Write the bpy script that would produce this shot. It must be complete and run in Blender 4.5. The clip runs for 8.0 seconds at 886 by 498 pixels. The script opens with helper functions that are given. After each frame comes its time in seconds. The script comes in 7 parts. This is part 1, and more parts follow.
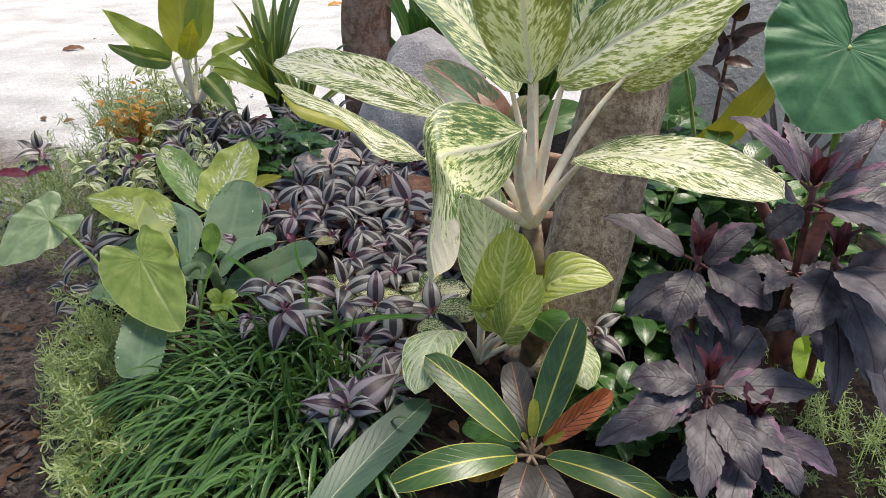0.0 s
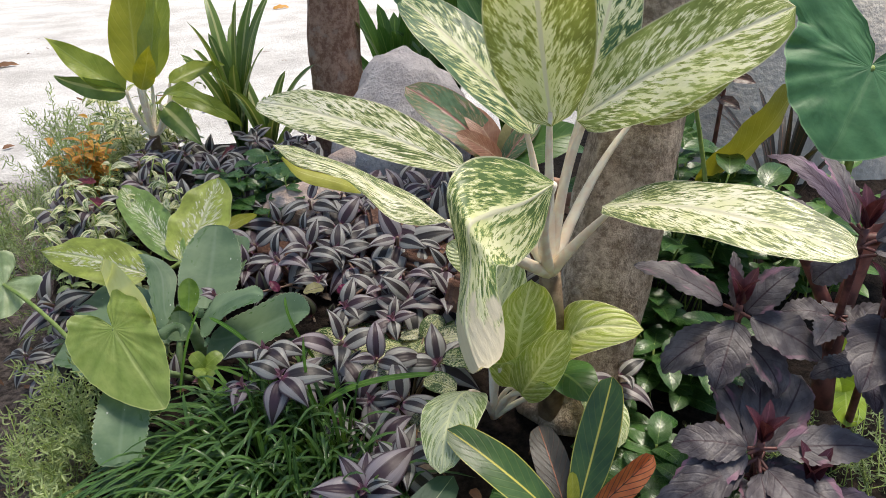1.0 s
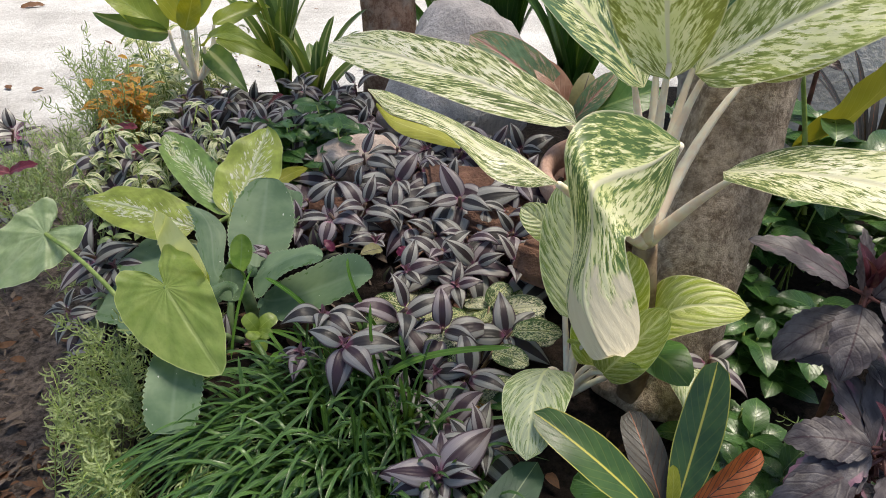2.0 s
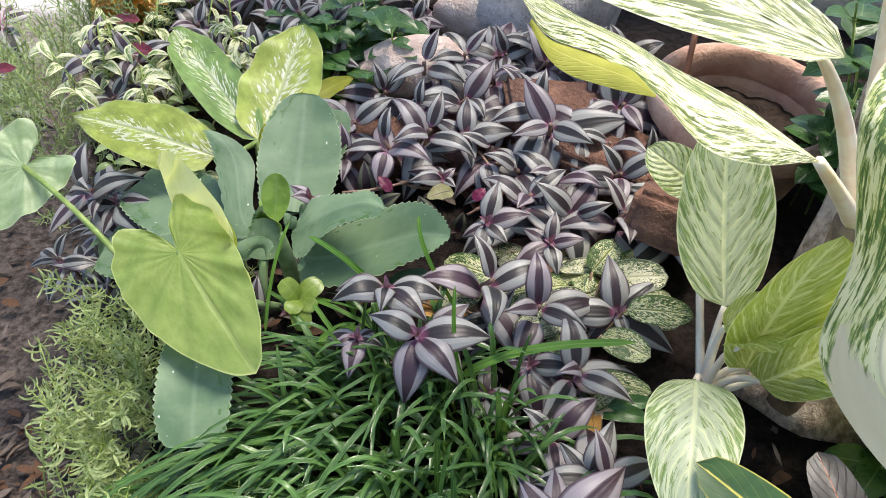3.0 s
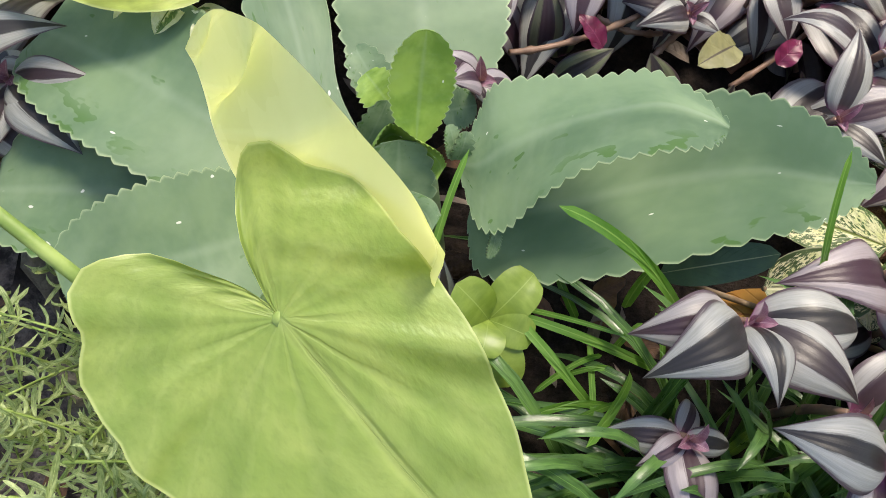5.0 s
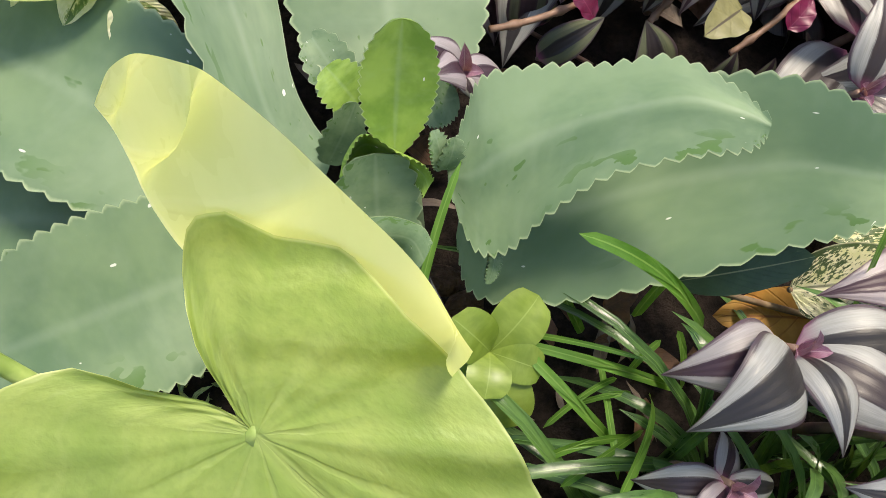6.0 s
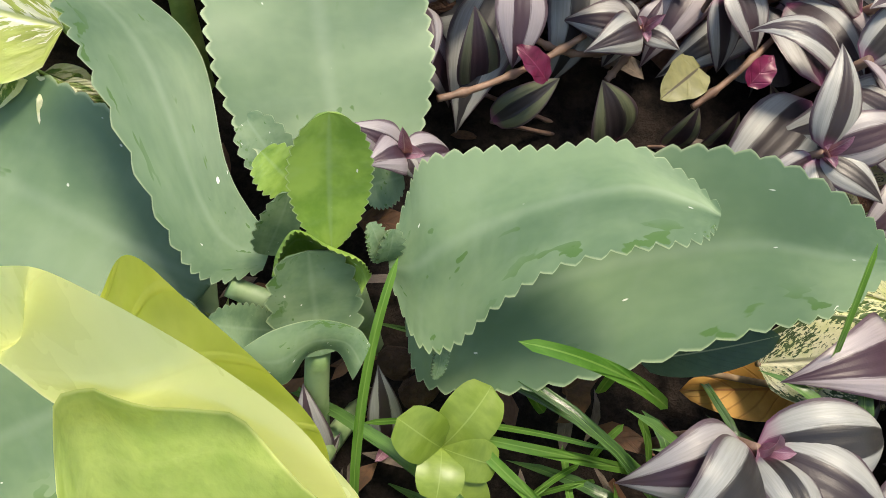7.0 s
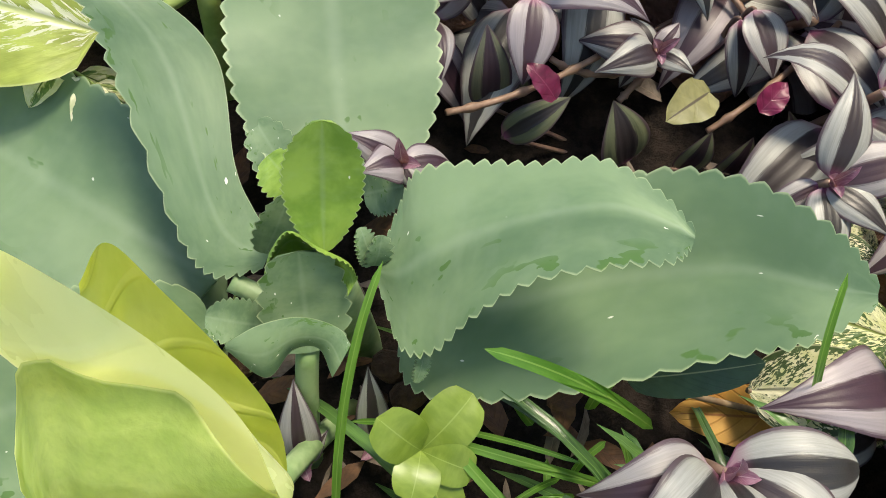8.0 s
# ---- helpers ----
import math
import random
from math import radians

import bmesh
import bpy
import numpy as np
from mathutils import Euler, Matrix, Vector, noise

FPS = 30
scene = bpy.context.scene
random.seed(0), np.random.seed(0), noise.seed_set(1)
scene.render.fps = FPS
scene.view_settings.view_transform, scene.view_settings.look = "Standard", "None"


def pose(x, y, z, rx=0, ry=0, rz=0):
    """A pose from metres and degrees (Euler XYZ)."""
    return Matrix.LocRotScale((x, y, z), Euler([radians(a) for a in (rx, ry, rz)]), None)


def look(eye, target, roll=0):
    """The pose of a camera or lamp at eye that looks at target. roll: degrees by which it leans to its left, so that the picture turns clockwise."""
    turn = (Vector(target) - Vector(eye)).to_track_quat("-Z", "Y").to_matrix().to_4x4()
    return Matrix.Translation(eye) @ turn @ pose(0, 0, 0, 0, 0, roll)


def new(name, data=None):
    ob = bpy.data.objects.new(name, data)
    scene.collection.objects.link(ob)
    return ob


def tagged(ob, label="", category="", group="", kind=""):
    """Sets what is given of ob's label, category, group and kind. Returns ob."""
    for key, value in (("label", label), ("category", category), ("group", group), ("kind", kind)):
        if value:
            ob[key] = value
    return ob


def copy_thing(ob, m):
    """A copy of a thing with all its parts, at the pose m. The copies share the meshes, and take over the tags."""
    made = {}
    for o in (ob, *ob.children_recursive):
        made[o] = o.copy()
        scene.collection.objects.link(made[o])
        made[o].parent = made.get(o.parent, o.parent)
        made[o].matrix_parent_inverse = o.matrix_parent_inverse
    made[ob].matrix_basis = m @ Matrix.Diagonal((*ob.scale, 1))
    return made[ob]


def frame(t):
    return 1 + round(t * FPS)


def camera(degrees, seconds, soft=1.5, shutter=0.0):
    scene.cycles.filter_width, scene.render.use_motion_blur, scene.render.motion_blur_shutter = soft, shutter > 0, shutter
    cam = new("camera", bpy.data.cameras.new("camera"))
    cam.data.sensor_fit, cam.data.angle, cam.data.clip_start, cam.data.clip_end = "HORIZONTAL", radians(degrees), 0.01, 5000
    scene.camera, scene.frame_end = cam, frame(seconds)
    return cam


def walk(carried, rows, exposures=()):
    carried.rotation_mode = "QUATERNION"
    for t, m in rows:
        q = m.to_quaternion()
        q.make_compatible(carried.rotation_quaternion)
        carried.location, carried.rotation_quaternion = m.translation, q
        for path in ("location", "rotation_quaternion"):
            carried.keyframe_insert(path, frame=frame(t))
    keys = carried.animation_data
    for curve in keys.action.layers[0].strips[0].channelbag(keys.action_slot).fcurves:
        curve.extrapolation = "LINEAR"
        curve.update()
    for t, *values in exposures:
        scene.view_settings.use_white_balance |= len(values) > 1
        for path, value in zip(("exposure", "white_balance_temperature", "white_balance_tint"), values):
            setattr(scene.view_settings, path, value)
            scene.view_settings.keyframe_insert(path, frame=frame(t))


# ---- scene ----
cam = camera(62.1, 8.0, soft=0.75)
PATH = [
    (0, (0.016, -0.001, 0.722), (-0.01, 1.812, -0.124), -0.5),
    (0.5, (-0.024, 0.065, 0.739), (-0.003, 1.88, -0.102), -0.9),
    (1, (-0.055, 0.113, 0.755), (0.046, 1.915, -0.106), -1.7),
    (1.5, (-0.094, 0.141, 0.747), (-0.025, 1.932, -0.139), -1.2),
    (2, (-0.13, 0.194, 0.724), (-0.075, 1.948, -0.235), -0.3),
    (2.2, (-0.152, 0.231, 0.711), (-0.143, 1.97, -0.277), -0.6),
    (3.3, (-0.234, 0.52, 0.643), (-0.21, 2.062, -0.631), 0.9),
    (3.5, (-0.262, 0.57, 0.625), (-0.193, 2.087, -0.676), 2.0),
    (4, (-0.357, 0.733, 0.542), (-0.223, 2.094, -0.917), 3.1),
    (4.5, (-0.409, 0.811, 0.485), (-0.196, 2.063, -1.061), 6.2),
    (4.7, (-0.422, 0.831, 0.47), (-0.198, 2.034, -1.112), 6.4),
    (5.8, (-0.43, 0.906, 0.426), (-0.049, 1.97, -1.225), 9.4),
    (6, (-0.432, 0.917, 0.426), (-0.054, 1.935, -1.253), 9.8),
    (6.5, (-0.438, 0.938, 0.419), (-0.051, 1.984, -1.242), 10.0),
    (7, (-0.404, 0.946, 0.432), (-0.012, 1.992, -1.227), 8.1),
    (7.5, (-0.389, 0.93, 0.442), (-0.11, 2.025, -1.209), 4.3),
    (8, (-0.38, 0.934, 0.44), (-0.128, 2.041, -1.207), 4.8),
]
walk(cam, [(t, look(eye, target, roll)) for t, eye, target, roll in PATH], exposures=[(0, 1.17, 6750, 12), (2.2, 1.16, 7000, 11), (3.3, 2.06, 6550, 13), (4.5, 2.02, 6900, 12), (6, 2.07, 7400, 12), (8, 2.05, 7480, 7)])

# ---- light ----
SUN_ELEVATION, SUN_AZIMUTH = radians(73), radians(57)
world = bpy.data.worlds.new("sky")
scene.world = world
world.use_nodes = True
sky = world.node_tree.nodes.new("ShaderNodeTexSky")
sky.sky_type, sky.sun_disc = "NISHITA", False
sky.sun_elevation, sky.sun_rotation = SUN_ELEVATION, SUN_AZIMUTH
world.node_tree.links.new(sky.outputs[0], world.node_tree.nodes["Background"].inputs[0])
world.node_tree.nodes["Background"].inputs[1].default_value = 0.075
sun = new("sun", bpy.data.lights.new("sun", "SUN"))
sun.data.energy, sun.data.angle, sun.data.color = 3.0, radians(20), (1.0, 0.94, 0.84)
sun_from = Vector((math.sin(SUN_AZIMUTH) * math.cos(SUN_ELEVATION), math.cos(SUN_AZIMUTH) * math.cos(SUN_ELEVATION), math.sin(SUN_ELEVATION)))
sun.matrix_world = look(sun_from * 20, (0, 0, 0))


# ---- materials ----
class Shade:
    """A node material under construction."""

    def __init__(self, name):
        self.material = bpy.data.materials.new(name)
        self.material.use_nodes = True
        self.tree = self.material.node_tree
        self.bsdf = self.tree.nodes["Principled BSDF"]
        self.out = self.tree.nodes["Material Output"]

    def put(self, socket, value):
        if isinstance(value, bpy.types.NodeSocket):
            self.tree.links.new(value, socket)
        elif isinstance(value, tuple) and len(value) == 3 and socket.type == "RGBA":
            socket.default_value = (*value, 1)
        else:
            socket.default_value = value

    def math(self, operation, a, b=0.0, c=0.0):
        node = self.tree.nodes.new("ShaderNodeMath")
        node.operation = operation
        for socket, value in zip(node.inputs, (a, b, c)):
            self.put(socket, value)
        return node.outputs[0]

    def mix(self, factor, a, b):
        node = self.tree.nodes.new("ShaderNodeMix")
        node.data_type = "RGBA"
        for k, value in ((0, factor), (6, a), (7, b)):
            self.put(node.inputs[k], value)
        return node.outputs[2]

    def step(self, value, low, high):
        """0 below low, 1 above high, smooth between; falls where low is above high."""
        node = self.tree.nodes.new("ShaderNodeMapRange")
        node.interpolation_type = "SMOOTHSTEP"
        flip = low > high
        for k, v in enumerate((value, min(low, high), max(low, high), 1.0 if flip else 0.0, 0.0 if flip else 1.0)):
            self.put(node.inputs[k], v)
        return node.outputs[0]

    def uv(self):
        node = self.tree.nodes.new("ShaderNodeSeparateXYZ")
        self.tree.links.new(self.tree.nodes.new("ShaderNodeTexCoord").outputs["UV"], node.inputs[0])
        return node.outputs[0], node.outputs[1]

    def place(self):
        return self.tree.nodes.new("ShaderNodeTexCoord").outputs["Object"]

    def axes(self):
        node = self.tree.nodes.new("ShaderNodeSeparateXYZ")
        self.tree.links.new(self.place(), node.inputs[0])
        return node.outputs

    def chance(self):
        """A number for each object and loose piece."""
        a = self.tree.nodes.new("ShaderNodeObjectInfo").outputs["Random"]
        b = self.tree.nodes.new("ShaderNodeNewGeometry").outputs["Random Per Island"]
        return self.math("FRACT", self.math("ADD", a, b))

    def vector(self, x, y, z=0.0):
        node = self.tree.nodes.new("ShaderNodeCombineXYZ")
        for socket, value in zip(node.inputs, (x, y, z)):
            self.put(socket, value)
        return node.outputs[0]

    def noise(self, where, scale, detail=3.0, rough=0.55):
        node = self.tree.nodes.new("ShaderNodeTexNoise")
        self.put(node.inputs["Vector"], where)
        node.inputs["Scale"].default_value, node.inputs["Detail"].default_value, node.inputs["Roughness"].default_value = scale, detail, rough
        return node.outputs[0]

    def bump(self, height, strength, distance):
        node = self.tree.nodes.new("ShaderNodeBump")
        self.put(node.inputs["Height"], height)
        node.inputs["Strength"].default_value, node.inputs["Distance"].default_value = strength, distance
        self.tree.links.new(node.outputs[0], self.bsdf.inputs["Normal"])
        return node.outputs[0]

    def done(self, colour, rough, thin=0.0, glow=(1.0, 1.0, 1.0), specular=0.5):
        """thin: the share of light that a blade lets through, tinted by glow."""
        self.put(self.bsdf.inputs["Base Color"], colour)
        self.put(self.bsdf.inputs["Roughness"], rough)
        self.put(self.bsdf.inputs["Specular IOR Level"], specular)
        if thin:
            through_light = self.tree.nodes.new("ShaderNodeBsdfTranslucent")
            tint = self.tree.nodes.new("ShaderNodeMix")
            tint.data_type, tint.blend_type = "RGBA", "MULTIPLY"
            tint.inputs[0].default_value = 1.0
            self.put(tint.inputs[6], colour)
            self.put(tint.inputs[7], glow)
            self.tree.links.new(tint.outputs[2], through_light.inputs[0])
            both = self.tree.nodes.new("ShaderNodeMixShader")
            both.inputs[0].default_value = thin
            self.tree.links.new(self.bsdf.outputs[0], both.inputs[1])
            self.tree.links.new(through_light.outputs[0], both.inputs[2])
            self.tree.links.new(both.outputs[0], self.out.inputs[0])
        return self.material


def half(s, v):
    """0 on the midrib of a blade, 1 on its edge."""
    return s.math("ABSOLUTE", s.math("MULTIPLY_ADD", v, 2.0, -1.0))


def plain_leaf(name, deep, pale, rib, rough=0.45, thin=0.25, veins=14.0, rib_width=0.05, vein_gain=0.35, relief=0.0012, glow=(1.5, 1.35, 0.6), rim=0.0):
    """A green blade with a paler midrib, side veins and mottling."""
    s = Shade(name)
    u, v = s.uv()
    d = half(s, v)
    luck = s.chance()
    slant = s.math("MULTIPLY_ADD", d, -0.3, u)
    wave = s.math("SINE", s.math("MULTIPLY", slant, veins * 6.283))
    vein = s.step(wave, 0.8, 1.0)
    mottle = s.noise(s.vector(s.math("MULTIPLY", u, 3.0), v, s.math("MULTIPLY", luck, 40.0)), 2.2, 4.0)
    shade = s.math("ADD", s.math("MULTIPLY", s.step(mottle, 0.3, 0.7), 0.6), s.math("MULTIPLY", luck, 0.4))
    colour = s.mix(shade, deep, pale)
    colour = s.mix(s.math("MULTIPLY", vein, vein_gain), colour, rib)
    colour = s.mix(s.step(d, rib_width * 1.6, rib_width * 0.5), colour, rib)
    if rim:
        colour = s.mix(s.math("MULTIPLY", s.step(d, 0.93, 0.98), rim), colour, rib)
    fine = s.noise(s.place(), 220.0, 2.0)
    s.bump(s.math("ADD", s.math("MULTIPLY", vein, -0.7), s.math("MULTIPLY", fine, 0.4)), 0.6, relief)
    return s.done(colour, s.math("MULTIPLY_ADD", mottle, 0.2, rough - 0.1), thin, glow)


def dashed_leaf(name, green, cream, amount, dashes=42.0, rib=(0.72, 0.70, 0.50), rough=0.4, stretch=16.0, edge=0.25, slope=0.34, dry=2.0, edge_from=0.75, rib_width=0.06, crisp=False):
    """A variegated blade in three tones: cream, pale green and deep green streaks that follow the side veins. amount: share of green."""
    s = Shade(name)
    u, v = s.uv()
    d = half(s, v)
    luck = s.math("MULTIPLY", s.chance(), 40.0)
    wander = s.noise(s.vector(s.math("MULTIPLY", u, 7.0), s.math("MULTIPLY", v, 4.0), luck), 1.0, 2.0)
    slant = s.math("ADD", s.math("MULTIPLY_ADD", d, -slope, u), s.math("MULTIPLY", wander, 0.05))
    fleck = s.noise(s.vector(s.math("MULTIPLY", slant, dashes), s.math("MULTIPLY", v, stretch), luck), 1.0, 4.0, 0.62)
    fine = s.noise(s.vector(s.math("MULTIPLY", slant, dashes * 2.6), s.math("MULTIPLY", v, stretch * 1.7), luck), 1.0, 2.0)
    broad = s.noise(s.vector(s.math("MULTIPLY", u, 3.0), s.math("MULTIPLY", v, 2.0), luck), 1.0, 2.0)
    level = s.math("ADD", s.math("MULTIPLY", fleck, 1.1), s.math("MULTIPLY", s.math("SUBTRACT", fine, 0.7), 0.45))
    level = s.math("ADD", level, s.math("MULTIPLY", s.math("SUBTRACT", broad, 0.4), 0.5))
    level = s.math("ADD", level, s.math("MULTIPLY", s.step(d, edge_from, 1.0), edge * 0.3))
    level = s.math("ADD", level, s.math("MULTIPLY", s.step(d, 0.24, 0.0), -0.14))
    cut = 0.72 - 0.44 * amount
    tone = s.noise(s.vector(s.math("MULTIPLY", u, 9.0), s.math("MULTIPLY", v, 5.0), luck), 1.0, 3.0)
    deep = s.mix(s.step(tone, 0.3, 0.75), green, tuple(min(1.0, c * 1.6 + 0.015) for c in green))
    pale = s.mix(s.step(tone, 0.35, 0.7), cream, tuple(c * k for c, k in zip(cream, (0.84, 0.88, 0.66))))
    between = tuple(0.55 * g + 0.45 * c * k for g, c, k in zip(green, cream, (0.90, 0.98, 0.55)))
    colour = pale if crisp else s.mix(s.step(level, cut - 0.085, cut - 0.035), pale, between)
    colour = s.mix(s.step(level, cut + 0.005, cut + 0.055), colour, deep)
    colour = s.mix(s.step(d, rib_width, rib_width * 0.45), colour, rib)
    colour = s.mix(s.math("MULTIPLY", s.step(d, 0.955, 0.995), 0.6), colour, rib)
    if dry < 1:
        husk = s.step(s.math("MULTIPLY_ADD", s.math("SUBTRACT", tone, 0.5), 0.5, u), dry, dry + 0.06)
        colour = s.mix(husk, colour, s.mix(tone, (0.66, 0.58, 0.40), (0.84, 0.77, 0.60)))
    rid = s.math("SINE", s.math("MULTIPLY", slant, 70.0))
    dip = s.step(d, 0.10, 0.0)
    s.bump(s.math("ADD", s.math("ADD", s.math("MULTIPLY", rid, 0.10), s.math("MULTIPLY", fleck, 0.5)), s.math("MULTIPLY", dip, -0.9)), 0.6, 0.0016)
    return s.done(colour, s.math("MULTIPLY_ADD", tone, 0.25, rough - 0.12), 0.32, (1.12, 1.1, 0.8))


def veined_leaf(name, green, silver, vein, count=8.0, slope=0.42, rough=0.4, silver_share=0.5):
    """A blade with pale yellow side veins that curve towards its edge and silvery fields between them."""
    s = Shade(name)
    u, v = s.uv()
    d = half(s, v)
    luck = s.math("MULTIPLY", s.chance(), 40.0)
    wander = s.noise(s.vector(s.math("MULTIPLY", u, 6.0), s.math("MULTIPLY", v, 5.0), luck), 1.0, 3.0)
    slant = s.math("ADD", s.math("MULTIPLY_ADD", s.math("POWER", d, 1.25), -slope, u), s.math("MULTIPLY", wander, 0.075))
    wave = s.math("SINE", s.math("MULTIPLY", slant, count * 6.283))
    small = s.math("SINE", s.math("MULTIPLY", slant, count * 18.85))
    streak = s.noise(s.vector(s.math("MULTIPLY", slant, 30.0), s.math("MULTIPLY", v, 9.0), luck), 1.0, 4.0, 0.62)
    cloud = s.noise(s.vector(s.math("MULTIPLY", u, 3.0), s.math("MULTIPLY", v, 3.0), luck), 1.0, 3.0)
    field = s.math("ADD", streak, s.math("MULTIPLY", s.step(d, 0.95, 0.15), 0.12))
    colour = s.mix(s.step(field, 0.62 - 0.2 * silver_share, 0.72 - 0.2 * silver_share), green, silver)
    colour = s.mix(s.math("MULTIPLY", s.step(cloud, 0.4, 0.75), 0.35), colour, tuple(c * 0.6 for c in green))
    colour = s.mix(s.math("MULTIPLY", s.step(small, 0.78, 0.98), 0.45), colour, vein)
    colour = s.mix(s.math("MULTIPLY", s.math("MULTIPLY", s.step(wave, 0.72, 0.96), s.step(streak, 0.36, 0.52)), 0.85), colour, vein)
    colour = s.mix(s.step(d, 0.075, 0.03), colour, vein)
    colour = s.mix(s.math("MULTIPLY", s.step(d, 0.95, 0.99), 0.8), colour, vein)
    s.bump(s.math("ADD", s.math("ADD", s.math("MULTIPLY", wave, -0.35), s.math("MULTIPLY", streak, 0.4)), s.math("MULTIPLY", s.step(d, 0.12, 0.0), -0.9)), 0.6, 0.0018)
    return s.done(colour, s.math("MULTIPLY_ADD", cloud, 0.25, rough - 0.12), 0.32, (1.25, 1.25, 0.6))


def striped_leaf(name, low=(0.215, 0.215, 0.200), high=(0.43, 0.43, 0.405), flush=(0.31, 0.225, 0.275)):
    """Wandering inch-plant: two silver bands with feathered edges on a dark purple-green blade."""
    s = Shade(name)
    u, v = s.uv()
    d = half(s, v)
    luck = s.chance()
    seed = s.math("MULTIPLY", luck, 60.0)
    grain = s.noise(s.vector(s.math("MULTIPLY", u, 2.5), s.math("MULTIPLY", v, 9.0), seed), 1.3, 3.0)
    hair = s.noise(s.vector(s.math("MULTIPLY", u, 4.0), s.math("MULTIPLY", v, 46.0), seed), 1.0, 3.0, 0.6)
    d2 = s.math("ADD", d, s.math("MULTIPLY", s.math("SUBTRACT", hair, 0.5), 0.20))
    d2 = s.math("ADD", d2, s.math("MULTIPLY", s.math("SUBTRACT", grain, 0.5), 0.10))
    wide = s.math("MULTIPLY_ADD", s.math("FRACT", s.math("MULTIPLY", luck, 7.3)), 0.14, 0.25)
    band = s.math("MULTIPLY", s.step(s.math("SUBTRACT", d2, wide), 0.0, 0.10), s.step(d2, 0.95, 0.82))
    band = s.math("MULTIPLY", band, s.step(u, 1.04, 0.84))
    silver = s.mix(hair, low, high)
    silver = s.mix(s.math("MULTIPLY", s.step(luck, 0.45, 1.0), 0.50), silver, flush)
    dark = s.mix(s.step(luck, 0.2, 0.9), (0.024, 0.021, 0.021), (0.050, 0.024, 0.036))
    dark = s.mix(s.math("MULTIPLY", s.step(d, 0.70, 1.0), 0.7), dark, (0.090, 0.055, 0.070))
    colour = s.mix(s.math("MULTIPLY", band, 0.95), dark, silver)
    colour = s.mix(s.math("MULTIPLY", s.step(u, 0.14, 0.0), 0.6), colour, (0.36, 0.09, 0.21))
    spark = s.noise(s.place(), 900.0, 1.0)
    s.bump(s.math("ADD", s.math("ADD", s.math("MULTIPLY", spark, 0.4), s.math("MULTIPLY", hair, 1.2)), s.math("SINE", s.math("MULTIPLY", v, 40.0))), 0.14, 0.0007)
    return s.done(colour, s.math("MULTIPLY_ADD", grain, 0.25, 0.32), 0.10, (1.1, 0.75, 0.95))


def succulent_leaf(name, deep, pale, rough=0.42, scars=0.5):
    """Thick glaucous blade: grey-green bloom, pale midrib zone, a few rubbed scars."""
    s = Shade(name)
    u, v = s.uv()
    d = half(s, v)
    luck = s.math("MULTIPLY", s.chance(), 30.0)
    cloud = s.noise(s.vector(s.math("MULTIPLY", u, 2.4), s.math("MULTIPLY", v, 1.2), luck), 1.4, 4.0)
    colour = s.mix(s.step(cloud, 0.32, 0.68), deep, pale)
    bloom = s.noise(s.vector(s.math("MULTIPLY", u, 14.0), s.math("MULTIPLY", v, 3.0), luck), 1.0, 3.0)
    colour = s.mix(s.math("MULTIPLY", s.step(bloom, 0.45, 0.75), 0.06), colour, (0.42, 0.50, 0.42))
    colour = s.mix(s.math("MULTIPLY", s.step(d, 0.12, 0.0), 0.16), colour, (0.36, 0.45, 0.33))
    rub = s.noise(s.vector(s.math("MULTIPLY", u, 11.0), s.math("MULTIPLY", v, 9.0), luck), 1.0, 2.0)
    where = s.noise(s.vector(s.math("MULTIPLY", u, 2.0), s.math("MULTIPLY", v, 2.0), luck), 1.0, 1.0)
    worn = s.math("MULTIPLY", s.step(rub, 0.66, 0.69), s.step(where, 0.50, 0.62))
    low = s.math("MULTIPLY", s.step(rub, 0.57, 0.60), s.math("MULTIPLY", s.step(v, 0.30, 0.06), s.step(u, 0.35, 0.55)))
    worn = s.math("MAXIMUM", worn, low)
    colour = s.mix(s.math("MULTIPLY", worn, scars * 1.7), colour, (0.065, 0.15, 0.03))
    fleck = s.noise(s.vector(s.math("MULTIPLY", u, 17.0), s.math("MULTIPLY", v, 13.0), luck), 1.0, 1.0)
    colour = s.mix(s.step(fleck, 0.775, 0.79), colour, (0.66, 0.68, 0.60))
    colour = s.mix(s.math("MULTIPLY", s.step(d, 0.965, 1.0), 0.55), colour, (0.46, 0.54, 0.32))
    fine = s.noise(s.place(), 500.0, 2.0)
    s.bump(s.math("ADD", s.math("MULTIPLY", fine, 0.15), s.math("MULTIPLY", cloud, 1.5)), 0.12, 0.0012)
    return s.done(colour, s.math("MULTIPLY_ADD", bloom, 0.2, rough), 0.07, (1.3, 1.3, 0.6), specular=0.35)


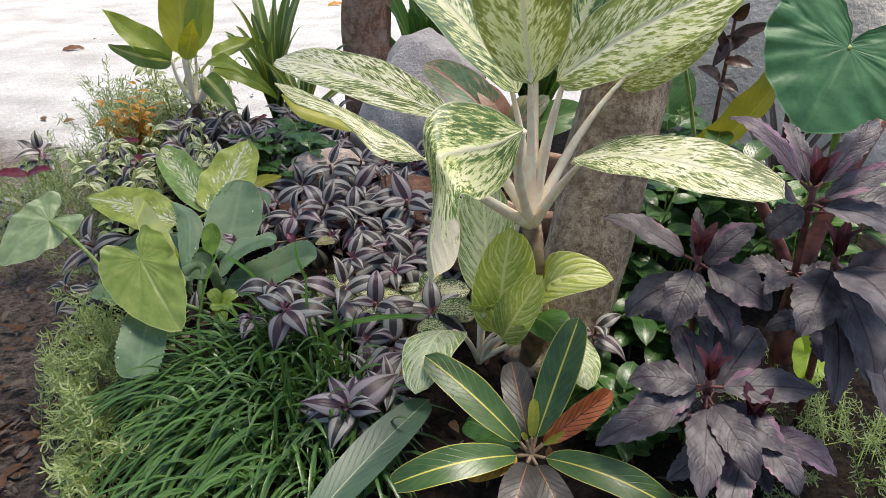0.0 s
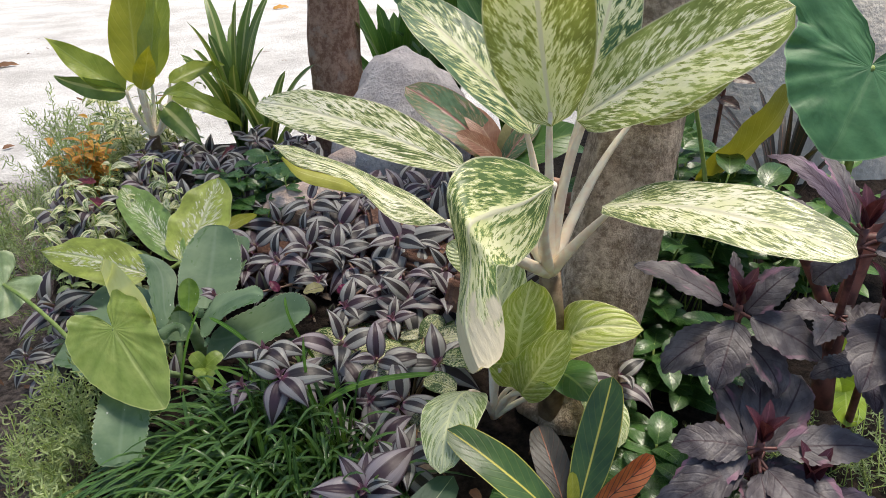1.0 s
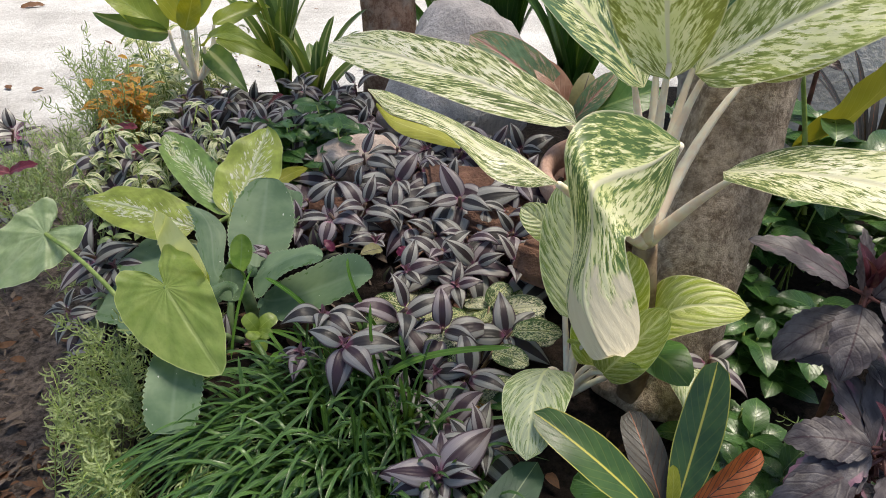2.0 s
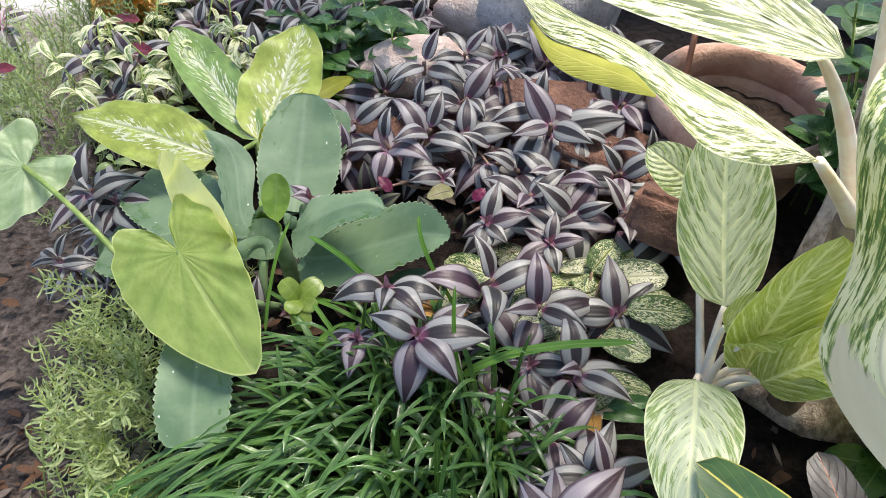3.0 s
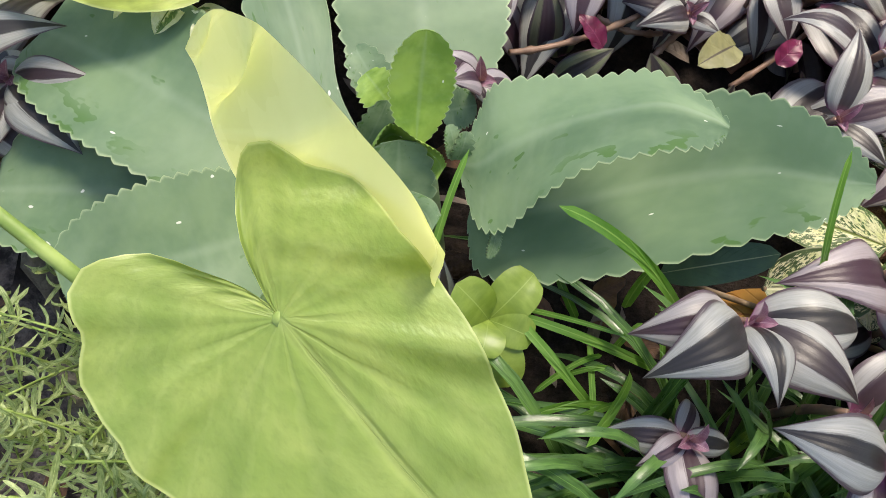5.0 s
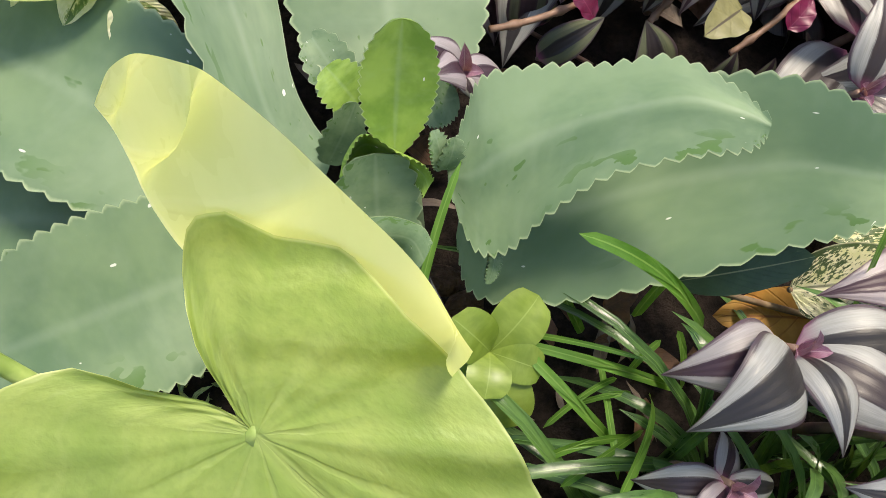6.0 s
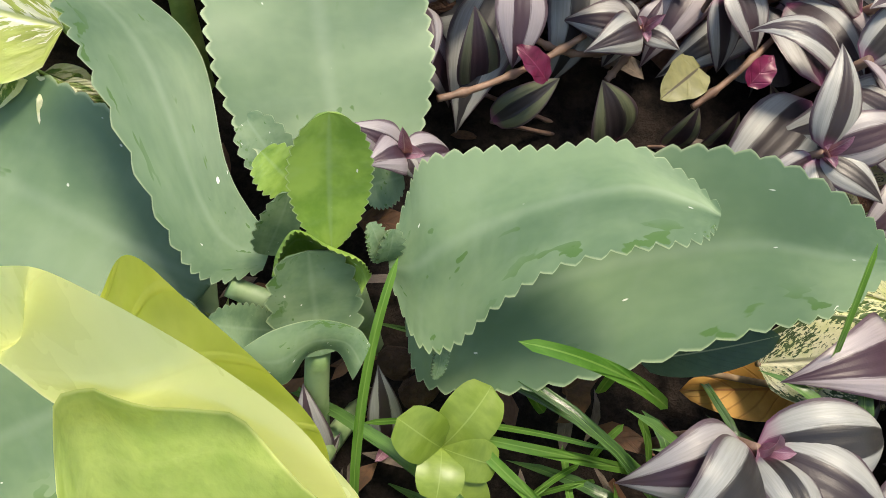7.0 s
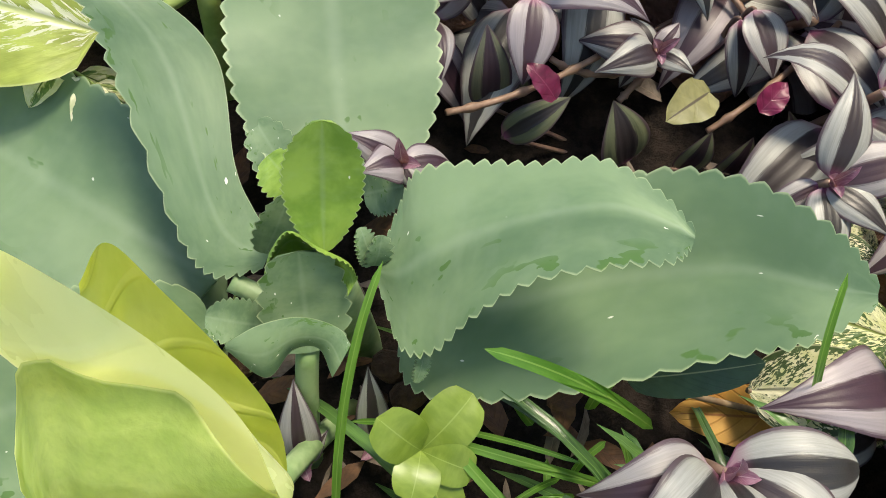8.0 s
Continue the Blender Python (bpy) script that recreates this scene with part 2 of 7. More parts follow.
def ear_leaf(name, deep, pale, rib, thin=0.3, rough=0.4):
    """Arrowhead blade, veins spreading from the stalk. U turns round the stalk, V runs outwards."""
    s = Shade(name)
    u, v = s.uv()
    turn = s.math("MULTIPLY", s.math("ABSOLUTE", s.math("SUBTRACT", u, 0.5)), 2.0)
    x = s.math("MULTIPLY", v, s.math("COSINE", s.math("MULTIPLY", turn, 3.1416)))
    y = s.math("MULTIPLY", v, s.math("SINE", s.math("MULTIPLY", turn, 3.1416)))
    where = s.vector(x, y, s.step(u, 0.498, 0.502))
    cloud = s.noise(where, 3.0, 4.0)
    colour = s.mix(s.step(cloud, 0.3, 0.7), deep, pale)
    wander = s.noise(where, 5.0, 3.0)
    midrib = s.math("MULTIPLY", s.step(y, 0.030, 0.010), s.step(x, -0.02, 0.02))
    slant = s.math("SINE", s.math("ADD", s.math("MULTIPLY", s.math("MULTIPLY_ADD", y, -0.8, x), 21.0), s.math("MULTIPLY", wander, 3.5)))
    fan = s.math("SINE", s.math("ADD", s.math("MULTIPLY", s.math("POWER", turn, 0.8), 30.0), s.math("MULTIPLY", wander, 2.5)))
    spread = s.math("MULTIPLY", s.step(fan, 0.70, 1.0), s.step(v, 0.85, 0.05))
    net = s.noise(where, 22.0, 3.0, 0.6)
    dim = tuple(c * 0.72 for c in deep)
    colour = s.mix(s.math("MULTIPLY", s.step(net, 0.45, 0.70), 0.22), colour, dim)
    colour = s.mix(s.math("MULTIPLY", spread, 0.14), colour, rib)
    colour = s.mix(s.math("MULTIPLY", s.step(slant, 0.90, 1.0), 0.07), colour, rib)
    colour = s.mix(s.math("MULTIPLY", midrib, 0.14), colour, rib)
    colour = s.mix(s.math("MULTIPLY", s.step(v, 0.978, 0.995), 0.85), colour, rib)
    fine = s.noise(s.place(), 300.0, 3.0)
    s.bump(s.math("ADD", s.math("ADD", s.math("ADD", s.math("MULTIPLY", slant, 0.30), s.math("MULTIPLY", spread, -0.35)), s.math("MULTIPLY", midrib, -0.6)), s.math("ADD", s.math("MULTIPLY", fine, 0.2), s.math("MULTIPLY", net, 0.25))), 0.55, 0.0014)
    return s.done(colour, s.math("MULTIPLY_ADD", cloud, 0.2, rough - 0.1), thin, (1.75, 1.4, 0.35))


def crinkled_leaf(name, deep, pale, rib, blush):
    """A dusky blade quilted between its veins, blushed with pink in places along the edge."""
    s = Shade(name)
    u, v = s.uv()
    d = half(s, v)
    luck = s.chance()
    seed = s.math("MULTIPLY", luck, 40.0)
    wobble = s.noise(s.vector(s.math("MULTIPLY", u, 5.0), s.math("MULTIPLY", v, 3.0), seed), 1.0, 3.0)
    slant = s.math("ADD", s.math("MULTIPLY_ADD", s.math("POWER", d, 1.3), -0.26, u), s.math("MULTIPLY", wobble, 0.05))
    wave = s.math("ABSOLUTE", s.math("SINE", s.math("MULTIPLY", slant, 22.0)))
    pucker = s.noise(s.vector(s.math("MULTIPLY", u, 15.0), s.math("MULTIPLY", v, 8.0), seed), 1.0, 3.0)
    colour = s.mix(s.math("MULTIPLY_ADD", luck, 0.35, s.math("MULTIPLY", s.step(wobble, 0.35, 0.7), 0.65)), deep, pale)
    colour = s.mix(s.math("MULTIPLY", s.step(wave, 0.16, 0.0), 0.28), colour, rib)
    colour = s.mix(s.math("MULTIPLY", s.step(d, 0.07, 0.02), 0.85), colour, rib)
    patch = s.noise(s.vector(s.math("MULTIPLY", u, 2.2), s.math("MULTIPLY", v, 2.6), seed), 1.0, 2.0)
    flush = s.math("MULTIPLY", s.step(s.math("MULTIPLY_ADD", d, 0.22, patch), 0.70, 0.80), s.step(luck, 0.45, 0.7))
    colour = s.mix(s.math("MULTIPLY", flush, 0.75), colour, blush)
    s.bump(s.math("ADD", s.math("MULTIPLY", s.step(wave, 0.0, 0.55), 0.20), s.math("MULTIPLY", pucker, 0.80)), 0.55, 0.0022)
    return s.done(colour, s.math("MULTIPLY_ADD", pucker, 0.25, 0.38), 0.08, (1.4, 0.7, 1.0), specular=0.35)


def ground_stuff(name, dark, pale, scale, rough=0.95, relief=0.01):
    s = Shade(name)
    where = s.place()
    big, small = s.noise(where, scale * 0.12, 4.0), s.noise(where, scale, 6.0, 0.7)
    colour = s.mix(s.step(s.math("MULTIPLY_ADD", big, 0.6, s.math("MULTIPLY", small, 0.5)), 0.38, 0.70), dark, pale)
    s.bump(s.math("ADD", small, big), 0.9, relief)
    return s.done(colour, rough, specular=0.2)


def bark_stuff(name, dark, pale, patch):
    """Rough bark: upright cracks, flaky plates, pale lichen blots and faint rings."""
    s = Shade(name)
    ax = s.axes()
    where = s.place()
    crack = s.noise(s.vector(s.math("MULTIPLY", ax[0], 60.0), s.math("MULTIPLY", ax[1], 60.0), s.math("MULTIPLY", ax[2], 45.0)), 1.0, 6.0, 0.72)
    ring = s.noise(s.vector(s.math("MULTIPLY", ax[0], 9.0), s.math("MULTIPLY", ax[1], 9.0), s.math("MULTIPLY", ax[2], 38.0)), 1.0, 4.0, 0.6)
    grit = s.noise(where, 150.0, 5.0, 0.7)
    blot = s.noise(where, 17.0, 5.0, 0.6)
    body = s.math("ADD", s.math("MULTIPLY", crack, 0.5), s.math("ADD", s.math("MULTIPLY", grit, 0.3), s.math("MULTIPLY", ring, 0.2)))
    colour = s.mix(s.step(body, 0.41, 0.59), dark, pale)
    colour = s.mix(s.math("MULTIPLY", s.step(blot, 0.56, 0.68), 0.55), colour, patch)
    colour = s.mix(s.math("MULTIPLY", s.step(blot, 0.44, 0.32), 0.5), colour, dark)
    s.bump(s.math("ADD", s.math("MULTIPLY", crack, 1.2), s.math("ADD", s.math("MULTIPLY", ring, 0.5), s.math("MULTIPLY", grit, 0.6))), 0.9, 0.006)
    return s.done(colour, 0.9, specular=0.2)


def rock_stuff(name, dark, pale, scale=30.0, speckle=0.0):
    s = Shade(name)
    where = s.place()
    a, b, c = s.noise(where, scale, 6.0, 0.65), s.noise(where, scale * 0.2, 3.0), s.noise(where, scale * 7.0, 3.0)
    colour = s.mix(s.step(s.math("MULTIPLY_ADD", a, 0.6, s.math("MULTIPLY", b, 0.4)), 0.35, 0.65), dark, pale)
    if speckle:
        colour = s.mix(s.math("MULTIPLY", s.step(c, 0.54, 0.68), speckle), colour, tuple(k * 0.55 for k in dark))
    s.bump(s.math("ADD", a, s.math("MULTIPLY", c, 0.5)), 0.9, 0.008)
    return s.done(colour, 0.88, specular=0.25)


def stalk_stuff(name, low, high, rough=0.5):
    s = Shade(name)
    n = s.noise(s.place(), 60.0, 4.0)
    colour = s.mix(s.step(n, 0.35, 0.65), low, high)
    s.bump(n, 0.4, 0.001)
    return s.done(colour, rough, 0.08)


M_SOIL = ground_stuff("dark_soil", (0.018, 0.013, 0.010), (0.072, 0.050, 0.038), 60.0)
M_BARK = bark_stuff("grey_brown_bark", (0.215, 0.160, 0.115), (0.56, 0.45, 0.345), (0.62, 0.55, 0.46))
M_BARK_RED = bark_stuff("red_brown_bark", (0.25, 0.130, 0.085), (0.52, 0.33, 0.235), (0.50, 0.42, 0.35))
M_ROCK = rock_stuff("grey_violet_rock", (0.40, 0.355, 0.335), (0.69, 0.625, 0.59), 20.0, 0.4)
M_PINK = rock_stuff("pink_stone", (0.52, 0.37, 0.30), (0.78, 0.64, 0.55), 22.0)
M_CLAY = rock_stuff("fired_clay", (0.085, 0.042, 0.030), (0.27, 0.145, 0.10), 26.0)
M_TERRA = rock_stuff("pink_terracotta", (0.46, 0.26, 0.185), (0.70, 0.46, 0.355), 16.0)
M_WALL = rock_stuff("weathered_concrete", (0.54, 0.48, 0.41), (0.82, 0.75, 0.65), 12.0)
M_EDGE = rock_stuff("mossy_concrete", (0.10, 0.085, 0.06), (0.24, 0.21, 0.15), 40.0)
M_AG_PALE = dashed_leaf("cream_dashed_leaf", (0.085, 0.125, 0.030), (0.90, 0.87, 0.70), 0.39, dashes=31.0, stretch=16.0)
M_AG_OLIVE = dashed_leaf("olive_flecked_leaf", (0.22, 0.245, 0.045), (0.88, 0.87, 0.54), 0.44, dashes=32.0, stretch=16.0, edge=0.4)
# Yellow-green marbling, with the light on the top right leaf lifted into the colour.
M_AG_SUN = dashed_leaf("sunlit_yellow_green_marbled_leaf", (0.19, 0.235, 0.050), (0.93, 0.91, 0.66), 0.42, dashes=29.0, stretch=14.0, edge=0.5)
M_AG_GREEN = dashed_leaf("green_flecked_leaf", (0.045, 0.11, 0.045), (0.80, 0.82, 0.58), 0.46, dashes=27.0, stretch=13.0, edge=0.5)
M_AG_HUSK = dashed_leaf("green_flecked_leaf_dry_at_the_tip", (0.085, 0.15, 0.040), (0.88, 0.87, 0.58), 0.40, dashes=30.0, stretch=20.0, edge=0.3, dry=0.68)
M_AG_STRIPE = veined_leaf("pale_veined_leaf", (0.26, 0.37, 0.11), (0.65, 0.71, 0.46), (0.82, 0.86, 0.52), silver_share=0.75)
M_AG_LIME = veined_leaf("lime_veined_leaf", (0.42, 0.50, 0.080), (0.58, 0.63, 0.22), (0.82, 0.84, 0.46), silver_share=0.5)
M_AG_ROSE = dashed_leaf("rose_flecked_leaf", (0.12, 0.20, 0.10), (0.55, 0.40, 0.33), 0.62, dashes=14.0, stretch=8.0, rib=(0.60, 0.25, 0.22))
M_AG_STEM = stalk_stuff("ivory_stalk", (0.89, 0.74, 0.57), (0.94, 0.88, 0.71))
M_UNDER = plain_leaf("olive_leaf_underside", (0.25, 0.255, 0.030), (0.37, 0.37, 0.06), (0.44, 0.44, 0.12), 0.45, 0.22, 12.0, 0.03, 0.05, 0.0004)
M_AG_CANE = stalk_stuff("tan_ringed_cane", (0.16, 0.10, 0.055), (0.36, 0.26, 0.16), 0.7)
M_DIEF = dashed_leaf("yellow_green_spotted_leaf", (0.34, 0.40, 0.075), (0.88, 0.88, 0.70), 0.70, dashes=34.0, stretch=10.0, rib=(0.58, 0.64, 0.27), edge=1.6, edge_from=0.40, slope=0.30, crisp=True)
M_DIEF_GREEN = dashed_leaf("green_spotted_leaf", (0.20, 0.31, 0.08), (0.84, 0.86, 0.68), 0.66, dashes=34.0, stretch=11.0, rib=(0.45, 0.55, 0.25), edge=1.2, edge_from=0.45, crisp=True)
M_GOLD = dashed_leaf("gold_dust_leaf", (0.050, 0.10, 0.022), (0.74, 0.74, 0.46), 0.58, dashes=26.0, stretch=20.0, rib=(0.2, 0.25, 0.06), edge=0.5, crisp=True)
M_CREAM = dashed_leaf("cream_dusted_leaf", (0.05, 0.085, 0.03), (0.80, 0.78, 0.58), 0.48, dashes=28.0, stretch=22.0, edge=0.8, crisp=True)
M_ZEB = striped_leaf("silver_striped_leaf")
# Olive stripes, darkened in colour for the shade of the hollow.
M_ZEB_DIM = striped_leaf("shaded_olive_striped_leaf", (0.085, 0.100, 0.055), (0.17, 0.185, 0.105), (0.14, 0.10, 0.085))
M_ZEB_HEART = plain_leaf("pink_young_leaf", (0.22, 0.075, 0.14), (0.36, 0.20, 0.27), (0.45, 0.3, 0.36), 0.4, 0.2)
M_ZEB_STEM = stalk_stuff("purple_runner", (0.12, 0.07, 0.06), (0.26, 0.16, 0.11))
M_RUNNER = stalk_stuff("brown_runner", (0.20, 0.115, 0.075), (0.36, 0.22, 0.15))
M_KAL = succulent_leaf("glaucous_leaf", (0.102, 0.176, 0.092), (0.182, 0.268, 0.145))
M_KAL_NEW = succulent_leaf("fresh_succulent_leaf", (0.14, 0.26, 0.035), (0.26, 0.40, 0.075), scars=0.0)
M_KAL_STEM = stalk_stuff("succulent_stem", (0.16, 0.26, 0.10), (0.30, 0.40, 0.20))
M_EAR = ear_leaf("lime_arrowhead_leaf", (0.235, 0.345, 0.080), (0.350, 0.450, 0.130), (0.52, 0.60, 0.25), 0.38)
# Yellower folded leaf; the sunlight on its near half is put into the colour.
M_EAR_SUN = plain_leaf("sunlit_yellow_lime_leaf", (0.78, 0.82, 0.38), (0.88, 0.91, 0.55), (0.93, 0.94, 0.62), 0.28, 0.55, 5.0, 0.03, 0.15, 0.0010, (1.2, 1.15, 0.7))
# Far half of the same leaf, with less light in its colour.
M_EAR_BACK = plain_leaf("dimmer_lime_leaf_half", (0.46, 0.52, 0.09), (0.60, 0.64, 0.17), (0.66, 0.68, 0.24), 0.34, 0.45, 5.0, 0.03, 0.30, 0.0014)
M_EAR_PALE = ear_leaf("pale_arrowhead_leaf", (0.30, 0.42, 0.20), (0.46, 0.58, 0.34), (0.58, 0.66, 0.44))
M_EAR_DEEP = ear_leaf("deep_elephant_ear_leaf", (0.045, 0.155, 0.065), (0.085, 0.24, 0.105), (0.20, 0.38, 0.20), 0.25, 0.5)
M_EAR_STALK = stalk_stuff("green_stalk", (0.20, 0.30, 0.06), (0.34, 0.44, 0.12))
M_CROTON = plain_leaf("croton_leaf", (0.020, 0.062, 0.020), (0.065, 0.135, 0.035), (0.58, 0.53, 0.10), 0.36, 0.12, 9.0, 0.045, 0.05, 0.0003, rim=0.8)
M_CROTON_DARK = plain_leaf("bronze_croton_leaf", (0.022, 0.024, 0.026), (0.060, 0.055, 0.046), (0.34, 0.12, 0.06), 0.42, 0.1, 9.0, 0.03, 0.10)
M_CROTON_RED = plain_leaf("orange_croton_leaf", (0.30, 0.05, 0.018), (0.58, 0.17, 0.05), (0.05, 0.035, 0.02), 0.35, 0.25, 8.0, 0.03, 0.9)
M_CROTON_GOLD = plain_leaf("gold_croton_leaf", (0.50, 0.20, 0.03), (0.74, 0.46, 0.08), (0.20, 0.12, 0.02), 0.4, 0.35, 8.0, 0.05, 0.6)
M_PURPLE = crinkled_leaf("dusky_purple_leaf", (0.046, 0.037, 0.045), (0.158, 0.146, 0.156), (0.034, 0.014, 0.024), (0.28, 0.14, 0.20))
M_PURPLE_PINK = crinkled_leaf("wine_pink_leaf", (0.052, 0.034, 0.047), (0.165, 0.128, 0.158), (0.042, 0.014, 0.026), (0.32, 0.19, 0.28))
M_PURPLE_YOUNG = plain_leaf("dark_wine_young_leaf", (0.050, 0.012, 0.020), (0.105, 0.030, 0.045), (0.14, 0.05, 0.07), 0.38, 0.15, 6.0, 0.05, 0.1, 0.0006)
M_PURPLE_STEM = stalk_stuff("wine_stem", (0.085, 0.028, 0.026), (0.21, 0.075, 0.062))
M_DRAC = plain_leaf("olive_green_leaf", (0.20, 0.28, 0.035), (0.36, 0.43, 0.08), (0.34, 0.42, 0.12), 0.4, 0.35, 11.0, 0.05, 0.25)
M_YELLOW = plain_leaf("yellow_olive_leaf", (0.28, 0.31, 0.025), (0.44, 0.44, 0.06), (0.42, 0.44, 0.10), 0.4, 0.4, 10.0, 0.04, 0.25)
M_GREEN = plain_leaf("mid_green_leaf", (0.045, 0.13, 0.025), (0.10, 0.22, 0.045), (0.20, 0.32, 0.09), 0.38, 0.25, 9.0, 0.05, 0.2)
M_DEEP = plain_leaf("deep_green_leaf", (0.028, 0.085, 0.020), (0.070, 0.165, 0.042), (0.15, 0.25, 0.08), 0.3, 0.2, 9.0, 0.04, 0.2)
M_STRAP = plain_leaf("strap_leaf", (0.08, 0.16, 0.04), (0.20, 0.30, 0.08), (0.42, 0.46, 0.22), 0.4, 0.25, 1.0, 0.16, 0.0)
M_FROND = plain_leaf("blue_green_strap_leaf", (0.030, 0.075, 0.040), (0.060, 0.125, 0.068), (0.26, 0.33, 0.20), 0.42, 0.12, 12.0, 0.030, 0.0, 0.0003)
M_GRASS = plain_leaf("grass_blade", (0.020, 0.062, 0.017), (0.125, 0.25, 0.065), (0.12, 0.24, 0.065), 0.30, 0.3, 1.0, 0.06, 0.0)
M_NEEDLE = plain_leaf("needle_foliage", (0.14, 0.22, 0.055), (0.50, 0.58, 0.28), (0.50, 0.58, 0.28), 0.55, 0.3, 1.0, 0.05, 0.0)
M_NEEDLE_DIM = plain_leaf("dull_needle_foliage", (0.14, 0.22, 0.09), (0.34, 0.43, 0.21), (0.34, 0.43, 0.21), 0.55, 0.3, 1.0, 0.05, 0.0)
M_EDGED = dashed_leaf("cream_edged_leaf", (0.11, 0.19, 0.05), (0.86, 0.85, 0.62), 0.42, dashes=5.0, stretch=2.0, edge=-3.0, edge_from=0.5, rib=(0.16, 0.25, 0.06))
M_WINE = plain_leaf("wine_red_leaf", (0.10, 0.012, 0.022), (0.18, 0.026, 0.045), (0.30, 0.06, 0.08), 0.35, 0.2, 8.0, 0.05, 0.2)
M_ORANGE = plain_leaf("orange_dead_leaf", (0.42, 0.20, 0.04), (0.60, 0.34, 0.08), (0.30, 0.12, 0.03), 0.6, 0.3, 7.0, 0.04, 0.3)
M_BROWN = plain_leaf("brown_dead_leaf", (0.065, 0.030, 0.015), (0.17, 0.080, 0.035), (0.14, 0.06, 0.03), 0.7, 0.2, 7.0, 0.04, 0.3)
M_PINKLEAF = plain_leaf("salmon_leaf", (0.36, 0.14, 0.085), (0.56, 0.33, 0.22), (0.60, 0.40, 0.28), 0.4, 0.3, 8.0, 0.05, 0.2)
M_MAGENTA = plain_leaf("magenta_leaf", (0.10, 0.007, 0.032), (0.20, 0.012, 0.065), (0.2, 0.03, 0.08), 0.40, 0.25, 3.0, 0.04, 0.0, 0.0003)
M_DRY = plain_leaf("bleached_leaf_tip", (0.58, 0.47, 0.30), (0.72, 0.62, 0.44), (0.66, 0.55, 0.38), 0.55, 0.25, 9.0, 0.04, 0.3)
M_DRY_DULL = plain_leaf("dull_dry_leaf", (0.085, 0.062, 0.046), (0.20, 0.155, 0.125), (0.2, 0.15, 0.11), 0.8, 0.1, 6.0, 0.04, 0.3)
M_PEBBLE = rock_stuff("brown_pebble", (0.045, 0.025, 0.016), (0.13, 0.075, 0.045), 60.0)
M_LIME = plain_leaf("lime_leaf", (0.20, 0.34, 0.02), (0.34, 0.48, 0.05), (0.40, 0.52, 0.12), 0.42, 0.35, 9.0, 0.04, 0.2)
M_SEED = plain_leaf("seedling_leaf", (0.16, 0.25, 0.035), (0.26, 0.36, 0.07), (0.28, 0.38, 0.10), 0.36, 0.3, 0.0, 0.025, 0.0, 0.0002)
M_OLIVE_DRY = plain_leaf("yellowed_olive_leaf", (0.17, 0.165, 0.065), (0.30, 0.28, 0.125), (0.09, 0.07, 0.04), 0.5, 0.3, 3.0, 0.06, 0.0, 0.0003)
M_PALE_GREEN = plain_leaf("pale_green_leaf", (0.22, 0.33, 0.12), (0.42, 0.53, 0.28), (0.50, 0.60, 0.36), 0.45, 0.3, 7.0, 0.05, 0.15, 0.0005)
M_BRONZE = plain_leaf("dark_bronze_leaf", (0.035, 0.022, 0.020), (0.10, 0.055, 0.045), (0.16, 0.06, 0.05), 0.35, 0.12, 6.0, 0.05, 0.1, 0.0005)
M_BLADE = plain_leaf("fresh_grass_blade", (0.09, 0.24, 0.03), (0.19, 0.38, 0.07), (0.24, 0.42, 0.10), 0.4, 0.4, 1.0, 0.1, 0.0)


# ---- forms ----
def empty(name, at, label, category, group=""):
    ob = new(name)
    ob.location = at
    ob.empty_display_size = 0.02
    return tagged(ob, label, category, group)


def part(name, bm, material, parent, label=""):
    """Links a bmesh, given in world space, as one mesh under a thing."""
    mesh = bpy.data.meshes.new(name)
    if parent:
        shift = parent.location + (parent.parent.location if parent.parent else Vector())
        bm.transform(Matrix.Translation(-shift))
    bm.to_mesh(mesh)
    bm.free()
    mesh.materials.append(material)
    for polygon in mesh.polygons:
        polygon.use_smooth = True
    ob = new(name, mesh)
    ob.parent = parent
    return tagged(ob, label)


def beta(u, a, b):
    peak = a / (a + b)
    return (max(u, 0.0) ** a * max(1 - u, 0.0) ** b) / (peak ** a * (1 - peak) ** b)


def grid_faces(bm, rows, uvs, layer):
    for i in range(len(rows) - 1):
        for j in range(len(rows[0]) - 1):
            quad = (rows[i][j], rows[i][j + 1], rows[i + 1][j + 1], rows[i + 1][j])
            try:
                face = bm.faces.new(quad)
            except ValueError:
                continue
            for loop, at in zip(face.loops, ((i, j), (i, j + 1), (i + 1, j + 1), (i + 1, j))):
                loop[layer].uv = uvs[at[0]][at[1]]


def saw(x):
    """One rounded tooth a unit, leaning forwards."""
    f = max(0.0, x - math.floor(x + 1e-6))
    return (f / 0.6) ** 0.8 if f < 0.61 else 1.0 - ((f - 0.6) / 0.4) ** 1.5


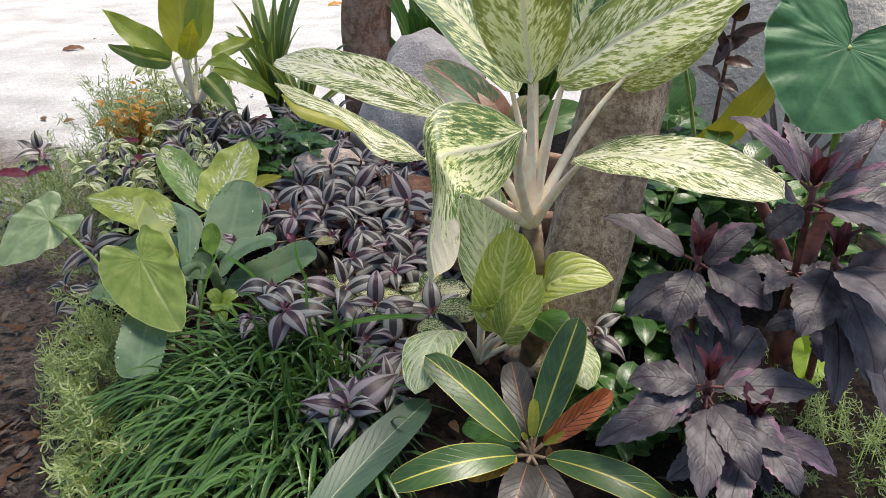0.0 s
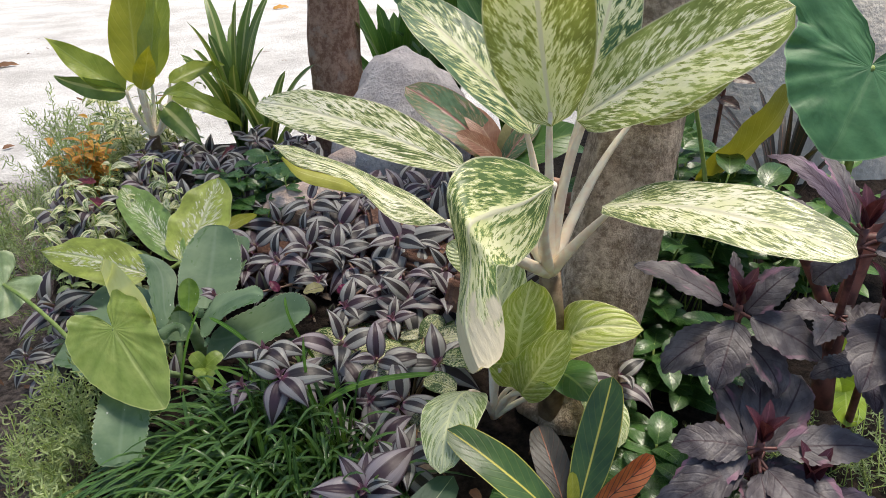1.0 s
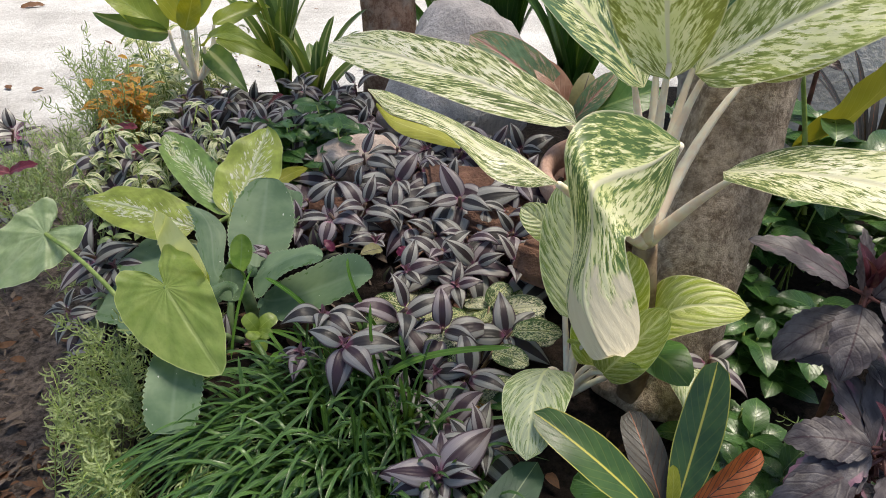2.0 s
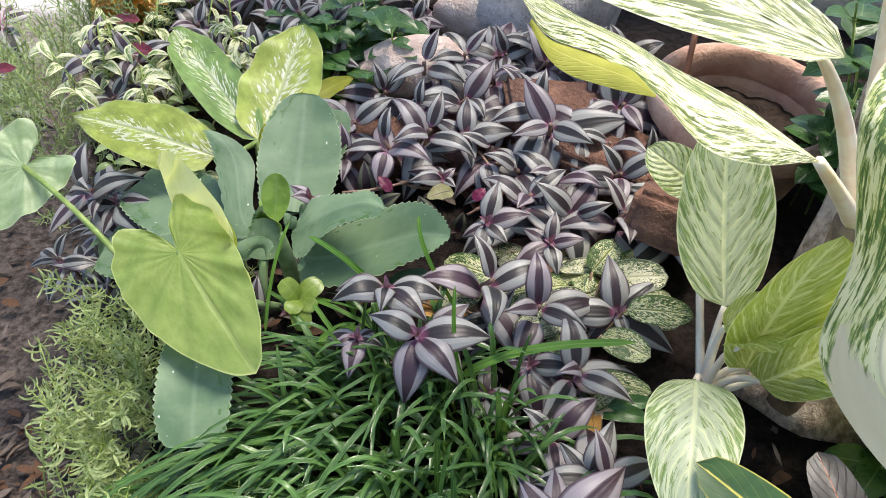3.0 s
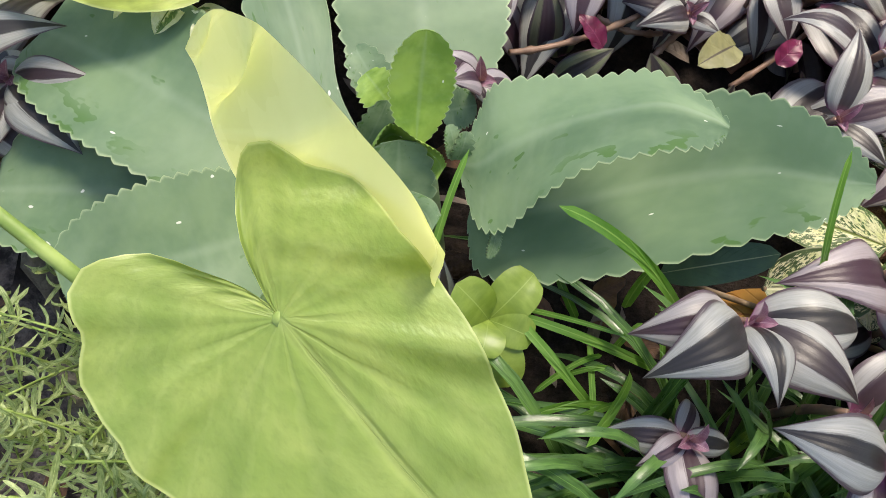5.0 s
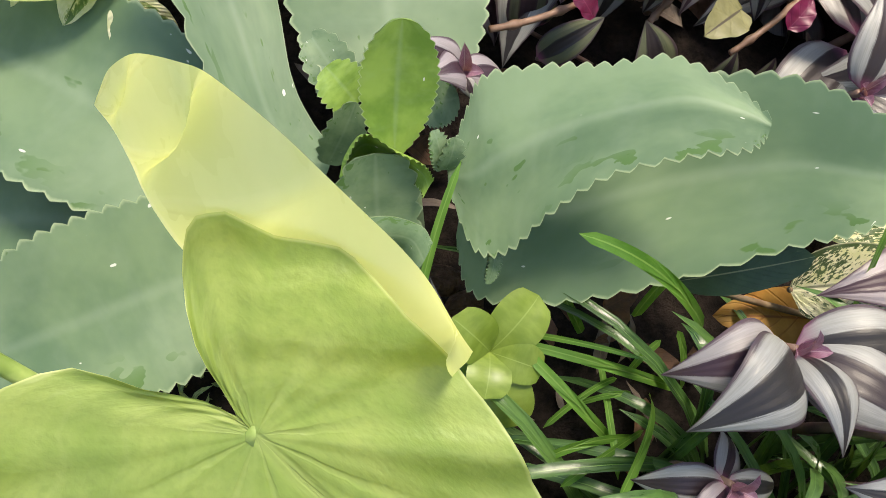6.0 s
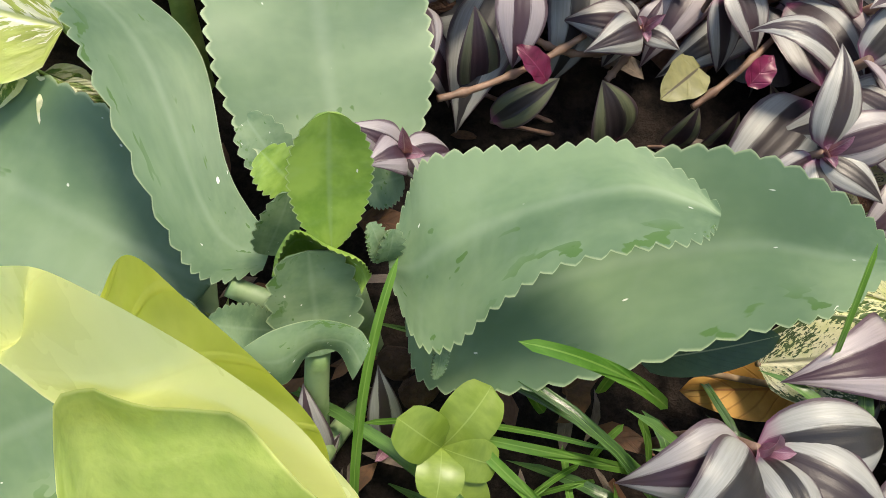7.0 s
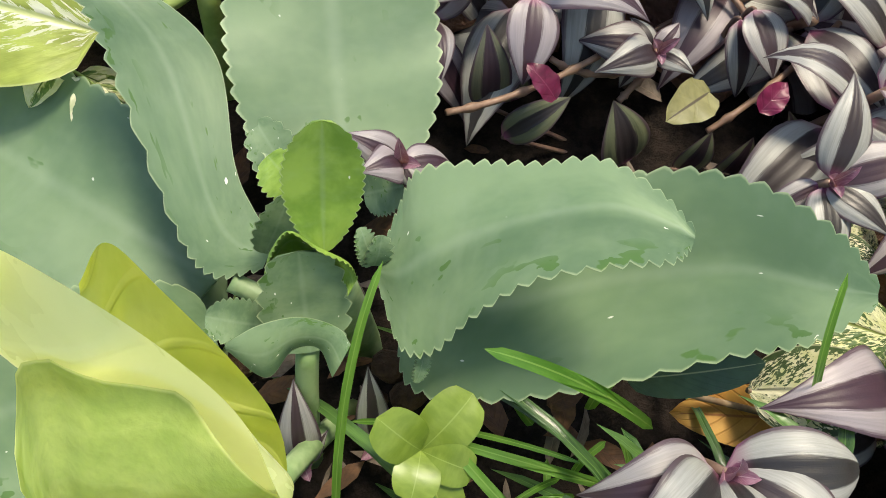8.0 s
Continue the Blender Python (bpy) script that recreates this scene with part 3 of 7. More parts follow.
def blade(bm, base, tip, width, face, a=0.5, b=0.75, sag=0.1, fold=0.2, cup=0.0, wave=0.0, waves=3.0, teeth=0, tooth=0.03, twist=0.0,
          thick=0.0, nu=14, nv=6, control=None, seed=0.0, hook=0.0, back=0.0, other=1.0):
    """A leaf from base to tip. face: the way its upper side looks. sag: how far it arches towards that side, fold and cup: how far
    its edges rise, wave: how much they ripple, hook: how far the tip curls back."""
    layer = bm.loops.layers.uv.verify()
    base, tip, face = Vector(base), Vector(tip), Vector(face).normalized()
    axis = tip - base
    length = axis.length
    side = axis.cross(face).normalized()
    up = side.cross(axis).normalized()
    ctrl = Vector(control) if control else (base + tip) / 2 + up * (2 * sag * length)
    rows, uvs, normals = [], [], []
    if teeth:
        nu = 5 * teeth
    for i in range(nu + 1):
        u = (i / nu) ** 2 if back else i / nu
        c = base * (1 - u) ** 2 + ctrl * (2 * u * (1 - u)) + tip * u * u
        tangent = ((ctrl - base) * (1 - u) + (tip - ctrl) * u).normalized()
        s = (side - tangent * side.dot(tangent)).normalized()
        if twist:
            s = (Matrix.Rotation(twist * u, 3, tangent) @ s).normalized()
        n = s.cross(tangent).normalized()
        c = c - n * (hook * length * max(0.0, u - 0.6) ** 2 * 6)
        full = 0.5 * width * max(beta(u, a, b), 0.004)
        row, uvrow, nrow = [], [], []
        for j in range(nv + 1):
            v = math.sin(1.5708 * (2 * j / nv - 1)) if teeth else 2 * j / nv - 1
            w = full * other if v < 0 else full
            edge = w
            if teeth and j in (0, nv):
                edge = w + tooth * (saw(teeth * u) - 0.35) * min(1.0, 6 * u, 8 * (1 - u) + 0.2)
            ripple = wave * width * math.sin(6.283 * (waves * u + seed) + (1.3 if v > 0 else 0.0)) * v * v
            row.append(bm.verts.new(c + s * (edge * v) + n * (fold * w * abs(v) + cup * w * v * v + ripple) - tangent * (back * abs(v) * (1 - u) ** 3)))
            uvrow.append((u, 0.5 + 0.5 * v))
            nrow.append(n)
        rows.append(row)
        uvs.append(uvrow)
        normals.append(nrow)
    grid_faces(bm, rows, uvs, layer)
    if thick:
        under = []
        for i, row in enumerate(rows):
            under.append([bm.verts.new(v.co - normals[i][j] * (thick * (0.15 if j in (0, nv) or i in (0, nu) else 1.0))) for j, v in enumerate(row)])
        for i in range(nu):
            for j in range(nv):
                quad = (under[i][j], under[i + 1][j], under[i + 1][j + 1], under[i][j + 1])
                try:
                    face_under = bm.faces.new(quad)
                except ValueError:
                    continue
                for loop, at in zip(face_under.loops, ((i, j), (i + 1, j), (i + 1, j + 1), (i, j + 1))):
                    loop[layer].uv = uvs[at[0]][at[1]]
    return bm


def smooth_line(points, n):
    """n + 1 points on a smooth curve through a few given ones."""
    points = [Vector(p) for p in points]
    ends = [points[0] * 2 - points[1]] + points + [points[-1] * 2 - points[-2]]
    out = []
    for i in range(n + 1):
        x = i / n * (len(points) - 1)
        k = min(int(x), len(points) - 2)
        t = x - k
        p0, p1, p2, p3 = ends[k:k + 4]
        out.append(0.5 * (2 * p1 + (p2 - p0) * t + (2 * p0 - 5 * p1 + 4 * p2 - p3) * t * t + (3 * p1 - p0 - 3 * p2 + p3) * t ** 3))
    return out


def panel(parent, left, right, material, face=(0, -0.6, 0.8), bulge=0.1, ridge=0.0, teeth=0, tooth=0.0024, thick=0.0, nu=40, nv=10, v0=0.0, v1=1.0, wave=0.0, waves=3.0, ribs=0.0,
          name="leaf", label="", smooth_right=False):
    """A leaf spread between its two margins. bulge and ridge: how far its middle swells or creases towards face."""
    bm = bmesh.new()
    layer = bm.loops.layers.uv.verify()
    face = Vector(face).normalized()
    if teeth:
        nu = 5 * teeth
    a, b = smooth_line(left, nu), smooth_line(right, nu)
    rows, uvs, ups = [], [], []
    for i in range(nu + 1):
        u = i / nu
        across = b[i] - a[i]
        w = across.length
        side = across.normalized()
        up = face - side * face.dot(side)
        up.normalize()
        along = ((a[min(i + 1, nu)] - a[max(i - 1, 0)]) + (b[min(i + 1, nu)] - b[max(i - 1, 0)])).normalized()
        bump = tooth * (saw(teeth * u) - 0.3) if teeth and 0 < i < nu else 0.0
        row, uvrow = [], []
        for j in range(nv + 1):
            v = j / nv
            q = 2 * v - 1
            p = a[i].lerp(b[i], v) + up * w * ((bulge + ribs * math.sin(6.283 * waves * u - 4 * v)) * (1 - q * q) + ridge * (1 - abs(q)) ** 2 + wave * math.sin(6.283 * waves * u + 3 * v) * abs(q) * min(1.0, 4 * u * u, 5 * (1 - u)))
            if teeth and j == 0:
                p = p - side * bump
            if teeth and j == nv and not smooth_right:
                p = p + side * bump
            row.append(bm.verts.new(p))
            uvrow.append((u, v0 + (v1 - v0) * v))
        rows.append(row)
        uvs.append(uvrow)
        ups.append(up)
    grid_faces(bm, rows, uvs, layer)
    if thick:
        under = [[bm.verts.new(v.co - ups[i] * (thick * (0.15 if j in (0, nv) or i in (0, nu) else 1.0))) for j, v in enumerate(row)] for i, row in enumerate(rows)]
        grid_faces(bm, [row[::-1] for row in under], [row[::-1] for row in uvs], layer)
    return part(name, bm, material, parent, label)


def leaf(parent, base, tip, width, face, material, name="leaf", label="", **shape):
    return part(name, blade(bmesh.new(), base, tip, width, face, **shape), material, parent, label)


def ear(parent, stalk_at, tip, lobe, face, material, wide=1.0, wide_left=1.0, fold=0.1, droop=0.15, wave=0.03, label="", skew=0.0, seed=0.0):
    """An arrowhead or heart leaf, spread round the point where the stalk meets it. lobe: reach of the two back lobes."""
    bm = bmesh.new()
    layer = bm.loops.layers.uv.verify()
    o, axis, face = Vector(stalk_at), Vector(tip) - Vector(stalk_at), Vector(face).normalized()
    length = axis.length
    x = axis.normalized()
    y = face.cross(x).normalized()
    z = x.cross(y).normalized()
    outline = ((0, 1.0), (0.04, 0.95), (0.09, 0.84), (0.15, 0.735), (0.25, 0.61), (0.38, 0.52), (0.5, 0.485), (0.6, 0.50), (0.68, lobe * 0.95), (0.75, lobe), (0.80, lobe * 0.95), (0.85, lobe * 0.74), (0.90, lobe * 0.42), (0.95, lobe * 0.18), (1.0, 0.04))
    rings, turns = 12, 96
    rows, uvs = [], []
    for i in range(turns + 1):
        turn = 2 * i / turns - 1
        t = abs(turn)
        for (t0, r0), (t1, r1) in zip(outline, outline[1:]):
            if t0 <= t <= t1:
                k = (t - t0) / (t1 - t0)
                reach = r0 + (r1 - r0) * k
                break
        row, uvrow = [], []
        for j in range(rings + 1):
            r = (j / rings) ** 0.85
            px, py = r * reach * math.cos(math.pi * t), r * reach * math.sin(math.pi * t) * (wide if turn > 0 else -wide_left)
            h = fold * abs(py) - droop * px * abs(px) - 0.25 * fold * py * py + wave * r * r * math.sin(9 * math.pi * t + seed) + 0.018 * math.sin(19 * (px - 0.75 * abs(py))) * r + 0.006 * r * math.sin(23 * math.pi * t)
            row.append(bm.verts.new(o + (x * px + y * (py + skew * px * px) + z * h) * length))
            uvrow.append((0.5 + turn / 2, r))
        rows.append(row)
        uvs.append(uvrow)
    grid_faces(bm, rows, uvs, layer)
    bmesh.ops.remove_doubles(bm, verts=bm.verts, dist=0.00005)
    return part("leaf", bm, material, parent, label)


def tube(bm, points, radii, sides=8, rough=0.0):
    """A tapering tube along points."""
    points = [Vector(p) for p in points]
    rings = []
    for i, p in enumerate(points):
        tangent = (points[min(i + 1, len(points) - 1)] - points[max(i - 1, 0)]).normalized()
        side = tangent.cross(Vector((0.31, 0.95, 0.05))).normalized()
        up = side.cross(tangent)
        r = radii[i] if isinstance(radii, (list, tuple)) else radii
        ring = []
        for k in range(sides):
            q = 6.283 * k / sides
            way = side * math.cos(q) + up * math.sin(q)
            ring.append(bm.verts.new(p + way * r * (1 + rough * noise.noise(p * 9 + way * 1.7))))
        rings.append(ring)
    for i in range(len(rings) - 1):
        for k in range(sides):
            bm.faces.new((rings[i][k], rings[i][(k + 1) % sides], rings[i + 1][(k + 1) % sides], rings[i + 1][k]))
    bm.faces.new(rings[0][::-1])
    bm.faces.new(rings[-1])
    return bm


def bend(a, b, c, n=8):
    """Points on a curve from a past b to c."""
    a, b, c = Vector(a), Vector(b), Vector(c)
    return [a * (1 - t) ** 2 + b * 2 * t * (1 - t) + c * t * t for t in (i / n for i in range(n + 1))]


def stalk(parent, a, b, c, r0, r1, material, name="stalk", sides=8, label=""):
    n = 8
    return part(name, tube(bmesh.new(), bend(a, b, c, n), [r0 + (r1 - r0) * i / n for i in range(n + 1)], sides), material, parent, label)


def boulder(name, at, size, material, label, category="rock", seed=0, detail=4, rough=0.25, turn=0.0):
    bm = bmesh.new()
    bmesh.ops.create_icosphere(bm, subdivisions=detail, radius=1.0)
    for v in bm.verts:
        p = v.co.copy()
        k = 1 + rough * noise.fractal(p * 1.1 + Vector((seed, 0, 0)), 1.0, 2.0, 3) + 0.05 * noise.fractal(p * 5 + Vector((0, seed, 0)), 1.0, 2.0, 3)
        for facet in range(5):
            way = Vector((math.sin(seed * 3 + facet * 2.3), math.cos(seed + facet * 1.7), 0.6 * math.sin(facet * 2.9 + seed))).normalized()
            reach = p.dot(way) * k
            if reach > 0.78:
                k *= 0.78 / reach * 0.9 + 0.1
        v.co = Vector((p.x * size[0], p.y * size[1], p.z * size[2])) * k
    bm.transform(Matrix.Translation(at) @ Matrix.Rotation(turn, 4, "Z"))
    ob = empty(name, at, label, category)
    part("stone", bm, material, ob)
    return ob


def flat_at(x, y):
    """Height of the soil."""
    k = min(1.0, max(0.0, (x - bed_edge(y)) / 0.07))
    k = k * k * (3 - 2 * k)
    q = min(1.0, max(0.0, (2.35 - y) / 0.35)) * min(1.0, max(0.0, (1.7 - x) / 0.3)) * min(1.0, max(0.0, (y - 0.15) / 0.25))
    top = 0.055 + 0.135 * min(1.0, max(0.0, (y - 0.85) / 0.75))
    return GROUND + (top - GROUND) * k * q


GROUND = -0.09


def bed_edge(y):
    return -0.56 - 0.42 * max(0.0, y - 0.95) if y > 0.95 else -0.56 + 0.1 * (0.95 - y)


# ---- ground ----
def terrain():
    bm = bmesh.new()
    xs = [-60, -30, -14, -8, -5, -3.5, -2.6] + [-2.0 + 0.05 * i for i in range(76)] + [2.4, 3.2, 5, 9, 18, 60]
    ys = [-40, -15, -6, -3, -1.5, -0.8] + [-0.4 + 0.05 * i for i in range(64)] + [3.3, 4, 5, 7, 10, 16, 30, 80]
    grid = []
    for y in ys:
        row = []
        for x in xs:
            h = flat_at(x, y)
            h += 0.012 * noise.fractal(Vector((x * 5, y * 5, 0)), 1.0, 2.0, 4)
            row.append(bm.verts.new((x, y, h)))
        grid.append(row)
    for i in range(len(ys) - 1):
        for j in range(len(xs) - 1):
            bm.faces.new((grid[i][j], grid[i][j + 1], grid[i + 1][j + 1], grid[i + 1][j]))
    s = Shade("sand_and_soil")
    ax = s.axes()
    where = s.place()
    big, small = s.noise(where, 3.0, 4.0), s.noise(where, 70.0, 8.0, 0.75)
    sand = s.mix(s.step(s.math("MULTIPLY_ADD", big, 0.5, s.math("MULTIPLY", small, 0.5)), 0.35, 0.65), (0.39, 0.38, 0.375), (0.66, 0.66, 0.655))
    litter = s.mix(s.step(small, 0.35, 0.68), (0.045, 0.036, 0.031), (0.235, 0.190, 0.168))
    reach = s.math("ADD", ax[1], s.math("MULTIPLY", ax[0], 0.25))
    reach = s.math("ADD", reach, s.math("MULTIPLY", s.math("SUBTRACT", big, 0.5), 0.9))
    colour = s.mix(s.step(reach, 1.85, 2.65), litter, sand)
    inside = s.step(s.math("ADD", ax[2], s.math("MULTIPLY", small, 0.03)), -0.055, -0.03)
    soil = s.mix(s.step(small, 0.35, 0.7), (0.011, 0.008, 0.007), (0.050, 0.036, 0.029))
    colour = s.mix(inside, colour, soil)
    s.bump(s.math("ADD", small, s.math("MULTIPLY", big, 0.6)), 0.9, 0.02)
    ground = part("ground", bm, s.done(colour, 0.95, specular=0.15), None)
    tagged(ground, "pale sandy ground with dark garden soil in the bed", "ground", kind="structure")


terrain()


# ---- trees and stones ----
def crown(parent, centre, size, count, leaf_size, seed):
    """Unseen leaves round the limbs in one mesh, to shade the bed: half spread evenly, half gathered towards the
    middle.
    """
    bm = bmesh.new()
    for gathered in (False, True):
        rng = random.Random(seed)
        for _ in range(count):
            if gathered:
                x, y = rng.gauss(0, 0.45), rng.gauss(0, 0.45)
            else:
                r, q = math.sqrt(rng.random()), rng.uniform(0, 6.283)
                x, y = r * math.cos(q), r * math.sin(q)
            p = Vector((x * size[0], y * size[1], rng.uniform(-0.5, 0.5) * size[2])) + Vector(centre)
            way = Vector((rng.uniform(-1, 1), rng.uniform(-1, 1), rng.uniform(-0.5, 0.3))).normalized()
            length = leaf_size * rng.uniform(0.7, 1.3)
            blade(bm, p, p + way * length, length * 0.45, (rng.uniform(-0.4, 0.4), rng.uniform(-0.4, 0.4), 1), nu=3, nv=2, fold=0.15)
    tagged(part("crown", bm, M_GREEN, parent), kind="stuff")


def tree(foot, mid, top, r0, r1, material, label, lobes, seed):
    """lobes: centre, reach and number of leaves of each part overhead. Limbs and leaves are out of view."""
    ob = empty("tree", foot, label, "tree")
    pts = bend(foot, mid, top, 40)
    radii = [(r0 + (r1 - r0) * (i / 40) ** 0.8) * (1 + 0.25 * max(0.0, 1 - i / 4)) for i in range(41)]
    part("trunk", tube(bmesh.new(), pts, radii, 28, 0.16), material, ob)
    a = Vector(top)
    for n, (centre, size, count) in enumerate(lobes):
        for k in range(3):
            q = seed + n + k * 2.1
            c = Vector(centre) + Vector((math.cos(q) * size[0] * 0.6, math.sin(q) * size[1] * 0.6, 0.1))
            stalk(ob, a - Vector((0, 0, 0.15)), (a + c) / 2 + Vector((0, 0, 0.15)), c, r1 * 0.8, r1 * 0.3, material, "limb")
        crown(ob, centre, size, count, 0.17, seed + n)


# Lobes out of view, set to shade the succulent and the purple shrubs.
tree((0.178, 0.965, 0.067), (0.237, 1.038, 0.340), (0.72, 1.50, 2.6), 0.068, 0.05, M_BARK, "leaning grey-brown tree trunk in the flower bed",
     [((0.10, 1.58, 3.4), (0.50, 0.64, 0.5), 70), ((1.80, 1.10, 3.5), (0.45, 0.40, 0.5), 24)], 3)
tree((-0.20, 1.86, 0.10), (-0.185, 1.86, 0.8), (-0.15, 1.95, 2.9), 0.062, 0.05, M_BARK_RED, "red-brown upright tree trunk at the back of the bed",
     [((1.15, 2.70, 3.7), (0.8, 0.7, 0.7), 260)], 5)
boulder("rock", (-0.05, 1.69, 0.28), (0.15, 0.13, 0.19), M_ROCK, "grey violet granite boulder at the back of the bed", seed=2)
boulder("stone", (-0.248, 1.458, 0.224), (0.085, 0.05, 0.045), M_PINK, "pale pink stone among striped leaves", seed=5, detail=3)
boulder("stone", (-0.161, 1.643, 0.230), (0.06, 0.05, 0.06), M_PINK, "pale pink stone among striped leaves", seed=6, detail=3)
boulder("rock", (0.84, 1.70, 0.28), (0.46, 0.17, 0.36), M_WALL, "large weathered pale grey rock behind the trunk", seed=9, rough=0.15)


def clay_pot(at, tilt):
    """Half-buried wide flower pot."""
    ob = empty("flower_pot", at, "half-buried wide terracotta flower pot", "flower pot")
    turn = Matrix.Translation(at) @ Euler(tilt).to_matrix().to_4x4()

    def ring_wall(name, profile, label=""):
        bm = bmesh.new()
        rings = []
        for k in range(36):
            q = 6.283 * k / 36
            rings.append([bm.verts.new((r * math.cos(q), r * math.sin(q), z)) for r, z in profile])
        for k in range(36):
            for i in range(len(profile) - 1):
                bm.faces.new((rings[k][i], rings[(k + 1) % 36][i], rings[(k + 1) % 36][i + 1], rings[k][i + 1]))
        if name == "body":
            bm.faces.new([rings[k][0] for k in range(36)][::-1])
            bm.faces.new([rings[k][-1] for k in range(36)])
        for v in bm.verts:
            v.co *= 1 + 0.015 * noise.fractal(v.co * 25, 1.0, 2.0, 3)
        bm.transform(turn)
        part(name, bm, M_TERRA, ob, label)

    ring_wall("body", [(0.085, 0.0), (0.108, 0.11), (0.110, 0.127), (0.104, 0.127), (0.100, 0.11), (0.095, 0.06)])
    soil = bmesh.new()
    bmesh.ops.create_grid(soil, x_segments=16, y_segments=16, size=0.099)
    for v in soil.verts:
        k = max(abs(v.co.x), abs(v.co.y)) / max(v.co.xy.length, 1e-6)
        v.co.x, v.co.y = v.co.x * k, v.co.y * k
        v.co.z = 0.108 + 0.012 * noise.fractal(v.co * 40, 1.0, 2.0, 3)
    soil.transform(turn)
    part("potting_soil", soil, M_SOIL, ob, "dark crumbly potting soil")
    ring_wall("rim", [(0.110, 0.124), (0.122, 0.126), (0.127, 0.132), (0.128, 0.158), (0.124, 0.166), (0.115, 0.167), (0.108, 0.160), (0.103, 0.126), (0.110, 0.124)], "thick rolled rim")


clay_pot((0.185, 1.345, 0.085), (0.16, 0.06, 0.0))


def brick(x, y, up, turn, tip, roll, seed, size=(0.19, 0.095, 0.06)):
    """A worn, half-buried brick."""
    ob = empty("brick", (x, y, flat_at(x, y)), "worn reddish clay brick half buried under striped leaves", "brick", "loose bricks")
    bm = bmesh.new()
    bmesh.ops.create_cube(bm, size=1.0)
    bmesh.ops.scale(bm, vec=size, verts=bm.verts)
    bmesh.ops.bevel(bm, geom=bm.edges[:], offset=0.008, segments=2, affect="EDGES")
    bmesh.ops.subdivide_edges(bm, edges=bm.edges[:], cuts=3, use_grid_fill=True)
    for v in bm.verts:
        v.co += v.co.normalized() * 0.006 * noise.fractal(v.co * 28 + Vector((seed, 0, 0)), 1.0, 2.0, 3)
    bm.transform(Matrix.Translation((x, y, flat_at(x, y) + up)) @ Euler((tip, roll, turn)).to_matrix().to_4x4())
    part("clay_block", bm, M_CLAY, ob)


for spec in ((-0.04, 1.15, -0.022, 0.3, 0.1, 0.1, 1), (0.085, 1.18, 0.045, 1.1, 0.1, 0.35, 2), (-0.10, 1.31, -0.005, 0.5, 0.2, 0.0, 3), (-0.03, 1.36, 0.045, 0.1, 0.5, 0.1, 4), (0.03, 1.27, 0.035, -0.4, 0.3, 0.2, 5), (-0.24, 1.33, 0.012, 0.2, 0.4, 0.0, 6)):
    brick(*spec)


def edging():
    """Upright stones along the left edge of the bed."""
    rng = random.Random(9)
    y = 0.62
    while y < 1.5:
        x = bed_edge(y) + 0.035
        ob = empty("edging_stone", (x, y, GROUND), "mossy brown edging stone at the bed border", "edging stone", "bed edging")
        bm = bmesh.new()
        bmesh.ops.create_cube(bm, size=1.0)
        high = rng.uniform(0.10, 0.14)
        bmesh.ops.scale(bm, vec=(0.035, 0.085, high), verts=bm.verts)
        bmesh.ops.bevel(bm, geom=bm.edges[:], offset=0.008, segments=3, affect="EDGES")
        bmesh.ops.subdivide_edges(bm, edges=bm.edges[:], cuts=2, use_grid_fill=True)
        for v in bm.verts:
            v.co += v.co.normalized() * 0.006 * noise.fractal(v.co * 30 + Vector((y * 9, 0, 0)), 1.0, 2.0, 3)
        bm.transform(Matrix.Translation((x, y, GROUND + high / 2 - 0.01)) @ Euler((rng.uniform(-0.1, 0.1), rng.uniform(-0.15, 0.1), rng.uniform(-0.2, 0.2))).to_matrix().to_4x4())
        part("stone", bm, M_EDGE, ob)
        y += 0.095 + rng.uniform(0, 0.012)


edging()


# ---- succulent in the middle ----
UP = (0, 0, 1)
TOCAM = (0.1, -0.75, 0.65)


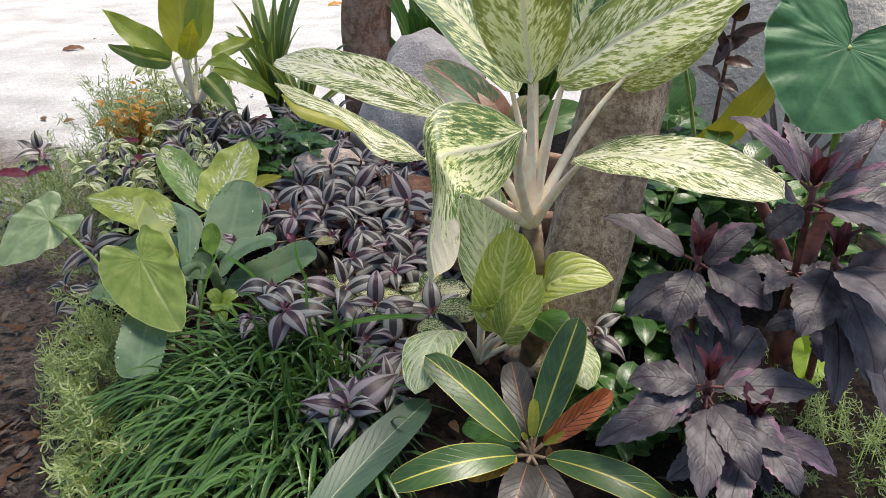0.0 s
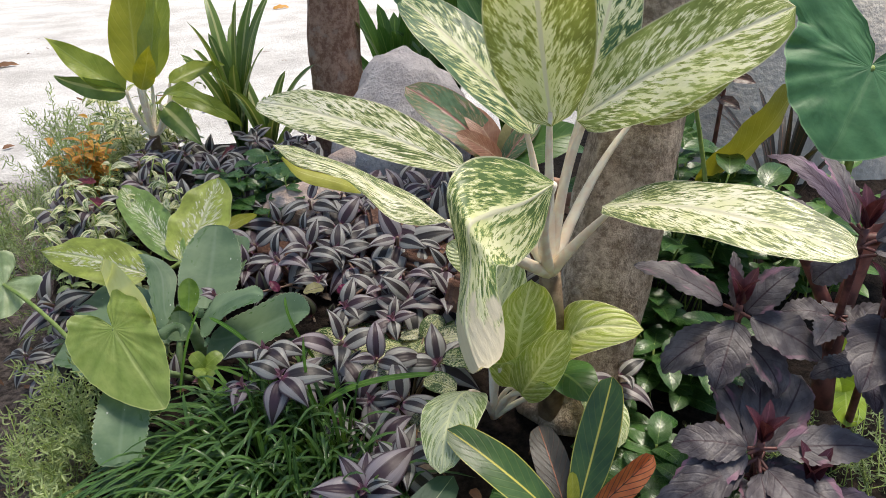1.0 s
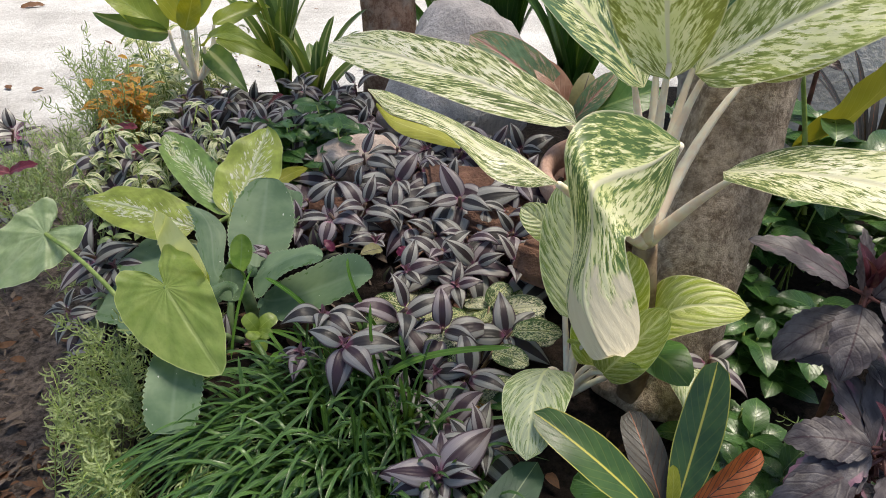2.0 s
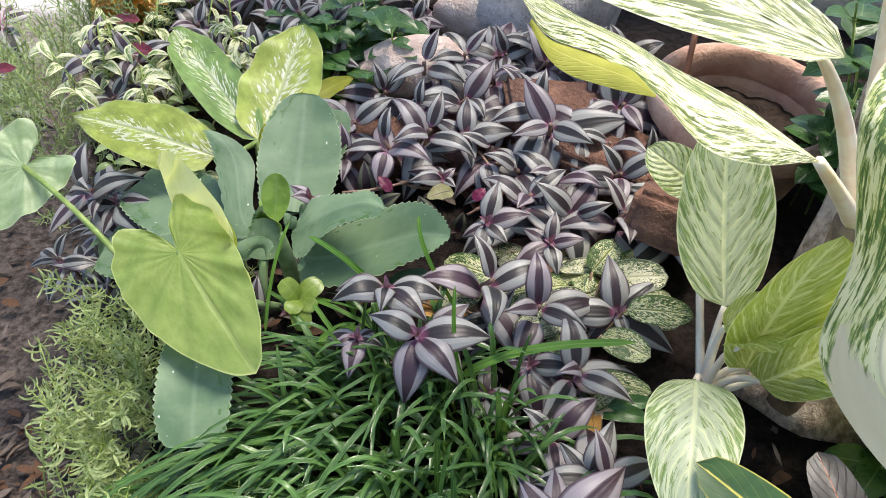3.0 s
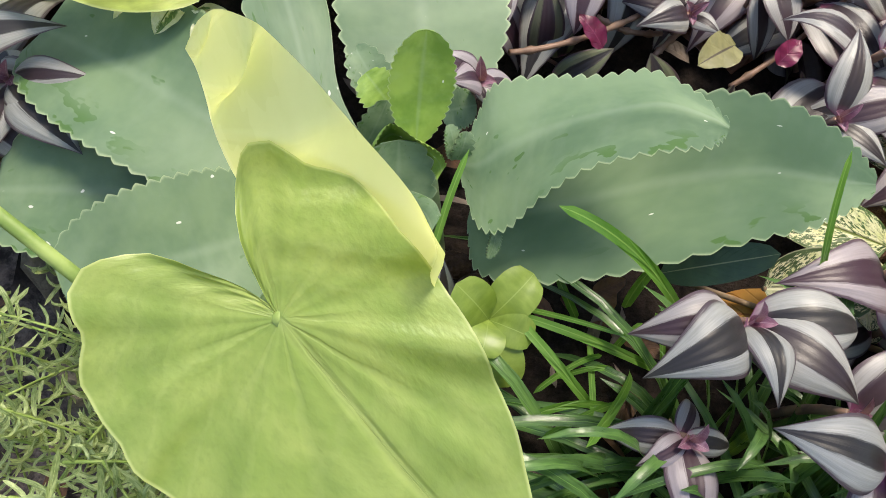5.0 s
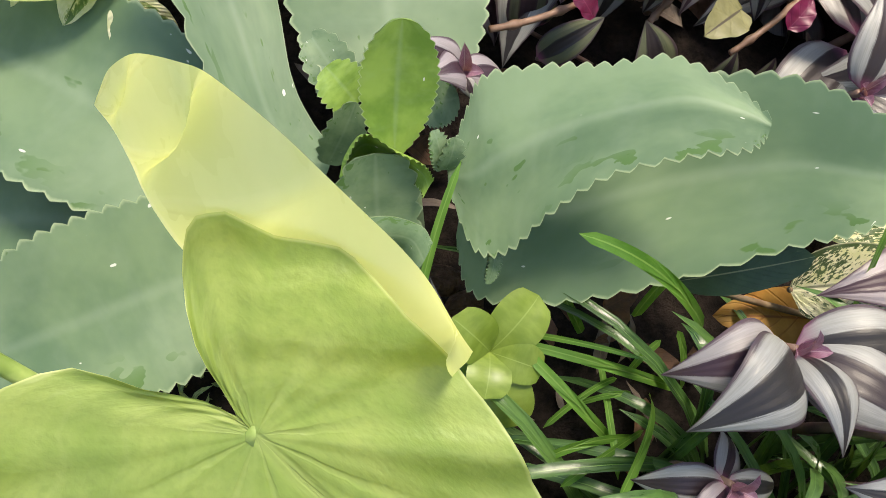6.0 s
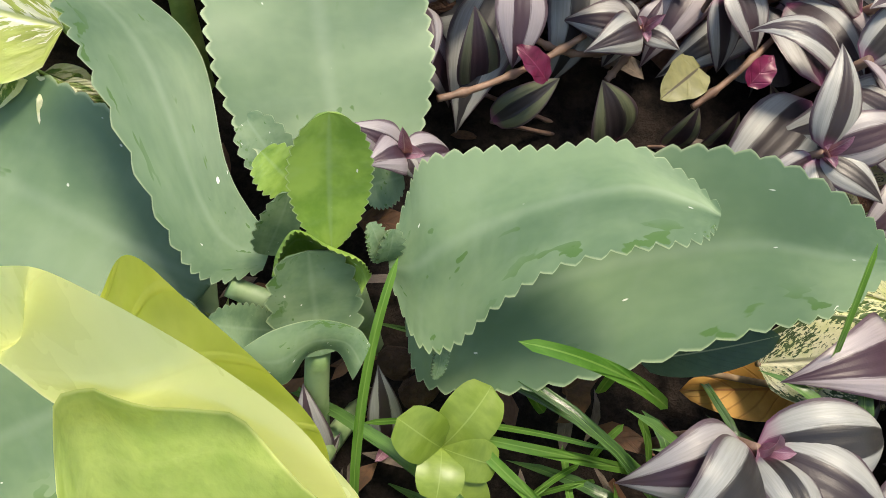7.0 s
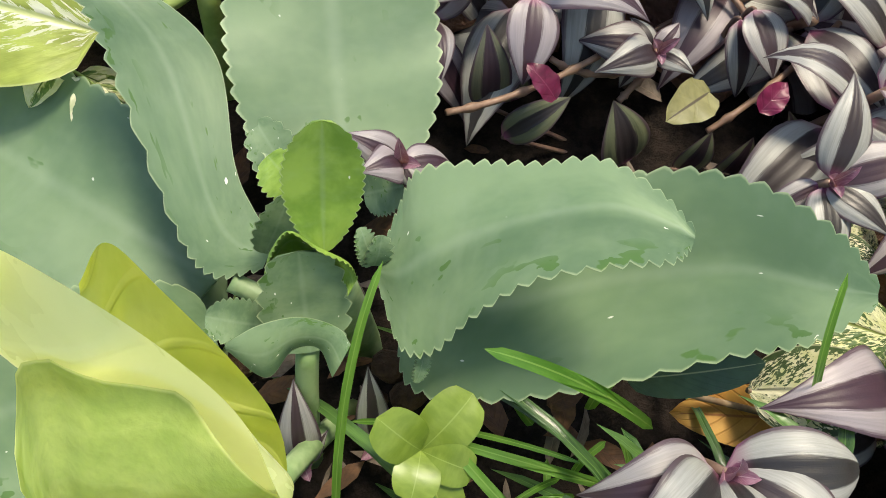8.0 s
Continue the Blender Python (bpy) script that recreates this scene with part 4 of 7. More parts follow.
def succulent():
    ob = empty("succulent", (-0.375, 1.10, 0.09), "grey-green succulent with toothed paddle leaves in a rosette", "succulent")
    hub = (-0.388, 1.100, 0.179)
    stalk(ob, (-0.375, 1.11, 0.07), (-0.38, 1.11, 0.12), hub, 0.011, 0.009, M_KAL_STEM, "stem")
    big = dict(wave=0.015, teeth=20, tooth=0.0026, thick=0.0025, nv=8, a=0.34, b=0.30)
    toothed = dict(teeth=24, tooth=0.0028, thick=0.0022, nv=10)
    # right pair
    panel(ob, [(-0.363, 1.089, 0.152), (-0.360, 1.065, 0.142), (-0.332, 1.052, 0.147), (-0.289, 1.045, 0.162), (-0.241, 1.039, 0.191), (-0.217, 1.033, 0.209), (-0.198, 1.038, 0.223)],
          [(-0.358, 1.101, 0.161), (-0.334, 1.110, 0.177), (-0.298, 1.116, 0.191), (-0.255, 1.115, 0.212), (-0.225, 1.094, 0.227), (-0.206, 1.064, 0.232), (-0.197, 1.043, 0.227)],
          M_KAL, (0.05, -0.42, 0.9), bulge=-0.03, ridge=-0.05, **toothed)
    panel(ob, [(-0.370, 1.091, 0.188), (-0.364, 1.066, 0.179), (-0.352, 1.060, 0.183), (-0.337, 1.064, 0.200), (-0.316, 1.067, 0.216), (-0.290, 1.062, 0.229), (-0.272, 1.057, 0.236), (-0.265, 1.060, 0.240)],
          [(-0.369, 1.098, 0.191), (-0.358, 1.117, 0.202), (-0.349, 1.126, 0.212), (-0.326, 1.120, 0.221), (-0.306, 1.110, 0.229), (-0.285, 1.101, 0.239), (-0.270, 1.081, 0.242), (-0.264, 1.063, 0.243)],
          M_KAL, (0.0, -0.35, 0.94), bulge=0.03, ridge=0.09, **toothed)
    # upright back leaves
    leaf(ob, (-0.378, 1.150, 0.177), (-0.375, 1.287, 0.262), 0.098, (0.05, -0.85, 0.5), M_KAL, sag=-0.03, fold=0.10, seed=0.2, **{**big, "a": 0.34, "b": 0.42})
    leaf(ob, (-0.395, 1.168, 0.163), (-0.342, 1.296, 0.237), 0.080, (-0.3, -0.8, 0.4), M_KAL, sag=-0.03, seed=0.6, **big)
    # left leaves
    panel(ob, [(-0.418, 1.117, 0.167), (-0.440, 1.118, 0.165), (-0.453, 1.136, 0.177), (-0.472, 1.193, 0.215), (-0.481, 1.214, 0.234), (-0.490, 1.225, 0.244)],
          [(-0.412, 1.127, 0.175), (-0.420, 1.141, 0.180), (-0.426, 1.159, 0.190), (-0.430, 1.204, 0.210), (-0.451, 1.222, 0.230), (-0.481, 1.228, 0.243)],
          M_KAL, (0.4, -0.75, 0.45), bulge=0.06, smooth_right=True, **{**toothed, "teeth": 20})
    leaf(ob, (-0.443, 1.130, 0.141), (-0.602, 1.260, 0.149), 0.100, (0.15, -0.5, 0.85), M_KAL, sag=0.06, seed=0.8, **big)
    leaf(ob, (-0.444, 1.134, 0.108), (-0.631, 1.173, 0.100), 0.090, (0.1, -0.4, 0.9), M_KAL, sag=0.08, seed=0.5, **big)
    leaf(ob, (-0.445, 1.106, 0.137), (-0.559, 1.063, 0.147), 0.075, (0.25, -0.5, 0.85), M_KAL, sag=0.12, seed=0.9, **big)
    # hanging leaf at the front
    stalk(ob, (-0.385, 1.08, 0.09), (-0.43, 1.02, 0.16), (-0.437, 0.975, 0.181), 0.005, 0.005, M_KAL_STEM)
    leaf(ob, (-0.437, 0.975, 0.181), (-0.431, 0.861, 0.118), 0.066, (0.15, -0.6, 0.8), M_KAL, sag=0.10, seed=0.9, **{**big, "b": 0.2})
    # young leaves in the heart
    young = dict(teeth=11, tooth=0.0016, thick=0.002, nv=6, a=0.45, b=0.50)
    fan = dict(tooth=0.0016, thick=0.0016, nv=6)
    leaf(ob, (-0.390, 1.104, 0.193), (-0.385, 1.126, 0.245), 0.031, (0.1, -0.85, 0.5), M_KAL_NEW, sag=-0.04, fold=0.2, **{**young, "a": 0.70, "b": 0.5, "teeth": 16, "tooth": 0.0014})
    leaf(ob, (-0.400, 1.074, 0.166), (-0.399, 1.097, 0.206), 0.034, (0.1, -0.9, 0.3), M_KAL, sag=-0.05, fold=0.1, **{**young, "a": 0.22, "b": 0.28, "teeth": 6, "tooth": 0.003})
    panel(ob, [(-0.412, 1.093, 0.197), (-0.409, 1.098, 0.204), (-0.402, 1.102, 0.211), (-0.391, 1.094, 0.208), (-0.381, 1.090, 0.203), (-0.378, 1.086, 0.199)],
          [(-0.411, 1.095, 0.194), (-0.405, 1.102, 0.190), (-0.398, 1.103, 0.189), (-0.389, 1.098, 0.190), (-0.383, 1.090, 0.191), (-0.382, 1.083, 0.193)], M_KAL_NEW, bulge=-0.2, teeth=22, **fan)
    panel(ob, [(-0.430, 1.071, 0.187), (-0.416, 1.073, 0.195), (-0.400, 1.071, 0.201), (-0.387, 1.066, 0.199), (-0.383, 1.061, 0.194)],
          [(-0.430, 1.070, 0.184), (-0.416, 1.059, 0.179), (-0.405, 1.065, 0.187), (-0.395, 1.063, 0.190), (-0.391, 1.053, 0.185)], M_KAL, bulge=0.16, teeth=0, nu=36, thick=0.0016, nv=6)
    leaf(ob, (-0.417, 1.093, 0.158), (-0.442, 1.096, 0.167), 0.020, (0.0, -0.6, 0.8), M_KAL, sag=0.1, **young)
    leaf(ob, (-0.416, 1.119, 0.175), (-0.402, 1.128, 0.202), 0.017, (0.3, -0.6, 0.7), M_KAL, sag=0.05, **{**young, "teeth": 7, "tooth": 0.002})
    leaf(ob, (-0.399, 1.151, 0.175), (-0.416, 1.178, 0.196), 0.022, (0.0, -0.7, 0.7), M_KAL, sag=0.1, **{**young, "teeth": 7, "tooth": 0.002})
    leaf(ob, (-0.399, 1.145, 0.183), (-0.411, 1.157, 0.195), 0.022, (0.0, -0.7, 0.7), M_KAL_NEW, sag=0.1, **{**young, "teeth": 7, "tooth": 0.002})
    leaf(ob, (-0.371, 1.146, 0.176), (-0.353, 1.143, 0.183), 0.022, (0.0, -0.6, 0.7), M_KAL, sag=0.1, **young)
    leaf(ob, (-0.372, 1.096, 0.192), (-0.375, 1.104, 0.208), 0.009, (0.3, -0.7, 0.6), M_KAL, sag=0.1, **young)
    leaf(ob, (-0.371, 1.096, 0.192), (-0.367, 1.100, 0.207), 0.010, (0.3, -0.7, 0.6), M_KAL, sag=0.1, **{**young, "teeth": 5, "tooth": 0.002})
    leaf(ob, (-0.354, 1.067, 0.175), (-0.359, 1.055, 0.166), 0.006, (0.3, -0.7, 0.6), M_KAL, sag=0.1, **young)
    stalk(ob, (-0.408, 1.057, 0.087), (-0.406, 1.069, 0.132), (-0.401, 1.078, 0.163), 0.006, 0.005, M_KAL_STEM)
    stalk(ob, (-0.433, 1.117, 0.159), (-0.419, 1.111, 0.151), (-0.402, 1.101, 0.153), 0.005, 0.005, M_KAL_STEM)


succulent()


# ---- arrowhead plants ----
def arrowhead():
    ob = empty("arrowhead_plant", (-0.46, 1.02, 0.05), "lime green arrowhead plant with broad heart-shaped leaves", "arrowhead plant")
    at = (-0.448, 0.979, 0.249)
    stalk(ob, (-0.46, 1.05, 0.05), (-0.47, 1.06, 0.17), at, 0.0045, 0.0028, M_EAR_STALK)
    ear(ob, at, (-0.372, 0.897, 0.176), 0.475, (0.0, -0.69, 0.72), M_EAR, wide=0.72, wide_left=0.93, fold=0.10, droop=0.02, wave=0.012)
    stalk(ob, (-0.45, 1.06, 0.05), (-0.46, 1.08, 0.15), (-0.459, 1.024, 0.258), 0.0045, 0.0028, M_EAR_STALK)
    # a leaf folded along its rib: near half and far half
    rib = [(-0.466, 1.023, 0.319), (-0.464, 1.022, 0.311), (-0.464, 1.025, 0.289), (-0.460, 1.025, 0.261), (-0.432, 1.013, 0.210), (-0.393, 0.991, 0.197)]
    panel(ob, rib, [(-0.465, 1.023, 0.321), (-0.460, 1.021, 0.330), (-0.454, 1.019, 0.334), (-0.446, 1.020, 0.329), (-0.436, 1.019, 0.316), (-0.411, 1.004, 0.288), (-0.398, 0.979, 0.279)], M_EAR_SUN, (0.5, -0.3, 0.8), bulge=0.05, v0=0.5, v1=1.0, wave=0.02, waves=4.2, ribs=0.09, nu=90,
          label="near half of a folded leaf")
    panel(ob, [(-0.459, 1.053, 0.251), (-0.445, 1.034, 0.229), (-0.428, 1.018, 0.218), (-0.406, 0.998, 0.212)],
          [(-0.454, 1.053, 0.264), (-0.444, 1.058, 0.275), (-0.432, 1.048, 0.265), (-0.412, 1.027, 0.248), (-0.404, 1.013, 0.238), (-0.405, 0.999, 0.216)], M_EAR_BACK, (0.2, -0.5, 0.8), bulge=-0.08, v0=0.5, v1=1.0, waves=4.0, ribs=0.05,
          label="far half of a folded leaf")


arrowhead()


def pale_arrowhead():
    ob = empty("arrowhead_plant", (-0.60, 1.10, 0.02), "pale green arrowhead plant with drooping leaf at the bed edge", "arrowhead plant")
    at = (-0.666, 1.142, 0.243)
    stalk(ob, (-0.47, 1.02, 0.04), (-0.502, 1.000, 0.238), at, 0.004, 0.0028, M_EAR_STALK)
    ear(ob, at, (-0.729, 1.071, 0.208), 0.55, (0.1, -0.6, 0.75), M_EAR_PALE, wide=1.0, fold=0.1, droop=0.25)


pale_arrowhead()


def elephant_ear():
    ob = empty("elephant_ear", (0.62, 1.15, 0.12), "broad blue-green elephant ear leaf on a tall stalk", "elephant ear")
    at = (0.554, 1.027, 0.543)
    stalk(ob, (0.62, 1.15, 0.05), (0.66, 1.18, 0.4), at, 0.008, 0.005, M_EAR_STALK)
    ear(ob, at, (0.486, 0.961, 0.451), 0.95, (-0.15, -0.9, 0.4), M_EAR_DEEP, wide=1.7, wide_left=1.7, fold=0.05, droop=0.12, wave=0.03)
    # yellow-green leaf and its stalk
    leaf(ob, (0.414, 1.199, 0.326), (0.541, 1.170, 0.496), 0.10, (0.3, -0.75, -0.5), M_UNDER, label="yellowing leaf", a=0.5, b=0.5, sag=0.1, fold=-0.2, wave=0.03)
    stalk(ob, (0.437, 1.145, 0.208), (0.416, 1.173, 0.388), (0.374, 1.180, 0.522), 0.004, 0.003, M_EAR_STALK)
    ear(ob, (0.420, 1.281, 0.383), (0.448, 1.253, 0.370), 0.5, (0, -0.8, 0.6), M_GREEN, wide=1.0)
    leaf(ob, (0.410, 1.319, 0.346), (0.424, 1.423, 0.449), 0.10, (-0.2, -0.9, 0.3), M_DEEP, a=0.5, b=0.5)


elephant_ear()


# ---- tall aglaonema ----
def aglaonema():
    ob = empty("aglaonema", (0.125, 0.98, 0.05), "tall aglaonema with cream and green dashed leaves on ivory stalks", "aglaonema")
    crown_at = (0.124, 0.925, 0.325)
    cane = [(0.133, 0.926, 0.104), (0.137, 0.927, 0.200), (0.130, 0.931, 0.279), crown_at]
    part("cane", tube(bmesh.new(), cane, [0.017, 0.016, 0.015, 0.014], 12, 0.1), M_AG_CANE, ob)

    def one(base, tip, width, face, material, start=crown_at, way=None, **shape):
        base = Vector(base)
        mid = Vector(way) if way else (Vector(start) + base) / 2 + Vector((0, 0.02, 0.03))
        hold = stalk(ob, start, mid, base + (Vector(tip) - base).normalized() * 0.016, 0.0088, 0.0026, M_AG_STEM, sides=10)
        leaf(hold, base, tip, width, face, material, **{**dict(nu=26, nv=10, a=0.48, b=0.5, wave=0.02, waves=2.5), **shape})

    # left pair
    one((0.009, 0.815, 0.507), (-0.233, 1.052, 0.527), 0.070, (0.25, -0.75, 0.65), M_AG_PALE, sag=0.05, fold=0.1, seed=0.1)
    hold = stalk(ob, crown_at, (0.049, 0.823, 0.405), (-0.013, 0.768, 0.471), 0.0085, 0.0032, M_AG_STEM)
    panel(hold, [(-0.096, 0.79, 0.496), (-0.113, 0.786, 0.501), (-0.129, 0.782, 0.507), (-0.145, 0.778, 0.514), (-0.156, 0.778, 0.523), (-0.166, 0.776, 0.54)],
          [(-0.096, 0.793, 0.497), (-0.109, 0.797, 0.508), (-0.126, 0.795, 0.516), (-0.141, 0.792, 0.522), (-0.155, 0.787, 0.529), (-0.165, 0.777, 0.542)], M_UNDER, (0.0, -0.9, 0.2), bulge=0.14, label="olive underside of the rolled edge")
    panel(hold, [(-0.013, 0.768, 0.471), (-0.023, 0.77, 0.469), (-0.042, 0.772, 0.467), (-0.069, 0.78, 0.472), (-0.096, 0.792, 0.498), (-0.126, 0.794, 0.516), (-0.155, 0.786, 0.53), (-0.171, 0.774, 0.553)],
          [(-0.014, 0.769, 0.472), (-0.026, 0.785, 0.477), (-0.044, 0.81, 0.484), (-0.077, 0.83, 0.496), (-0.102, 0.83, 0.509), (-0.133, 0.82, 0.527), (-0.156, 0.8, 0.544), (-0.172, 0.776, 0.554)], M_AG_PALE, (0.1, -0.6, 0.8), bulge=0.08, ridge=0.04, wave=0.02)
    # front leaf that arches over and hangs, its end dried
    hold = stalk(ob, crown_at, (0.082, 0.818, 0.442), (0.094, 0.788, 0.497), 0.0085, 0.0042, M_AG_STEM)
    panel(hold, [(0.094, 0.788, 0.500), (0.055, 0.785, 0.525), (0.010, 0.770, 0.533), (-0.014, 0.748, 0.510), (-0.006, 0.727, 0.447), (-0.010, 0.711, 0.390), (-0.006, 0.640, 0.385), (0.000, 0.598, 0.418)],
          [(0.094, 0.786, 0.495), (0.078, 0.765, 0.450), (0.048, 0.728, 0.440), (0.030, 0.695, 0.458), (0.024, 0.680, 0.460), (0.022, 0.640, 0.440), (0.018, 0.605, 0.425), (0.005, 0.592, 0.420)],
          M_AG_HUSK, (-0.45, -0.75, 0.45), bulge=0.10, ridge=0.05, nu=60, wave=0.02)
    # right leaf
    one((0.161, 0.843, 0.448), (0.329, 0.651, 0.469), 0.087, (0.15, -0.55, 0.8), M_AG_PALE, sag=0.08, fold=0.08, b=0.44, way=(0.148, 0.877, 0.399), seed=0.7)
    # top leaves
    one((0.112, 0.891, 0.525), (0.079, 0.866, 0.734), 0.118, (-0.1, -0.95, 0.2), M_AG_OLIVE, sag=-0.08, fold=0.15, a=0.5, b=0.45, seed=0.3)
    one((0.099, 0.926, 0.507), (-0.043, 1.058, 0.644), 0.085, (0.35, -0.75, 0.55), M_AG_GREEN, sag=0.06, fold=0.2, seed=0.9)
    one((0.145, 0.913, 0.524), (0.334, 0.831, 0.651), 0.106, (-0.25, -0.7, 0.68), M_AG_SUN, sag=0.06, fold=0.12, a=0.5, b=0.45, seed=0.5)
    one((0.163, 0.964, 0.516), (0.221, 1.035, 0.689), 0.085, (-0.1, -0.9, 0.3), M_AG_GREEN, sag=0.0, fold=0.2, seed=0.6)
    one((0.131, 0.974, 0.514), (0.078, 1.098, 0.710), 0.085, (0.1, -0.9, 0.3), M_AG_OLIVE, sag=0.0, fold=0.2, seed=0.8)
    one((0.239, 1.002, 0.500), (0.362, 0.971, 0.619), 0.090, (-0.1, -0.8, 0.5), M_AG_OLIVE, sag=0.04, fold=0.1, seed=0.15)


aglaonema()


def aglaonema_shoots():
    ob = empty("aglaonema", (0.10, 1.0, 0.06), "young aglaonema shoots with lime veined leaves", "aglaonema")
    root = (0.056, 0.942, 0.092)

    def one(base, tip, width, face, material, **shape):
        hold = stalk(ob, root, (Vector(root) + Vector(base)) / 2 + Vector((0, 0.01, 0.02)), base, 0.0048, 0.0028, M_AG_STEM)
        leaf(hold, base, tip, width, face, material, **{**dict(nu=20, nv=8, a=0.45, b=0.55, wave=0.02, waves=2), **shape})

    one((0.065, 1.099, 0.244), (0.007, 1.111, 0.286), 0.050, (-0.3, -0.7, 0.6), M_AG_STRIPE)
    one((0.071, 0.980, 0.183), (0.061, 1.059, 0.352), 0.092, (-0.1, -0.75, 0.6), M_AG_STRIPE, sag=-0.05, fold=0.12)
    one((0.081, 0.926, 0.153), (0.093, 0.882, 0.341), 0.088, (0.1, -0.85, 0.5), M_AG_LIME, sag=-0.05, fold=0.25)
    one((0.088, 0.906, 0.156), (0.133, 0.847, 0.288), 0.060, (-0.2, -0.75, 0.6), M_AG_LIME, sag=0.05, fold=0.3)
    one((0.060, 0.912, 0.195), (0.069, 0.872, 0.227), 0.050, (0.1, -0.5, 0.85), M_AG_LIME, sag=0.1)
    one((0.059, 0.945, 0.188), (0.078, 0.918, 0.250), 0.028, (0.1, -0.4, 0.9), M_AG_LIME, sag=0.05)
    one((0.160, 0.939, 0.178), (0.214, 0.843, 0.301), 0.080, (0.0, -0.55, 0.8), M_AG_LIME, sag=0.25, fold=0.2, hook=0.2)
    one((0.017, 0.884, 0.182), (-0.030, 0.740, 0.180), 0.075, (-0.3, -0.6, 0.75), M_AG_STRIPE, sag=0.2, fold=-0.1)
    one((0.121, 0.916, 0.178), (0.165, 0.835, 0.191), 0.070, (0.2, -0.5, 0.8), M_GREEN, sag=0.2, fold=0.1)
    one((0.178, 0.910, 0.163), (0.199, 0.826, 0.124), 0.060, (0.3, -0.7, 0.6), M_AG_STRIPE, sag=0.1, fold=0.1)


aglaonema_shoots()


# ---- croton ----
def croton():
    at = Vector((0.109, 0.693, 0.126))
    ob = empty("croton", (at.x, at.y, 0.04), "dark green croton with yellow midribs and an orange leaf", "croton")
    stalk(ob, (at.x, at.y + 0.02, 0.03), (at.x, at.y + 0.01, 0.08), at, 0.007, 0.006, M_AG_CANE, "stem")
    kind = dict(nu=18, nv=6, a=0.5, b=0.42, sag=0.07, fold=0.2, wave=0.03, waves=2)

    def one(tip, width, face, material, **shape):
        way = (Vector(tip) - at).normalized()
        base = at + way * 0.018 + Vector((0, 0, 0.004))
        hold = stalk(ob, at, (at + base) / 2, base, 0.0025, 0.002, M_AG_CANE)
        leaf(hold, base, tip, width, face, material, **{**kind, **shape})

    one((-0.019, 0.776, 0.212), 0.046, (0.2, -0.6, 0.75), M_CROTON)
    one((0.174, 0.798, 0.254), 0.046, (-0.2, -0.85, 0.5), M_CROTON, sag=0.03)
    one((-0.059, 0.645, 0.121), 0.042, (-0.1, -0.5, 0.85), M_CROTON, sag=0.14)
    one((0.266, 0.621, 0.108), 0.042, (0.2, -0.5, 0.85), M_CROTON, sag=0.12)
    one((0.092, 0.808, 0.182), 0.040, (0, -0.9, 0.4), M_CROTON_DARK)
    one((0.210, 0.743, 0.183), 0.030, (0.1, -0.7, 0.6), M_CROTON_RED, sag=0.04, fold=0.5)
    one((0.028, 0.667, 0.119), 0.036, (0, -0.5, 0.85), M_CROTON_GOLD)
    one((0.076, 0.598, 0.111), 0.042, (0, -0.4, 0.9), M_CROTON_DARK, sag=0.1)
    one((0.144, 0.591, 0.094), 0.040, (0, -0.4, 0.9), M_CROTON_DARK, sag=0.1)
    one((0.034, 0.791, 0.100), 0.046, (0, -0.6, 0.8), M_DEEP)
    one((0.113, 0.722, 0.187), 0.014, (0, -0.9, 0.4), M_YELLOW)
    one((0.098, 0.697, 0.157), 0.007, (0, -0.9, 0.4), M_YELLOW)
    one((0.150, 0.705, 0.150), 0.010, (0, -0.9, 0.4), M_YELLOW)


croton()


def strap_shrub():
    ob = empty("broad_strap_plant", (-0.14, 0.60, 0.03), "dark green strap leaf with a pale midrib", "foliage plant")
    base = (-0.153, 0.573, 0.112)
    stalk(ob, (-0.14, 0.60, 0.0), (-0.15, 0.59, 0.05), base, 0.005, 0.004, M_EAR_STALK)
    leaf(ob, base, (-0.014, 0.761, 0.157), 0.050, (-0.2, -0.6, 0.75), M_FROND, a=0.5, b=0.4, sag=0.05, fold=0.15, nu=18)
    leaf(ob, base, (-0.066, 0.748, 0.084), 0.045, (0.2, -0.5, 0.85), M_DEEP, a=0.5, b=0.3, sag=0.05)


strap_shrub()


